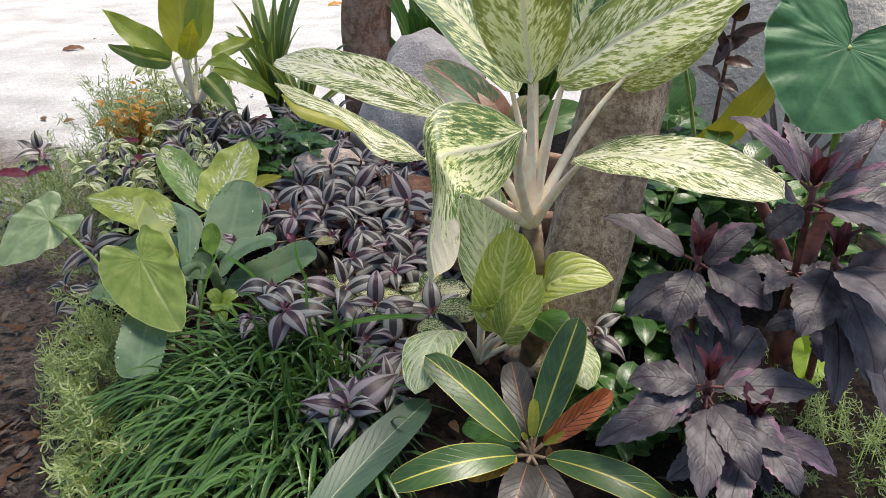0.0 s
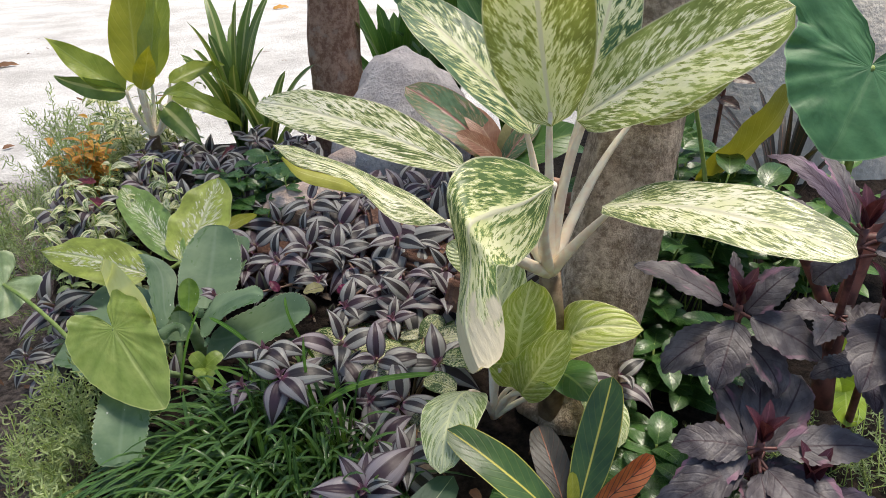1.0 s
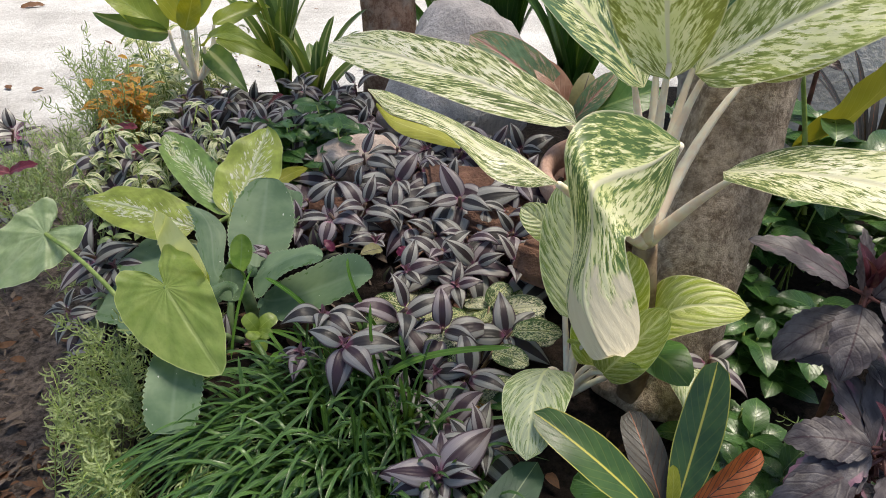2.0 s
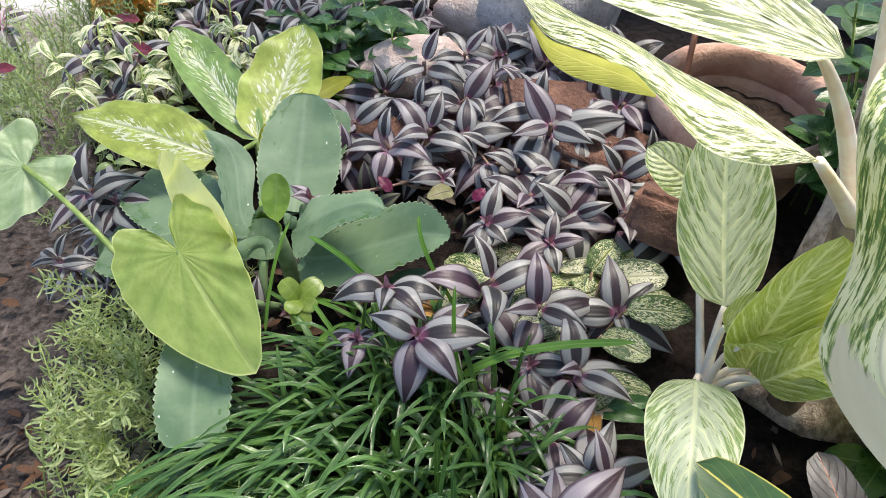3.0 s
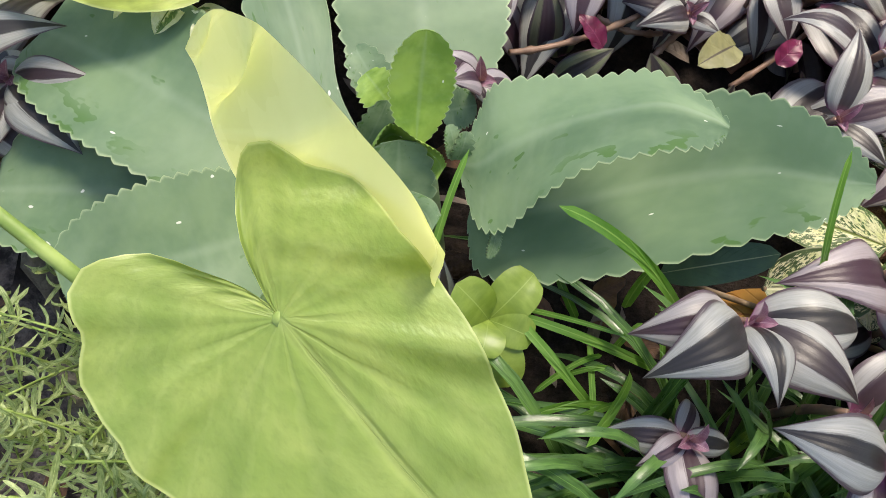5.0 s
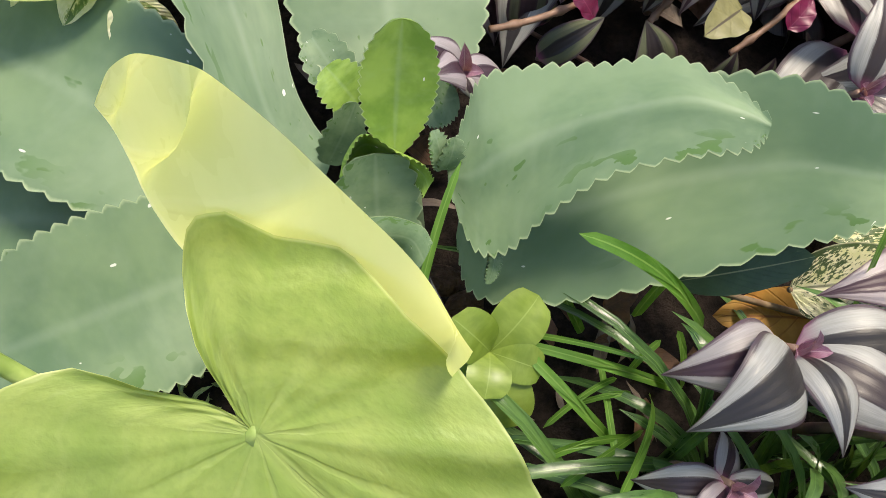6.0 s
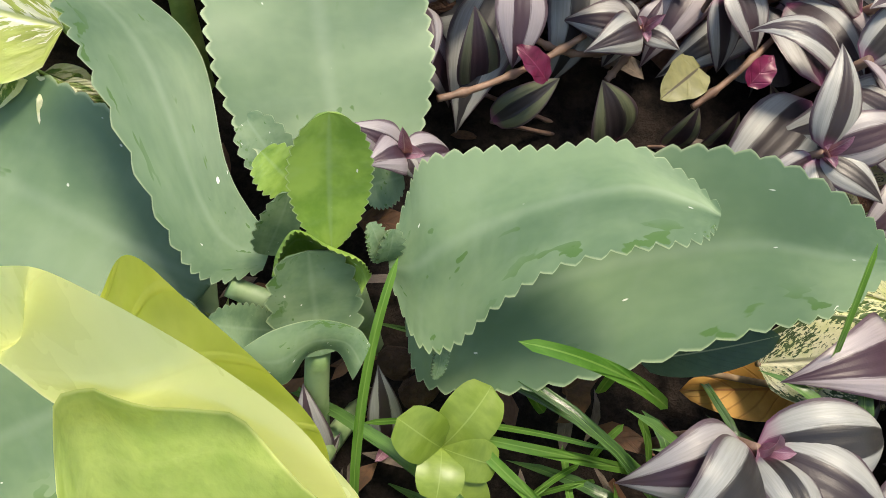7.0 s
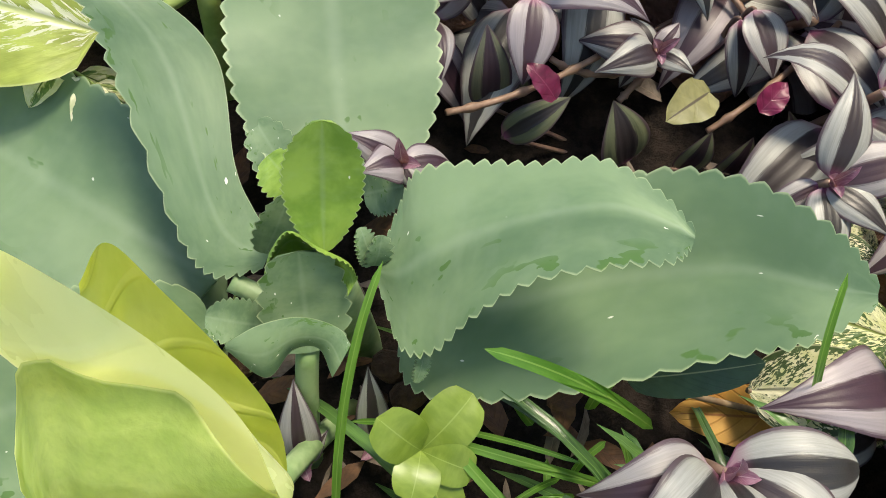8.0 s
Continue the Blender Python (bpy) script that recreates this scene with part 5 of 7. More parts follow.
# ---- purple shrubs ----
def purple_shoot(at, foot, leaves, seed, group="purple shrub shoots"):
    """A dark shoot with whorls of dusky leaves; leaves: tips with widths."""
    rng = random.Random(seed)
    at = Vector(at)
    ob = empty("purple_shrub", foot, "dusky purple shrub with veined leaves and wine stem", "shrub", group)
    stalk(ob, foot, (at + Vector(foot)) / 2 + Vector((0.01, 0.01, 0)), at, 0.006, 0.004, M_PURPLE_STEM, "stem")
    for k in range(4):
        q = seed + 1.57 * k
        leaf(ob, at, at + Vector((math.cos(q) * 0.022, math.sin(q) * 0.022, 0.042)), 0.016, (-math.cos(q), -math.sin(q) - 0.5, 0.5), M_PURPLE_YOUNG, fold=0.4, nu=8, nv=4)
    lower = at.lerp(Vector(foot), 0.32)
    for k in range(5):
        q = seed * 1.7 + 1.257 * k
        leaves = leaves + [(lower + Vector((math.cos(q) * 0.075, math.sin(q) * 0.06 - 0.02, rng.uniform(-0.02, 0.02))), 0.040)]
    for k, (tip, width) in enumerate(leaves):
        tip = Vector(tip)
        low = lower if k >= len(leaves) - 5 else at - Vector((0, 0, 0.008 + 0.012 * (k // 3)))
        base = low + (tip - low) * 0.14
        hold = stalk(ob, low, (low + base) / 2, base, 0.0022, 0.0018, M_PURPLE_STEM)
        out = (tip - at).normalized()
        face = Vector((rng.uniform(-0.2, 0.2), -0.45, 0.85)) - out * 0.2
        leaf(hold, base, tip, width * 0.76, face, M_PURPLE_PINK if rng.random() < 0.10 else M_PURPLE, a=0.62, b=0.80, sag=rng.uniform(0.05, 0.14), fold=rng.uniform(0.0, 0.25),
             wave=0.05, waves=2.5, seed=rng.random(), hook=rng.uniform(0, 0.12), teeth=9, tooth=0.0022, nv=8)


purple_shoot((0.312, 0.708, 0.222), (0.33, 0.76, 0.03), [
    ((0.221, 0.734, 0.209), 0.058), ((0.429, 0.688, 0.224), 0.058), ((0.213, 0.698, 0.181), 0.055), ((0.176, 0.668, 0.164), 0.055), ((0.272, 0.581, 0.164), 0.055),
    ((0.337, 0.598, 0.175), 0.055), ((0.383, 0.635, 0.181), 0.060), ((0.294, 0.809, 0.249), 0.050), ((0.404, 0.798, 0.247), 0.06), ((0.347, 0.807, 0.267), 0.055)], 1)
purple_shoot((0.314, 0.805, 0.335), (0.34, 0.86, 0.05), [
    ((0.206, 0.854, 0.372), 0.048), ((0.269, 0.741, 0.270), 0.060), ((0.392, 0.753, 0.293), 0.075), ((0.380, 0.814, 0.375), 0.05), ((0.316, 0.840, 0.387), 0.022),
    ((0.227, 0.799, 0.255), 0.055), ((0.349, 0.743, 0.249), 0.06)], 2)
purple_shoot((0.419, 0.776, 0.435), (0.46, 0.87, 0.05), [
    ((0.336, 0.841, 0.507), 0.032), ((0.402, 0.848, 0.496), 0.028), ((0.497, 0.810, 0.506), 0.036), ((0.519, 0.769, 0.464), 0.040), ((0.507, 0.735, 0.391), 0.055),
    ((0.379, 0.788, 0.368), 0.05), ((0.354, 0.868, 0.446), 0.028), ((0.564, 0.795, 0.400), 0.05)], 3)
purple_shoot((0.464, 0.779, 0.346), (0.50, 0.84, 0.05), [
    ((0.470, 0.641, 0.334), 0.095), ((0.396, 0.689, 0.298), 0.075), ((0.482, 0.662, 0.236), 0.075), ((0.443, 0.672, 0.213), 0.055), ((0.531, 0.719, 0.358), 0.07), ((0.506, 0.636, 0.180), 0.05),
    ((0.430, 0.802, 0.301), 0.06)], 4)
purple_shoot((0.357, 0.681, 0.186), (0.36, 0.72, 0.02), [
    ((0.439, 0.625, 0.158), 0.05), ((0.266, 0.667, 0.112), 0.05), ((0.386, 0.599, 0.151), 0.05), ((0.295, 0.570, 0.140), 0.05)], 5)
thick = empty("purple_shrub", (0.46, 0.90, 0.05), "thick wine red forked stem of the purple shrub", "shrub")
stalk(thick, (0.442, 0.812, 0.180), (0.444, 0.844, 0.319), (0.541, 0.886, 0.479), 0.014, 0.008, M_PURPLE_STEM, "stem", 10)
stalk(thick, (0.445, 0.844, 0.296), (0.422, 0.859, 0.352), (0.390, 0.870, 0.401), 0.009, 0.006, M_PURPLE_STEM, "stem", 10)
stalk(thick, (0.465, 0.843, 0.389), (0.495, 0.826, 0.399), (0.544, 0.807, 0.403), 0.008, 0.006, M_PURPLE_STEM, "stem", 10)


# ---- striped ground cover ----
def sprig(seed, count=6):
    """One rosette of striped leaves, its base at the origin."""
    rng = random.Random(seed)
    ob = empty("zebrina_sprig", (0, 0, 0), "silver and purple striped wandering inch-plant sprig", "inch plant", "striped ground cover")
    stalk(ob, (0.004, 0.012, -0.075), (0.012, 0.006, -0.035), (0, 0, 0), 0.0022, 0.002, M_ZEB_STEM, "stem")
    for k in range(count):
        q = seed + k * 2.4 + rng.uniform(-0.3, 0.3)
        rise = 0.45 - 0.17 * k + rng.uniform(-0.14, 0.14)
        length = (0.034 + 0.006 * min(k, 4)) * rng.uniform(0.9, 1.12)
        way = Vector((math.cos(q) * math.cos(rise), math.sin(q) * math.cos(rise), math.sin(rise)))
        base = Vector((0, 0, -0.005 * k)) + way * 0.002
        leaf(ob, base, base + way * length, length * rng.uniform(0.42, 0.50), (-way.x * 0.5, -way.y * 0.5, 1), M_ZEB, a=0.55, b=1.15, sag=rng.uniform(0.08, 0.24), fold=0.26, cup=-0.40, nu=12, nv=8, hook=rng.uniform(0.0, 0.12))
    return ob


def rosette(at, tips, face=(0.0, -0.55, 0.83), wide=0.44, arch=0.16):
    """A large sprig whose leaves reach for given tips, lowest leaves last."""
    at = Vector(at)
    rng = random.Random(int(at.x * 1000))
    ob = empty("zebrina_sprig", (at.x, at.y + 0.02, at.z - 0.07), "large silver striped wandering inch-plant sprig with pink heart", "inch plant", "striped ground cover")
    stalk(ob, (at.x, at.y + 0.03, at.z - 0.08), (at.x, at.y + 0.02, at.z - 0.03), at, 0.003, 0.0022, M_ZEB_STEM, "stem")
    for k, tip in enumerate(tips):
        tip = Vector(tip)
        way = (tip - at)
        base = at + way * 0.03 - Vector(face) * 0.0015 * k
        leaf(ob, base, tip - Vector(face) * 0.004 * k, way.length * (wide + 0.05) * rng.uniform(0.92, 1.08), face, M_ZEB, a=0.52, b=1.08, sag=arch * rng.uniform(0.8, 1.2), fold=0.26, cup=-0.52, nu=18, nv=10)
    for k in range(3):
        q = k * 2.1 + at.x * 90
        tip = at + Vector(face) * 0.010 + Vector((math.cos(q), 0.4 * math.sin(q), math.sin(q))) * 0.009
        leaf(ob, at, tip, 0.006, face, M_ZEB_HEART, name="young_leaf", label="pink young leaf", fold=0.6, nu=6, nv=4)


rosette((-0.260, 0.996, 0.192), ((-0.264, 0.956, 0.194), (-0.313, 0.973, 0.196), (-0.219, 0.957, 0.187), (-0.201, 0.991, 0.188), (-0.311, 0.991, 0.202)), (0.05, -0.40, 0.92), 0.52, 0.28)
rosette((-0.228, 0.930, 0.192), ((-0.274, 0.946, 0.202), (-0.158, 0.939, 0.182), (-0.190, 0.890, 0.172), (-0.240, 0.886, 0.152)), (0.05, -0.40, 0.92), 0.50, 0.22)
rosette((-0.216, 0.962, 0.166), ((-0.178, 0.987, 0.180), (-0.170, 0.955, 0.150), (-0.185, 0.935, 0.140)), (0.05, -0.45, 0.9), 0.46, 0.14)
rosette((-0.016, 1.030, 0.129), ((-0.009, 1.001, 0.112), (-0.088, 1.031, 0.127), (-0.022, 1.081, 0.173), (0.033, 1.061, 0.152), (0.043, 0.987, 0.113), (-0.053, 1.001, 0.109)))
rosette((-0.288, 0.960, 0.160), ((-0.312, 0.952, 0.156), (-0.320, 0.970, 0.152), (-0.294, 0.917, 0.150), (-0.262, 0.955, 0.156), (-0.273, 0.978, 0.157)), (0.05, -0.45, 0.9), 0.48, 0.22)
rosette((-0.116, 0.962, 0.121), ((-0.067, 0.951, 0.127), (-0.089, 0.935, 0.107), (-0.108, 0.912, 0.079), (-0.142, 0.964, 0.123), (-0.091, 0.992, 0.127)))
rosette((-0.162, 0.931, 0.113), ((-0.131, 0.892, 0.086), (-0.178, 0.904, 0.097), (-0.125, 0.924, 0.107), (-0.157, 0.968, 0.126), (-0.190, 0.928, 0.109)))
rosette((-0.155, 1.122, 0.183), ((-0.140, 1.161, 0.214), (-0.104, 1.127, 0.192), (-0.132, 1.091, 0.179), (-0.163, 1.079, 0.163), (-0.183, 1.115, 0.173)))
rosette((-0.082, 1.113, 0.161), ((-0.074, 1.145, 0.184), (-0.042, 1.107, 0.172), (-0.076, 1.073, 0.146), (-0.128, 1.089, 0.146), (-0.110, 1.136, 0.171)))
rosette((-0.031, 1.235, 0.168), ((-0.026, 1.281, 0.206), (0.027, 1.262, 0.187), (0.024, 1.215, 0.163), (-0.049, 1.191, 0.146), (-0.068, 1.271, 0.177), (-0.007, 1.200, 0.159)))
rosette((-0.174, 1.286, 0.204), ((-0.172, 1.337, 0.233), (-0.109, 1.297, 0.205), (-0.167, 1.242, 0.184), (-0.234, 1.268, 0.195), (-0.125, 1.340, 0.224), (-0.218, 1.316, 0.221)))
rosette((0.053, 1.235, 0.157), ((0.108, 1.225, 0.163), (0.072, 1.260, 0.171), (0.078, 1.176, 0.136), (0.042, 1.167, 0.123), (0.031, 1.232, 0.152)))
rosette((-0.122, 1.469, 0.236), ((-0.059, 1.487, 0.245), (-0.183, 1.490, 0.241), (-0.123, 1.408, 0.211), (-0.099, 1.536, 0.269), (-0.077, 1.449, 0.231)))
rosette((-0.263, 1.506, 0.210), ((-0.308, 1.512, 0.214), (-0.263, 1.560, 0.242), (-0.218, 1.495, 0.215), (-0.263, 1.458, 0.185)))
rosette((-0.617, 1.222, 0.143), ((-0.564, 1.209, 0.152), (-0.592, 1.186, 0.142), (-0.571, 1.163, 0.139), (-0.629, 1.175, 0.128), (-0.676, 1.229, 0.140), (-0.642, 1.272, 0.140)))
rosette((-0.117, 0.756, 0.148), ((-0.176, 0.750, 0.161), (-0.056, 0.808, 0.165), (-0.073, 0.739, 0.158), (-0.122, 0.706, 0.135), (-0.170, 0.733, 0.149), (-0.114, 0.801, 0.174)))
rosette((-0.080, 0.820, 0.129), ((-0.054, 0.867, 0.151), (-0.103, 0.850, 0.142), (-0.055, 0.826, 0.139), (-0.112, 0.797, 0.128)))


SPRIGS = [sprig(s, 5 + s % 3) for s in range(7)]
placed = [0]


def set_sprig(at, scale, rng, lean=0.35, turn=None):
    """The first seven take the built sprigs themselves, the rest are copies."""
    m = Matrix.Translation(at) @ Euler((rng.uniform(-lean, lean) + 0.55, rng.uniform(-lean, lean), 0)).to_matrix().to_4x4() @ Matrix.Rotation(turn if turn is not None else rng.uniform(0, 6.28), 4, "Z") @ Matrix.Scale(scale, 4)
    k = placed[0]
    placed[0] += 1
    if k < len(SPRIGS):
        SPRIGS[k].matrix_basis = m
    else:
        copy_thing(SPRIGS[rng.randrange(len(SPRIGS))], m)


def cover():
    rng = random.Random(11)
    # large near rosettes
    for at, scale in (((-0.019, 1.345, 0.189), 1.2), 
                      ((-0.150, 1.016, 0.137), 1.0), ((-0.117, 0.756, 0.149), 1.25),
                      ((-0.642, 1.231, 0.145), 1.2), ((-0.068, 0.810, 0.145), 1.2), ((0.222, 0.914, 0.170), 1.1), ((-0.117, 1.479, 0.232), 1.3),
                      ((-0.662, 1.130, 0.125), 0.9), ((-0.978, 1.573, 0.100), 1.3), ((-1.163, 2.011, 0.100), 1.5), ((-0.659, 1.220, 0.167), 1.3)):
        set_sprig(at, scale, rng, 0.25)
    kept = []

    def scatter(centre, size, count, gap, high, s0, s1):
        tries = 0
        while count and tries < 6000:
            tries += 1
            x, y = centre[0] + rng.uniform(-1, 1) * size[0], centre[1] + rng.uniform(-1, 1) * size[1]
            if ((x - centre[0]) / size[0]) ** 2 + ((y - centre[1]) / size[1]) ** 2 > 1 or any((x - a) ** 2 + (y - b) ** 2 < gap * gap for a, b in kept):
                continue
            if (x + 0.375) ** 2 + (y - 1.12) ** 2 < 0.13 ** 2 or (x + 0.25) ** 2 + (y - 1.06) ** 2 < 0.085 ** 2 or (x + 0.150) ** 2 + (y - 1.11) ** 2 < 0.068 ** 2 or ((x + 0.215) / 0.12) ** 2 + ((y - 1.195) / 0.065) ** 2 < 1 or (x +0.627) ** 2 + (y - 1.311) ** 2 < 0.07 ** 2 or (x - 0.01) ** 2 + (y - 1.02) ** 2 < 0.11 ** 2 or (x - 0.19) ** 2 + (y - 1.02) ** 2 < 0.07 ** 2 or (x - 0.185) ** 2 + (y - 1.345) ** 2 < 0.15 ** 2 or ((x + 0.03) / 0.10) ** 2 + ((y - 1.06) / 0.075) ** 2 < 1:
                continue
            kept.append((x, y))
            set_sprig((x, y, flat_at(x, y) + high + rng.uniform(-0.02, 0.02)), rng.uniform(s0, s1), rng)
            count -= 1

    scatter((-0.09, 1.24), (0.24, 0.24), 38, 0.050, 0.078, 1.05, 1.35)
    scatter((-0.42, 1.62), (0.20, 0.18), 26, 0.05, 0.075, 0.8, 1.1)
    scatter((-0.68, 1.38), (0.10, 0.12), 8, 0.05, 0.06, 0.9, 1.25)
    scatter((-0.10, 0.86), (0.10, 0.08), 2, 0.05, 0.06, 1.0, 1.2)


cover()


def runner(a, b, c, r):
    """A bare trailing stem of the striped cover, with swollen joints."""
    ob = empty("zebrina_runner", a, "bare brown trailing stem of the striped inch plant", "inch plant", "bare trailing stems")
    pts = bend(a, b, c, 18)
    part("stem", tube(bmesh.new(), pts, [r * (1.5 if i % 6 == 3 else 1.0) for i in range(len(pts))], 7, 0.1), M_RUNNER, ob)


rosette((-0.204, 1.225, 0.177), ((-0.247, 1.205, 0.184), (-0.188, 1.205, 0.178), (-0.188, 1.235, 0.190), (-0.249, 1.225, 0.192), (-0.213, 1.240, 0.194)), (0.0, -0.6, 0.8), 0.50, 0.20)


def shaded_sprig():
    """Loose leaves of the striped cover over and under its bare stems, in the hollow behind the succulent."""
    ob = empty("zebrina_sprig", (-0.221, 1.190, 0.124), "loose hanging and shaded leaves of the striped inch plant", "inch plant", "striped ground cover")
    root = Vector((-0.206, 1.210, 0.099))
    for base, tip, width, material in (
            ((-0.275, 1.235, 0.209), (-0.284, 1.205, 0.179), 0.028, M_ZEB),
            ((-0.150, 1.235, 0.193), (-0.142, 1.205, 0.170), 0.026, M_ZEB),
            ((-0.156, 1.235, 0.187), (-0.151, 1.215, 0.147), 0.023, M_ZEB),
            ((-0.198, 1.250, 0.172), (-0.214, 1.235, 0.142), 0.020, M_ZEB),
            ((-0.248, 1.250, 0.192), (-0.242, 1.235, 0.164), 0.020, M_ZEB),
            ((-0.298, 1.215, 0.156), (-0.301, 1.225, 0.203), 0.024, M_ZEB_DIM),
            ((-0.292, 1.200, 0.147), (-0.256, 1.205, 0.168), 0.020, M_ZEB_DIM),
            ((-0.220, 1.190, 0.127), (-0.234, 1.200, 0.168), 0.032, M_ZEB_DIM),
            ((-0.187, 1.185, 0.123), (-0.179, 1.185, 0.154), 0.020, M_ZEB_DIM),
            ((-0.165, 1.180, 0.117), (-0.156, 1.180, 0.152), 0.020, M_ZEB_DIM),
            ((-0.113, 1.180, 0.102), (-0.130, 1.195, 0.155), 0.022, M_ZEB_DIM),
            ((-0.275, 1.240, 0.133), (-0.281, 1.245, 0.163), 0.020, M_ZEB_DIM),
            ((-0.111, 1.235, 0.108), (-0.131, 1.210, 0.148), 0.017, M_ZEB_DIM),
            ):
        base, tip = Vector(base), Vector(tip)
        if material is M_ZEB:
            stalk(ob, base + Vector((0, 0.01, -0.04)), base + Vector((0, 0.008, 0.0)), base, 0.0018, 0.0014, M_ZEB_STEM, "stem")
        else:
            stalk(ob, root, (root + base) / 2, base, 0.0016, 0.0012, M_ZEB_STEM, "stem")
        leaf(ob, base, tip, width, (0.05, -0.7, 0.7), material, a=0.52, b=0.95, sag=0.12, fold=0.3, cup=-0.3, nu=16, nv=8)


shaded_sprig()
for a, b, c in (((-0.174, 1.195, 0.143), (-0.139, 1.205, 0.158), (-0.093, 1.235, 0.180)),
                ((-0.326, 1.190, 0.179), (-0.286, 1.200, 0.173), (-0.237, 1.225, 0.177)),
                ((-0.143, 1.180, 0.125), (-0.102, 1.185, 0.130), (-0.048, 1.190, 0.131)),
                ((-0.228, 1.205, 0.162), (-0.219, 1.210, 0.169), (-0.201, 1.225, 0.170)),
                ((-0.262, 1.230, 0.173), (-0.247, 1.215, 0.169), (-0.215, 1.230, 0.159))):
    runner(a, b, c, 0.0019)


rng = random.Random(93)
for _ in range(16):
    x, y, q = rng.uniform(-0.20, 0.08), rng.uniform(1.24, 1.42), rng.uniform(0, 6.283)
    n = rng.uniform(0.035, 0.06)
    a, c = (Vector((x + k * n * math.cos(q), y + k * n * math.sin(q), 0)) for k in (-1, 1))
    a.z, c.z = flat_at(a.x, a.y) + 0.015, flat_at(c.x, c.y) + rng.uniform(0.03, 0.055)
    runner(a, (a + c) / 2 + Vector((rng.uniform(-0.02, 0.02), rng.uniform(-0.02, 0.02), 0.03)), c, 0.0019)


# ---- grass and needle foliage ----
def grass(at, spread, count, seed, singles):
    rng = random.Random(seed)
    ob = empty("grass_clump", at, "arching clump of narrow dark green grass blades", "grass")
    rest = bmesh.new()
    for k in range(count):
        bm = bmesh.new() if k < singles else rest
        r, q = spread * math.sqrt(rng.random()), rng.uniform(0, 6.283)
        x, y = at[0] + r * math.cos(q), at[1] + r * math.sin(q)
        root = Vector((x, y, flat_at(x, y) - 0.005))
        way = Vector((x - at[0], y - at[1], 0)) * 0.5 / spread + Vector((rng.gauss(-0.34, 0.36), rng.gauss(-0.42, 0.36), 0))
        length = rng.uniform(0.15, 0.27)
        reach = min(way.length, 1.0)
        if way.length > 1:
            way.normalize()
        tip = root + way * length * 0.8 + Vector((0, 0, length * (0.62 - 0.55 * reach)))
        top = root + way * length * 0.25 + Vector((0, 0, length * rng.uniform(0.35, 0.6)))
        blade(bm, root, tip, rng.uniform(0.0048, 0.0072), (-way.x, -way.y, 0.6), a=0.12, b=0.35, control=top, fold=0.3, nu=8, nv=2)
        if k < singles:
            part("blade", bm, M_GRASS, ob)
    tagged(part("undergrowth", rest, M_GRASS, ob), kind="stuff")


grass((-0.25, 0.87, 0.05), 0.12, 520, 21, 260)
grass((-0.19, 0.75, 0.04), 0.12, 260, 22, 120)


def needle_bush(at, spread, height, stems, seed, material, label, needle=0.0120, upright=0.3):
    rng = random.Random(seed)
    ob = empty("needle_bush", at, label, "ground cover")
    bm, wood = bmesh.new(), bmesh.new()
    for _ in range(stems):
        r, q = math.sqrt(rng.random()), rng.uniform(0, 6.283)
        x, y = at[0] + r * spread[0] * math.cos(q), at[1] + r * spread[1] * math.sin(q)
        z = max(at[2], flat_at(x, y)) + height * rng.uniform(0.1, 0.6) * (1.1 - r)
        root = Vector((x, y, z - 0.02))
        way = Vector((rng.gauss(0, 1) + 0.8 * math.cos(q), rng.gauss(0, 1) + 0.8 * math.sin(q), rng.gauss(upright, 0.5))).normalized()
        length = rng.uniform(0.06, 0.13) * (1 + 0.15 * (upright > 1))
        top = root + way * length + Vector((0, 0, length * 0.3))
        if -0.415 < top.x < -0.2 and top.y > 0.92:
            continue
        if top.x > -0.492 and 0.80 < top.y < 1.02 and top.z > 0.070 + 0.55 * (top.y - 0.861) and top.x < -0.38:
            continue
        if top.y < 1.25 and top.x < -0.605 - 0.545 * (top.y - 0.92):
            continue
        if top.y > 1.02 and top.z > 0.112 and -0.62 < top.x < -0.40:
            continue
        pts = bend(root, root + way * length * 0.5 + Vector((0, 0, length * 0.35)), top, 6)
        tube(wood, pts, 0.0008, 3)
        side_way = way.cross(Vector((0.3, 0.2, 1))).normalized()
        for i in range(30):
            t = 0.25 + 0.75 * (i + rng.random()) / 30
            p = root.lerp(top, t) + Vector((0, 0, length * 0.3 * t * (1 - t)))
            out = (Matrix.Rotation(2.4 * i + rng.uniform(-0.5, 0.5), 3, way) @ side_way + Vector((rng.gauss(0, 0.3), rng.gauss(0, 0.3), rng.gauss(0.1, 0.3)))).normalized()
            n = needle * rng.uniform(0.7, 1.25)
            curl = Vector((rng.gauss(0, 0.5), rng.gauss(0, 0.5), rng.gauss(0.25, 0.4)))
            tip = p + (out * 0.8 + way * rng.uniform(0.1, 0.9) + curl * 0.5).normalized() * n * 0.9
            blade(bm, p, tip, n * 0.115, (rng.gauss(0, 0.5), -0.6, 0.8), a=0.12, b=0.25, control=p + (out - curl * 0.4) * n * 0.65, nu=5, nv=1, fold=0)
    tagged(part("foliage", bm, material, ob), kind="stuff")
    tagged(part("branch", wood, M_EAR_STALK, ob), kind="stuff")


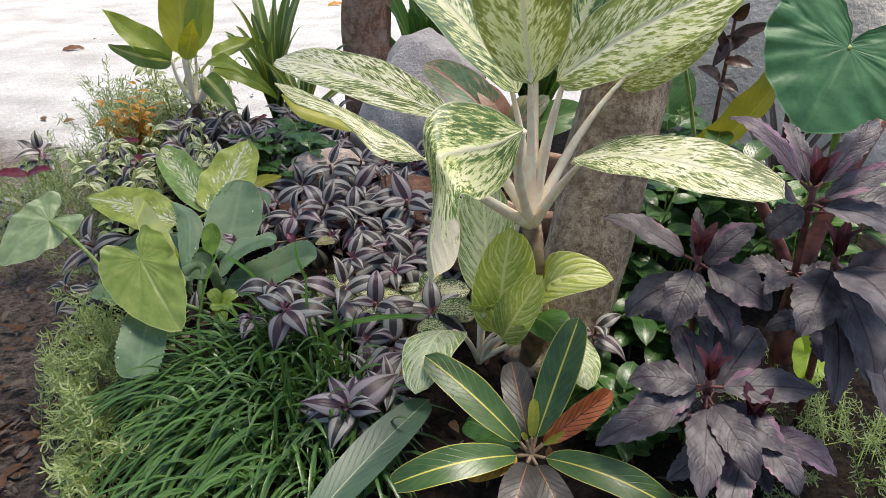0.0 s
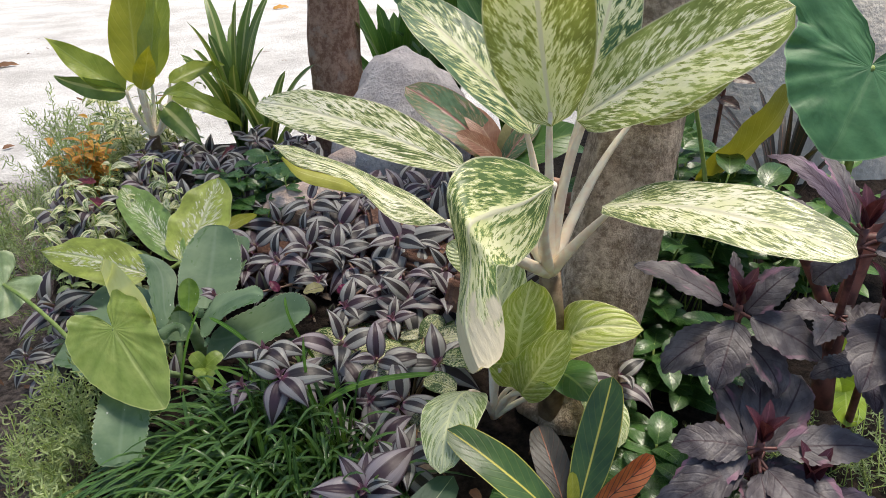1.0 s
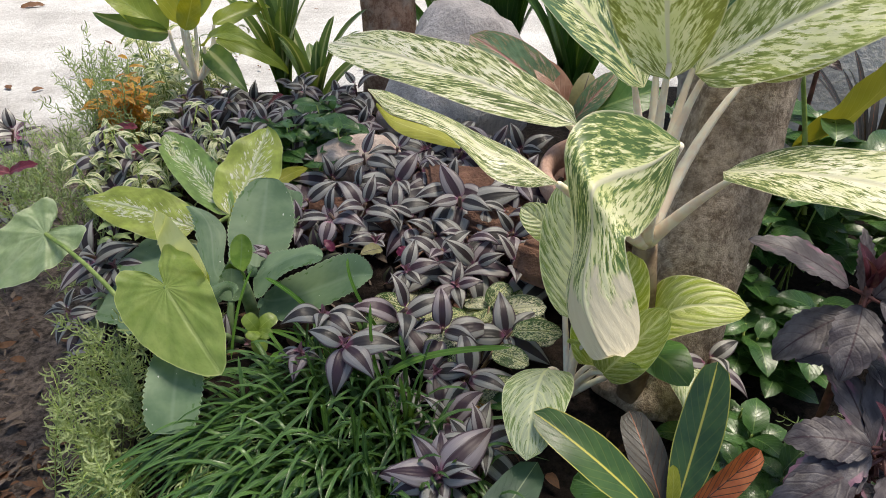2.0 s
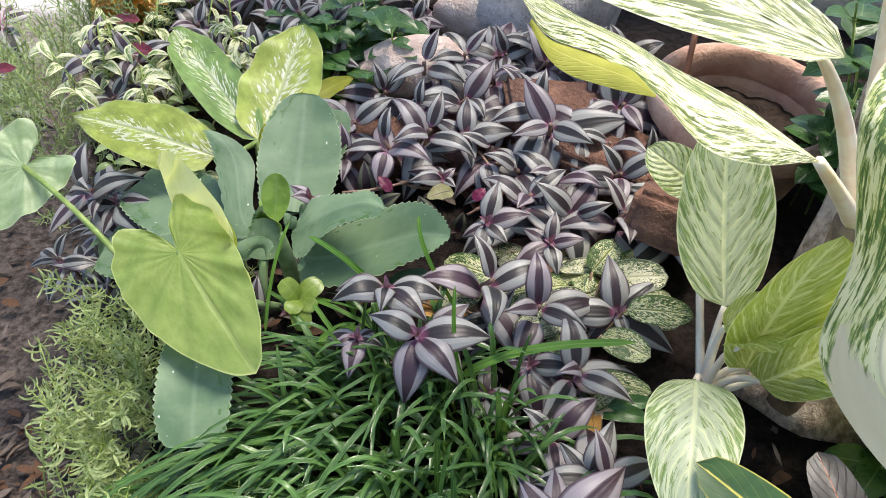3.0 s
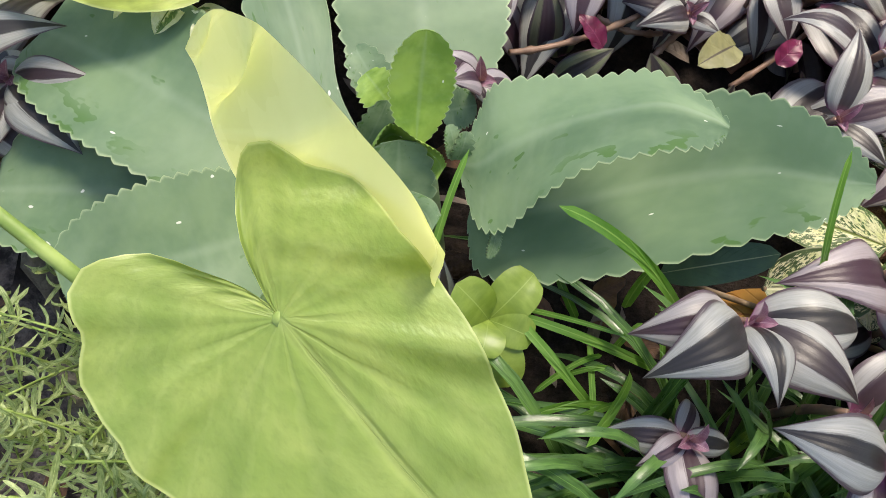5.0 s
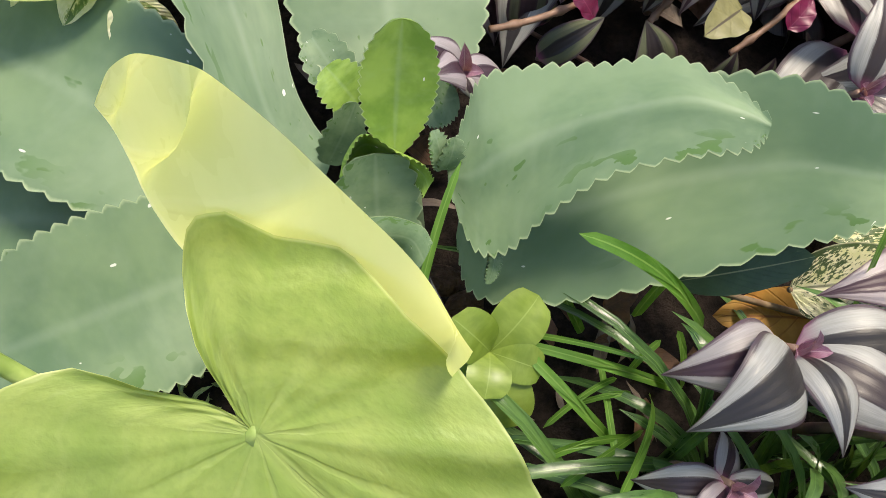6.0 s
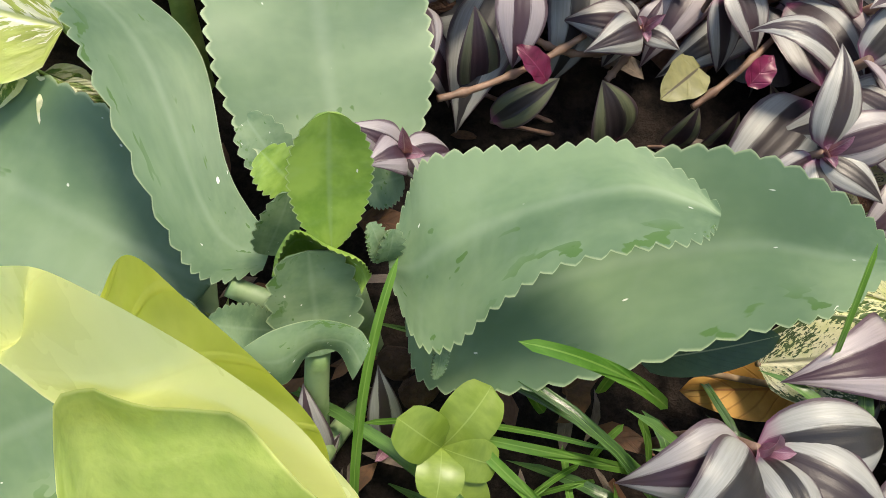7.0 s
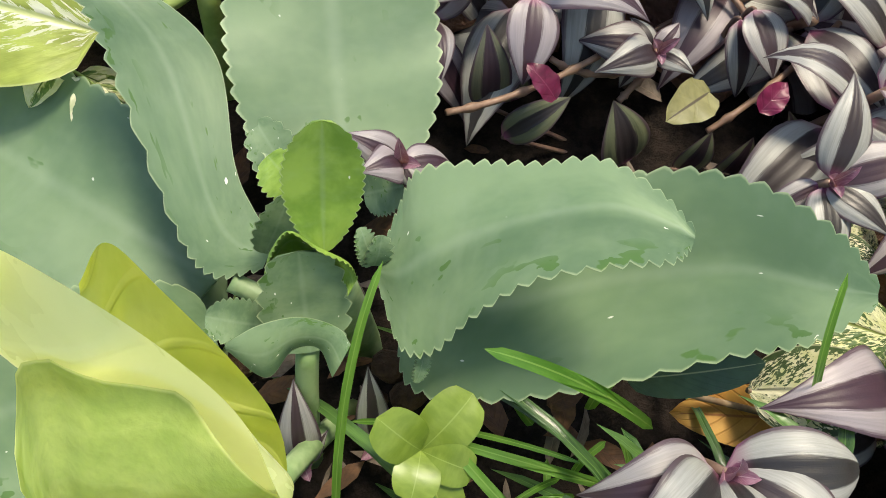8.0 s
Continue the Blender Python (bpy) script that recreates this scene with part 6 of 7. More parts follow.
needle_bush((-0.530, 0.95, 0.02), (0.095, 0.14), 0.10, 300, 31, M_NEEDLE, "feathery light green needle-leaved ground cover at the bed edge", 0.0185)
needle_bush((-0.452, 0.80, -0.02), (0.05, 0.12), 0.08, 75, 32, M_NEEDLE, "feathery light green needle-leaved ground cover at the bed edge", 0.0185)
needle_bush((-0.84, 1.62, 0.05), (0.22, 0.34), 0.12, 190, 33, M_NEEDLE_DIM, "loose grey-green needle-leaved ground cover", 0.017, 1.6)
needle_bush((-0.93, 1.80, 0.0), (0.16, 0.25), 0.09, 60, 35, M_NEEDLE_DIM, "tall wispy grey-green needle-leaved ground cover", 0.02, 2.0)
needle_bush((0.50, 0.72, 0.02), (0.14, 0.12), 0.08, 140, 34, M_NEEDLE_DIM, "feathery green needle-leaved ground cover")


def small_leaf_bush(at, spread, height, count, size, material, seed, label, shape=0.42, droop=0.0):
    rng = random.Random(seed)
    ob = empty("small_leaf_bush", at, label, "shrub")
    bm, wood = bmesh.new(), bmesh.new()
    for _ in range(count):
        r, q = math.sqrt(rng.random()), rng.uniform(0, 6.283)
        x, y = at[0] + r * spread[0] * math.cos(q), at[1] + r * spread[1] * math.sin(q)
        root = Vector((x, y, flat_at(x, y)))
        top = root + Vector((rng.gauss(0, 0.25), rng.gauss(-0.1, 0.25), 1)) * height * rng.uniform(0.5, 1.0)
        tube(wood, [root, root.lerp(top, 0.5), top], 0.0015, 4)
        for i in range(8):
            p = root.lerp(top, 0.35 + 0.65 * i / 7)
            q2 = i * 2.4 + r * 9
            way = Vector((math.cos(q2), math.sin(q2), rng.uniform(-0.3, 0.4) - droop * rng.random())).normalized()
            n = size * rng.uniform(0.7, 1.25)
            blade(bm, p, p + way * n, n * shape, (-way.x * 0.3 + droop * rng.uniform(-0.7, 0.7), -way.y * 0.3 - 0.3, 1), sag=0.1 + 0.12 * droop, fold=0.2, nu=6, nv=4, twist=droop * rng.uniform(-0.9, 0.9))
    tagged(part("foliage", bm, material, ob), kind="stuff")
    tagged(part("branch", wood, M_EAR_STALK, ob), kind="stuff")


small_leaf_bush((-0.60, 1.47, 0.12), (0.15, 0.12), 0.14, 30, 0.036, M_EDGED, 41, "small shrub with cream-edged green leaves", 0.36, 1.1)
small_leaf_bush((-0.64, 1.82, 0.12), (0.10, 0.10), 0.20, 34, 0.038, M_EDGED, 42, "small shrub with cream-edged green leaves", 0.34, 1.1)
small_leaf_bush((0.33, 1.02, 0.08), (0.10, 0.10), 0.12, 26, 0.050, M_DEEP, 44, "low deep green leafy ground cover beside the trunk", 0.6)
small_leaf_bush((0.40, 1.22, 0.10), (0.16, 0.10), 0.26, 36, 0.060, M_DEEP, 47, "deep green leafy shrub behind the trunk", 0.6)
small_leaf_bush((0.60, 1.22, 0.10), (0.14, 0.10), 0.20, 26, 0.055, M_GREEN, 48, "green leafy shrub behind the purple shrub", 0.5)
small_leaf_bush((0.27, 0.82, 0.06), (0.10, 0.08), 0.07, 16, 0.045, M_DEEP, 45, "low deep green leafy ground cover beside the trunk", 0.6)
small_leaf_bush((-0.34, 1.52, 0.10), (0.10, 0.12), 0.13, 22, 0.048, M_DEEP, 46, "low deep green leafy ground cover", 0.6)


small_leaf_bush((-0.715, 1.64, 0.12), (0.016, 0.018), 0.165, 20, 0.036, M_CROTON_GOLD, 58, "small golden orange croton with narrow leaves", 0.30, 0.3)
small_leaf_bush((-0.62, 1.335, 0.10), (0.09, 0.07), 0.055, 16, 0.030, M_PALE_GREEN, 59, "low pale green leafy weeds beside the succulent", 0.40, 0.5)


# ---- plants at the back ----
def spotted_plant():
    ob = empty("dieffenbachia", (-0.41, 1.22, 0.10), "dieffenbachia with yellow-green leaves spotted in cream", "dieffenbachia")
    at = Vector((-0.439, 1.272, 0.204))
    stalk(ob, (-0.44, 1.27, 0.06), (-0.44, 1.27, 0.15), at, 0.009, 0.006, M_EAR_STALK, "stem")
    kind = dict(nu=28, nv=8, a=0.45, b=0.55, wave=0.055, waves=3)
    leaf(ob, at, (-0.395, 1.429, 0.297), 0.105, (-0.15, -0.9, 0.3), M_DIEF, sag=-0.04, fold=0.15, **kind)
    leaf(ob, at, (-0.609, 1.521, 0.255), 0.070, (0.3, -0.8, 0.5), M_DIEF_GREEN, sag=0.04, fold=0.2, **kind)
    low = (-0.490, 1.245, 0.196)
    stalk(ob, at, (Vector(at) + Vector(low)) / 2 - Vector((0, 0, 0.01)), low, 0.004, 0.003, M_EAR_STALK)
    leaf(ob, low, (-0.681, 1.300, 0.224), 0.082, (0.05, -0.62, 0.78), M_DIEF, sag=0.10, fold=0.06, **{**kind, "a": 0.42, "b": 0.85, "wave": 0.05, "nu": 36, "nv": 12})
    leaf(ob, at, (-0.332, 1.417, 0.226), 0.03, (0.1, -0.7, 0.7), M_YELLOW, sag=0.1, **kind)
    leaf(ob, at, (-0.452, 1.434, 0.162), 0.05, (0.1, -0.7, 0.7), M_CREAM, sag=0.1, **kind)


spotted_plant()


def dracaena():
    foot = Vector((-0.59, 1.71, 0.15))
    ob = empty("dracaena", foot, "dracaena with broad yellow-green leaves on a ringed cane", "dracaena")
    top = Vector((-0.591, 1.721, 0.411))
    stalk(ob, foot, (foot + top) / 2, (-0.585, 1.697, 0.312), 0.013, 0.011, M_AG_CANE, "cane")
    kind = dict(nu=26, nv=8, a=0.50, b=0.95, fold=0.3, wave=0.06, waves=2.5)
    for tip, width, face, base, sag, material in (
            ((-0.756, 1.690, 0.524), 0.070, (0.15, -0.7, 0.7), (-0.621, 1.690, 0.410), -0.10, M_DRAC),
            ((-0.767, 1.690, 0.443), 0.048, (0.3, -0.9, -0.2), (-0.622, 1.695, 0.403), 0.06, M_STRAP),
            ((-0.600, 1.772, 0.655), 0.100, (0.3, -0.9, 0.2), (-0.600, 1.704, 0.415), -0.06, M_YELLOW),
            ((-0.545, 1.730, 0.610), 0.070, (-0.5, -0.8, 0.2), (-0.588, 1.700, 0.415), -0.08, M_DRAC),
            ((-0.561, 1.875, 0.640), 0.085, (-0.1, -0.95, 0.2), (-0.585, 1.745, 0.413), 0.0, M_DRAC),
            ((-0.549, 1.655, 0.500), 0.048, (0.2, -0.9, 0.4), (-0.585, 1.675, 0.412), -0.12, M_YELLOW),
            ((-0.425, 1.620, 0.385), 0.050, (0.1, -0.5, 0.85), (-0.560, 1.700, 0.374), 0.22, M_DRAC),
            ((-0.470, 1.636, 0.300), 0.055, (0.1, -0.8, 0.5), (-0.556, 1.710, 0.365), 0.10, M_STRAP),
            ((-0.400, 1.760, 0.300), 0.045, (0.3, -0.7, 0.5), (-0.545, 1.740, 0.380), 0.20, M_DRAC),
            ((-0.453, 1.893, 0.421), 0.050, (-0.2, -0.8, 0.5), (-0.558, 1.783, 0.400), 0.05, M_DRAC)):
        hold = stalk(ob, (-0.585, 1.694, 0.306), Vector(base) - Vector((0, 0, 0.05)), base, 0.005, 0.003, M_AG_STEM)
        leaf(hold, base, tip, width * 0.95, face, material, sag=sag, hook=0.06, **kind)


dracaena()


def strap_clump(at, count, length, width, seed, material, label, lean=0.35, name="strap_leaf_clump"):
    rng = random.Random(seed)
    ob = empty(name, at, label, "foliage plant")
    for k in range(count):
        q = seed + k * 2.4
        way = Vector((math.cos(q), math.sin(q), 0)) * rng.uniform(0.1, lean)
        n = length * rng.uniform(0.65, 1.1)
        tip = Vector(at) + Vector((way.x, way.y, 1)).normalized() * n + way * n * 0.4
        top = Vector(at) + Vector((way.x * 0.3, way.y * 0.3, 0.7)) * n
        leaf(ob, at, tip, width * rng.uniform(0.8, 1.2), (-way.x, -way.y - 0.3, 0.4), material, control=top, a=0.3, b=0.5, fold=0.25, nu=12, nv=4)


strap_clump((-0.45, 1.93, 0.17), 16, 0.37, 0.032, 51, M_STRAP, "upright strap-leaved plant with pale green stripes")
strap_clump((-0.37, 1.86, 0.16), 14, 0.27, 0.028, 52, M_STRAP, "spreading strap-leaved plant with pale-ribbed leaves", 0.75)
strap_clump((-0.05, 1.96, 0.17), 12, 0.44, 0.045, 53, M_GREEN, "green leafy shrub beside the back trunk", 0.4)
strap_clump((0.08, 2.0, 0.17), 12, 0.46, 0.045, 54, M_DEEP, "green leafy shrub beside the back trunk", 0.4)
strap_clump((0.22, 1.85, 0.16), 14, 0.42, 0.05, 57, M_GREEN, "green leafy shrub behind the leaning trunk", 0.5)
strap_clump((0.66, 1.38, 0.12), 16, 0.36, 0.014, 55, M_CROTON_DARK, "dark bronze strap-leaved plant by the rock", 0.5)


def bronze_shoot():
    ob = empty("bronze_shrub", (0.493, 1.33, 0.1), "slender dark bronze shrub shoot in front of the rock", "shrub")
    stalk(ob, (0.493, 1.34, 0.1), (0.501, 1.33, 0.484), (0.511, 1.33, 0.575), 0.005, 0.0025, M_PURPLE_STEM, "stem")
    for base, tip in (((0.499, 1.33, 0.474), (0.459, 1.3, 0.537)), ((0.501, 1.33, 0.469), (0.542, 1.3, 0.462)), ((0.504, 1.33, 0.507), (0.565, 1.3, 0.535)), ((0.506, 1.33, 0.512), (0.469, 1.3, 0.463)), ((0.507, 1.33, 0.539), (0.517, 1.3, 0.57)), ((0.506, 1.33, 0.544), (0.46, 1.3, 0.581)), ((0.511, 1.33, 0.575), (0.536, 1.3, 0.621)), ((0.51, 1.33, 0.57), (0.467, 1.3, 0.631)), ((0.502, 1.33, 0.491), (0.526, 1.3, 0.512)), ((0.497, 1.33, 0.436), (0.443, 1.3, 0.464)), ((0.495, 1.33, 0.431), (0.522, 1.3, 0.418))):
        leaf(ob, base, tip, 0.024, (0.1, -0.8, 0.55), M_BRONZE, a=0.6, b=0.9, sag=0.08, fold=0.25, wave=0.03)


bronze_shoot()


def rosy_aglaonema():
    ob = empty("aglaonema", (0.05, 1.30, 0.14), "small aglaonema with salmon pink and green leaves", "aglaonema")
    at = (0.130, 1.387, 0.314)
    stalk(ob, (0.12, 1.36, 0.1), (0.12, 1.37, 0.2), at, 0.0045, 0.004, M_PINKLEAF)
    for tip, width, material in (((-0.039, 1.514, 0.432), 0.085, M_AG_ROSE), ((0.070, 1.455, 0.405), 0.050, M_PINKLEAF), ((0.045, 1.387, 0.375), 0.040, M_PINKLEAF), ((0.161, 1.431, 0.385), 0.040, M_OLIVE_DRY),
                                 ((0.203, 1.414, 0.388), 0.040, M_AG_ROSE), ((0.280, 1.407, 0.360), 0.075, M_GREEN)):
        leaf(ob, at, tip, width, (0, -0.7, 0.7), material, a=0.5, b=0.55, sag=0.1, fold=0.2)


rosy_aglaonema()


# ---- small plants among the cover ----
def gold_dust():
    ob = empty("gold_dust_plant", (-0.06, 1.0, 0.06), "low gold-dust plant with cream speckled green leaves", "foliage plant")
    root = Vector((-0.06, 1.01, 0.07))
    for base, tip, width, material in (
            ((-0.211, 1.043, 0.141), (-0.161, 1.029, 0.159), 0.040, M_CREAM), ((-0.266, 1.054, 0.145), (-0.218, 1.041, 0.175), 0.020, M_FROND),
            ((-0.009, 1.025, 0.139), (0.058, 1.011, 0.142), 0.034, M_GOLD), ((-0.038, 1.000, 0.124), (0.007, 0.970, 0.122), 0.034, M_GOLD), ((-0.044, 1.048, 0.133), (-0.109, 1.015, 0.138), 0.040, M_CREAM),
            ((-0.027, 1.076, 0.136), (0.045, 1.069, 0.147), 0.042, M_CREAM), ((-0.065, 1.073, 0.131), (-0.153, 1.036, 0.145), 0.036, M_GOLD), ((-0.074, 1.014, 0.139), (-0.133, 0.989, 0.137), 0.034, M_CREAM),
            ((-0.035, 1.090, 0.137), (-0.004, 1.119, 0.157), 0.036, M_GOLD), ((-0.086, 0.995, 0.131), (-0.082, 0.956, 0.117), 0.032, M_GOLD), ((-0.059, 0.959, 0.106), (0.005, 0.940, 0.103), 0.024, M_GOLD),
            ((-0.059, 0.959, 0.106), (-0.048, 0.930, 0.088), 0.022, M_GOLD), ((-0.148, 1.050, 0.161), (-0.203, 1.079, 0.161), 0.032, M_GOLD), ((-0.068, 1.031, 0.128), (-0.127, 1.033, 0.142), 0.036, M_CREAM)):
        stalk(ob, root, (root + Vector(base)) / 2, base, 0.0022, 0.0015, M_AG_CANE)
        leaf(ob, base, tip, width, (0.0, -0.5, 0.85), material, a=0.45, b=0.5, sag=0.08, fold=0.1)
    # the low overlapping leaves under them
    rng = random.Random(71)
    for k in range(32):
        base = Vector((rng.uniform(-0.15, 0.05), rng.uniform(1.03, 1.14), rng.uniform(0.118, 0.134)))
        q = rng.uniform(0, 6.283)
        tip = base + Vector((math.cos(q), 0.7 * math.sin(q), rng.uniform(0.0, 0.25))) * rng.uniform(0.040, 0.058)
        leaf(ob, base, tip, rng.uniform(0.020, 0.030), (rng.uniform(-0.3, 0.3), -0.5, 0.85), M_CREAM if k % 3 else M_GOLD, a=0.5, b=0.5, sag=0.08, fold=0.1)


gold_dust()


rosette((-0.354, 1.14, 0.202), ((-0.377, 1.146, 0.217), (-0.374, 1.124, 0.218), (-0.331, 1.148, 0.192), (-0.35, 1.128, 0.2)), (-0.1, -0.5, 0.86), 0.62, 0.2)
rosette((-0.410, 1.048, 0.111), ((-0.409, 1.072, 0.148), (-0.397, 1.054, 0.129), (-0.425, 1.052, 0.117)), wide=0.36)
rosette((-0.377, 1.053, 0.108), ((-0.377, 1.077, 0.141), (-0.365, 1.059, 0.120), (-0.389, 1.059, 0.116)), wide=0.36)


def yellow_sprig():
    at = Vector((-0.060, 0.922, 0.101))
    ob = empty("variegated_sprig", (at.x, at.y, 0.08), "small withering sprig with cream, orange and green leaves", "foliage plant")
    stalk(ob, (at.x, at.y + 0.01, 0.06), (at.x, at.y, 0.09), at, 0.0025, 0.002, M_AG_CANE)
    for tip, width, material in (((-0.031, 0.925, 0.129), 0.016, M_CREAM), ((-0.035, 0.904, 0.104), 0.014, M_DRY), ((-0.093, 0.891, 0.101), 0.018, M_CREAM), ((-0.061, 0.884, 0.095), 0.016, M_ORANGE),
                                 ((-0.097, 0.917, 0.116), 0.014, M_GOLD), ((-0.003, 0.903, 0.105), 0.020, M_DEEP), ((0.006, 0.921, 0.111), 0.018, M_DEEP)):
        leaf(ob, at, tip, width, (0, -0.5, 0.85), material, sag=0.15, fold=0.3, wave=0.05)


yellow_sprig()


def edged_sprig():
    at = Vector((-0.531, 1.262, 0.172))
    ob = empty("small_leaf_bush", (at.x, at.y, 0.10), "low sprig with drooping cream-edged leaves beside the succulent", "shrub")
    stalk(ob, (at.x - 0.02, at.y + 0.06, 0.08), (at.x - 0.02, at.y + 0.04, 0.16), at, 0.002, 0.0014, M_EAR_STALK)
    stalk(ob, at, (-0.513, 1.245, 0.180), (-0.497, 1.232, 0.174), 0.0014, 0.0010, M_EAR_STALK)
    for base, tip, width in (((-0.497, 1.232, 0.174), (-0.503, 1.206, 0.160), 0.018), ((-0.497, 1.234, 0.174), (-0.481, 1.232, 0.150), 0.016), ((-0.515, 1.246, 0.178), (-0.528, 1.222, 0.172), 0.017),
                             ((-0.505, 1.240, 0.176), (-0.492, 1.250, 0.150), 0.018), (tuple(at), (-0.556, 1.240, 0.160), 0.018), ((-0.520, 1.250, 0.176), (-0.517, 1.262, 0.198), 0.016), (tuple(at), (-0.565, 1.270, 0.175), 0.018)):
        leaf(ob, base, tip, width, (0.1, -0.6, 0.75), M_EDGED, sag=0.18, fold=0.25, wave=0.05)


edged_sprig()


def seedling():
    at = Vector((-0.359, 1.036, 0.141))
    ob = empty("seedling", (at.x, at.y, 0.06), "small lime green seedling with rounded leaves", "seedling")
    stalk(ob, (at.x, at.y + 0.01, 0.05), (at.x, at.y, 0.1), at, 0.0015, 0.0012, M_EAR_STALK)
    for tip, width in (((-0.376, 1.044, 0.163), 0.022), ((-0.335, 1.052, 0.155), 0.024), ((-0.338, 1.024, 0.140), 0.018), ((-0.366, 1.016, 0.140), 0.020), ((-0.351, 1.008, 0.122), 0.022)):
        leaf(ob, at, tip, width, (0, -0.5, 0.85), M_SEED, a=0.45, b=0.35, sag=0.14, cup=-0.15, nu=14, nv=6)


seedling()


def lone_blade(base, top, tip, width):
    ob = empty("long_grass", base, "single long green grass blade", "grass", "single grass blades")
    leaf(ob, base, tip, width, (0.0, -0.7, 0.7), M_BLADE, name="blade", control=top, a=0.1, b=0.18, fold=0.2, nu=14, nv=2)


lone_blade((-0.256, 1.034, 0.133), (-0.303, 1.029, 0.213), (-0.340, 1.038, 0.225), 0.0060)
lone_blade((-0.398, 1.023, 0.102), (-0.390, 1.059, 0.176), (-0.368, 1.086, 0.210), 0.0040)
lone_blade((-0.183, 1.025, 0.128), (-0.233, 1.018, 0.224), (-0.228, 1.035, 0.254), 0.0045)
lone_blade((-0.187, 0.934, 0.131), (-0.147, 0.935, 0.181), (-0.021, 0.938, 0.175), 0.0085)
lone_blade((-0.187, 0.936, 0.133), (-0.198, 0.918, 0.189), (-0.194, 0.939, 0.245), 0.0042)
lone_blade((-0.388, 1.058, 0.127), (-0.344, 1.049, 0.140), (-0.292, 1.020, 0.142), 0.0030)
lone_blade((-0.308, 0.996, 0.112), (-0.335, 1.011, 0.15), (-0.348, 1.04, 0.142), 0.0052)
lone_blade((-0.267, 1.014, 0.112), (-0.315, 1.022, 0.146), (-0.349, 1.039, 0.142), 0.0050)
lone_blade((-0.329, 0.964, 0.15), (-0.298, 0.993, 0.148), (-0.287, 1.012, 0.12), 0.0062)
lone_blade((-0.341, 0.993, 0.12), (-0.323, 0.995, 0.134), (-0.297, 0.995, 0.115), 0.0042)
lone_blade((-0.341, 0.979, 0.125), (-0.319, 0.987, 0.135), (-0.293, 0.998, 0.115), 0.0042)
lone_blade((-0.268, 1.057, 0.15), (-0.276, 1.054, 0.135), (-0.275, 1.055, 0.11), 0.0070)
lone_blade((-0.302, 1.053, 0.105), (-0.311, 1.054, 0.125), (-0.315, 1.065, 0.13), 0.0050)
lone_blade((-0.278, 1.028, 0.15), (-0.269, 1.024, 0.135), (-0.267, 1.014, 0.112), 0.0035)
lone_blade((-0.3, 1.035, 0.11), (-0.311, 1.005, 0.128), (-0.314, 0.978, 0.12), 0.0038)
lone_blade((-0.279, 1.031, 0.135), (-0.293, 1.025, 0.13), (-0.292, 1.024, 0.118), 0.0040)
lone_blade((-0.337, 1.008, 0.112), (-0.314, 1.019, 0.128), (-0.299, 1.022, 0.12), 0.0034)
lone_blade((-0.294, 1.014, 0.118), (-0.306, 1.013, 0.132), (-0.323, 1.016, 0.11), 0.0030)


def fallen(at, way, length, width, material, label, seed=0.0):
    at, way = Vector(at), Vector(way).normalized()
    ob = empty("fallen_leaf", at, label, "dead leaf", "fallen leaves")
    leaf(ob, at, at + way * length, width, (0.1, -0.4, 0.9), material, name="blade", sag=0.08, fold=0.25, wave=0.05, seed=seed)


fallen((-0.176, 1.036, 0.112), (-1, 0.15, 0.1), 0.065, 0.03, M_ORANGE, "fallen orange leaf under the striped sprigs")
fallen((-0.295, 1.057, 0.136), (0.1, -0.8, -0.3), 0.018, 0.012, M_BROWN, "withered red-brown flower head")
fallen((-0.301, 1.050, 0.136), (1, 0.3, 0.1), 0.02, 0.010, M_BROWN, "withered red-brown flower head", 0.4)
fallen((-0.268, 1.196, 0.176), (-0.5, 0.4, 0.5), 0.024, 0.015, M_MAGENTA, "magenta underside of a turned leaf")
fallen((-0.168, 1.172, 0.180), (0.6, 0.4, 0.4), 0.020, 0.014, M_MAGENTA, "magenta underside of a turned leaf")
fallen((-0.193, 1.183, 0.186), (-0.8, -0.5, 0.05), 0.036, 0.022, M_OLIVE_DRY, "torn yellowed leaf among striped sprigs")
fallen((-0.822, 1.365, 0.246), (1, 0, 0.28), 0.055, 0.024, M_WINE, "dark wine-red leaf at the bed edge")
fallen((-0.820, 1.365, 0.246), (-1, 0, 0.05), 0.070, 0.026, M_WINE, "dark wine-red leaf at the bed edge")
fallen((-0.43, 1.62, 0.273), (0.6, -0.3, 0.5), 0.05, 0.024, M_WINE, "dark wine-red leaf among the striped sprigs", 0.0)
fallen((-0.695, 1.52, 0.268), (0.9, -0.3, 0.1), 0.05, 0.024, M_WINE, "dark wine-red leaf among the striped sprigs", 1.0)
fallen((-0.654, 1.45, 0.253), (0.9, -0.4, 0.0), 0.05, 0.024, M_WINE, "dark wine-red leaf among the striped sprigs", 2.0)
fallen((-0.351, 1.6, 0.261), (0.7, -0.3, 0.2), 0.05, 0.024, M_WINE, "dark wine-red leaf among the striped sprigs", 3.0)
fallen((-0.255, 1.52, 0.196), (0.5, -0.5, 0.1), 0.05, 0.024, M_WINE, "dark wine-red leaf among the striped sprigs", 4.0)
fallen((-1.110, 6.970, -0.090), (1, 0.1, 0.05), 0.15, 0.06, M_ORANGE, "dry orange leaf on the sand")
fallen((-2.450, 4.721, -0.090), (1, 0.3, 0.05), 0.14, 0.05, M_BROWN, "dry leaf on the sand")


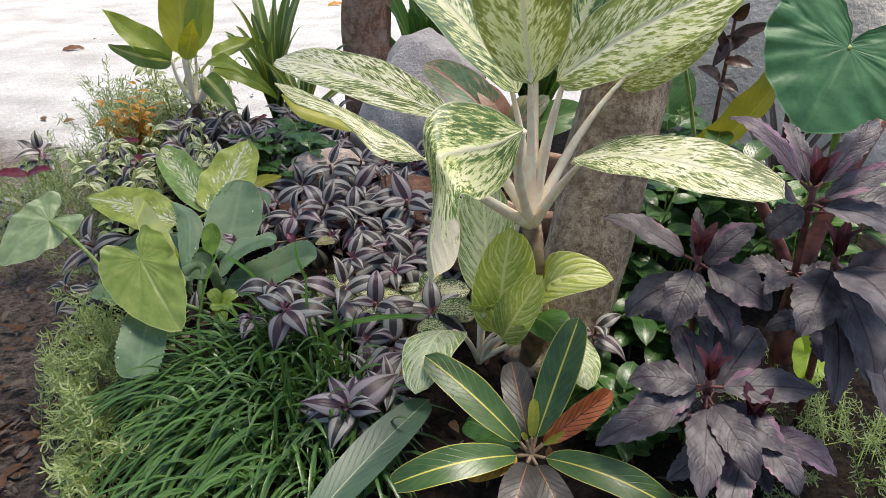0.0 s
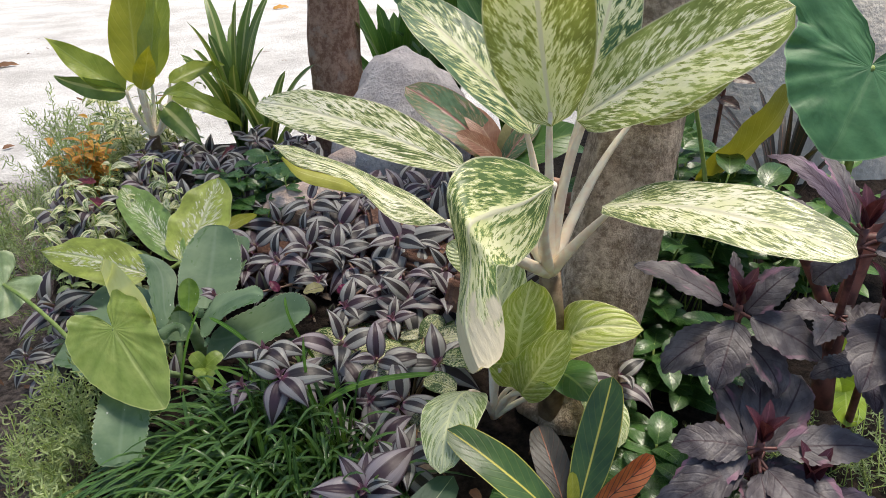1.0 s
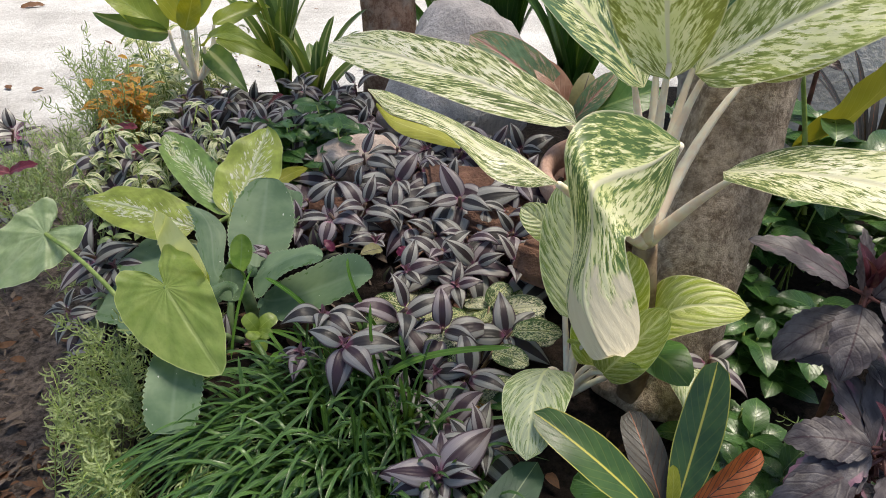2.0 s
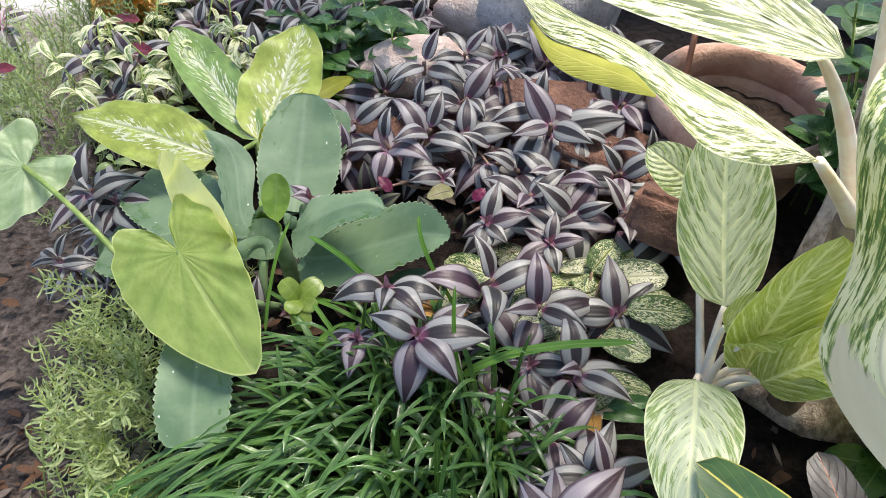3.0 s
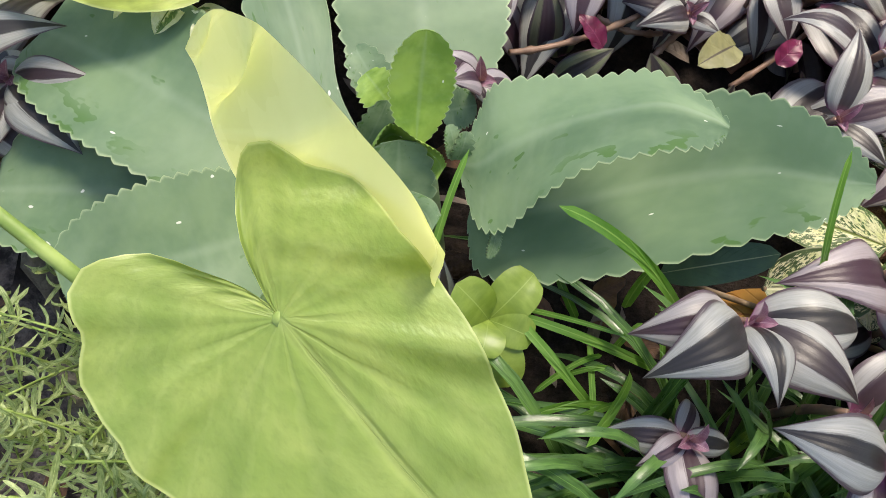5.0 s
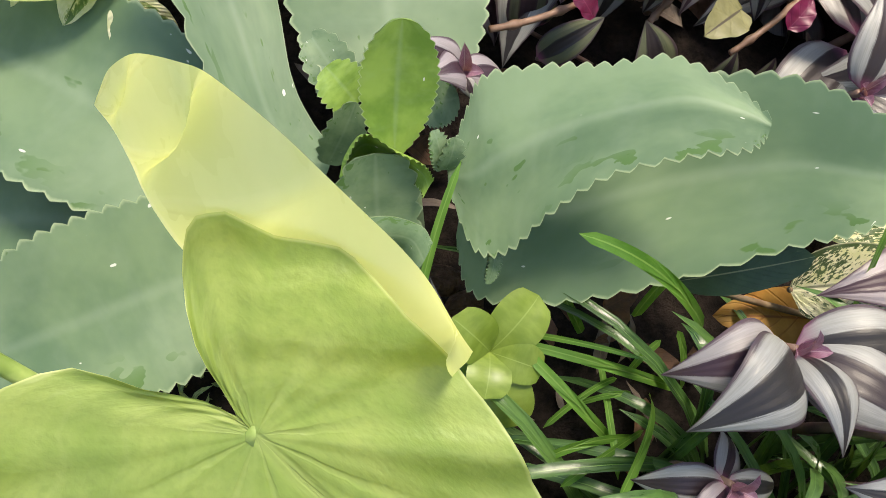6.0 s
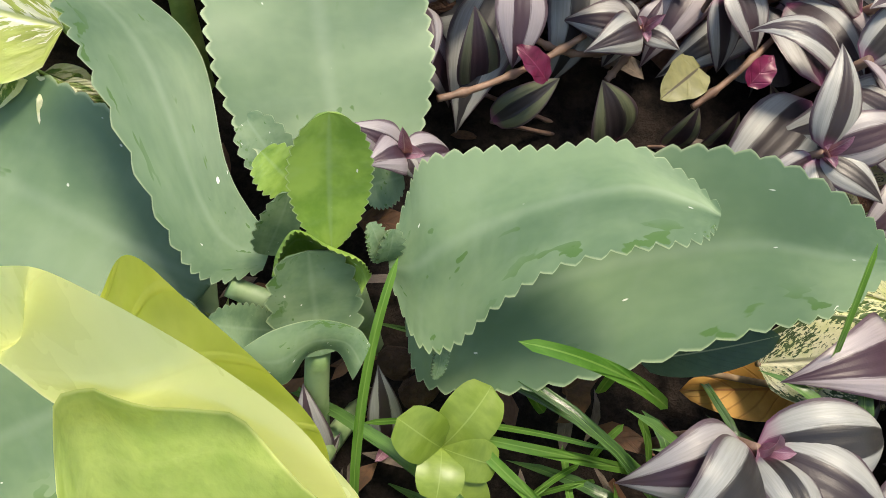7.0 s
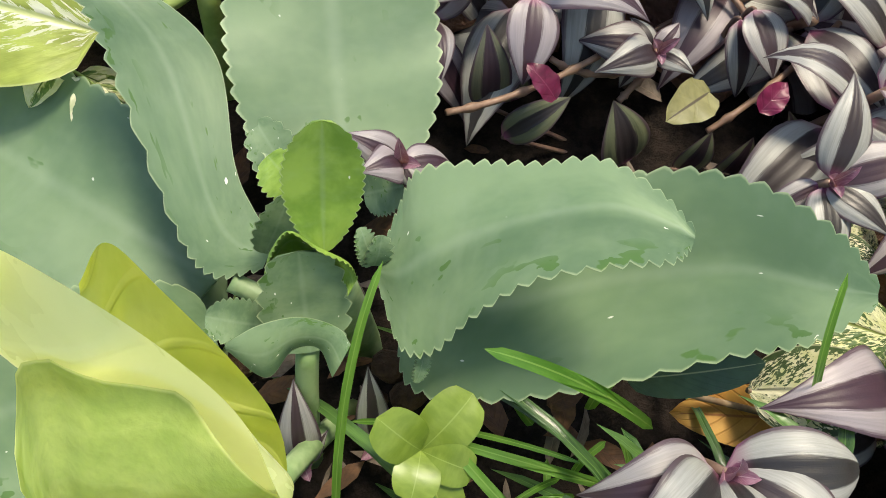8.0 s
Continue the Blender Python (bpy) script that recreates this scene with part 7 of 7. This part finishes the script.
# ---- litter ----
def litter(name, label, spots, count, sizes, materials, seed):
    """Loose dry bits strewn on the ground."""
    rng = random.Random(seed)
    ob = empty(name, (spots[0][0], spots[0][1], GROUND), label, "leaf litter")
    for material in materials:
        bm = bmesh.new()
        for _ in range(count):
            x0, y0, rx, ry = spots[rng.randrange(len(spots))]
            x, y = x0 + rng.uniform(-rx, rx), y0 + rng.uniform(-ry, ry)
            q, n = rng.uniform(0, 6.283), rng.uniform(*sizes)
            p = Vector((x, y, flat_at(x, y) + rng.uniform(0.004, 0.014)))
            blade(bm, p, p + Vector((math.cos(q), math.sin(q), rng.uniform(-0.1, 0.25))) * n, n * rng.uniform(0.12, 0.5), (rng.uniform(-0.6, 0.6), rng.uniform(-0.6, 0.6), 1), sag=rng.uniform(-0.1, 0.2), fold=rng.uniform(-0.3, 0.5), nu=4, nv=2)
        tagged(part("litter", bm, material, ob), kind="stuff")


litter("leaf_litter", "brown dry leaf crumbs and twigs on bare soil", [(-0.95, 1.05, 0.32, 0.45), (-0.70, 0.80, 0.12, 0.25)], 480, (0.008, 0.036), (M_BROWN, M_DRY_DULL), 61)
litter("leaf_litter", "brown dry leaf crumbs under the bed plants", [(-0.15, 1.1, 0.3, 0.3), (0.1, 0.85, 0.25, 0.15), (-0.37, 1.08, 0.1, 0.1)], 90, (0.012, 0.035), (M_BROWN, M_DRY_DULL), 62)
litter("leaf_litter", "scattered dark leaf bits on pale sand", [(-1.6, 4.2, 1.4, 1.6), (-0.9, 3.2, 0.8, 0.6)], 45, (0.02, 0.06), (M_BROWN,), 63)


def pebble(at, size, seed):
    boulder("pebble", at, (size, size * 0.85, size * 0.7), M_PEBBLE, "round dark brown pebble on the soil", "pebble", seed=seed, detail=2, rough=0.12)


for k, (spot, size) in enumerate((((-0.366, 1.088, 0.115), 0.011), ((-0.359, 1.071, 0.117), 0.010), ((-0.376, 1.076, 0.105), 0.008), ((-0.441, 1.105, 0.101), 0.010))):
    pebble(spot, size, 70 + k)

lime = empty("lime_foliage", (0.55, 0.98, 0.08), "bright lime green leaves behind the purple shrub", "foliage plant")
for base, tip, width in (((0.528, 0.863, 0.145), (0.497, 0.867, 0.250), 0.06), ((0.508, 0.876, 0.174), (0.485, 0.816, 0.141), 0.05), ((0.555, 0.916, 0.187), (0.563, 0.910, 0.244), 0.05)):
    hold = stalk(lime, (0.55, 0.98, 0.06), (0.53, 0.98, 0.1), base, 0.002, 0.0015, M_EAR_STALK)
    leaf(hold, base, tip, width, (0, -0.8, 0.5), M_LIME, a=0.5, b=0.5, sag=0.05, fold=0.15, wave=0.03)
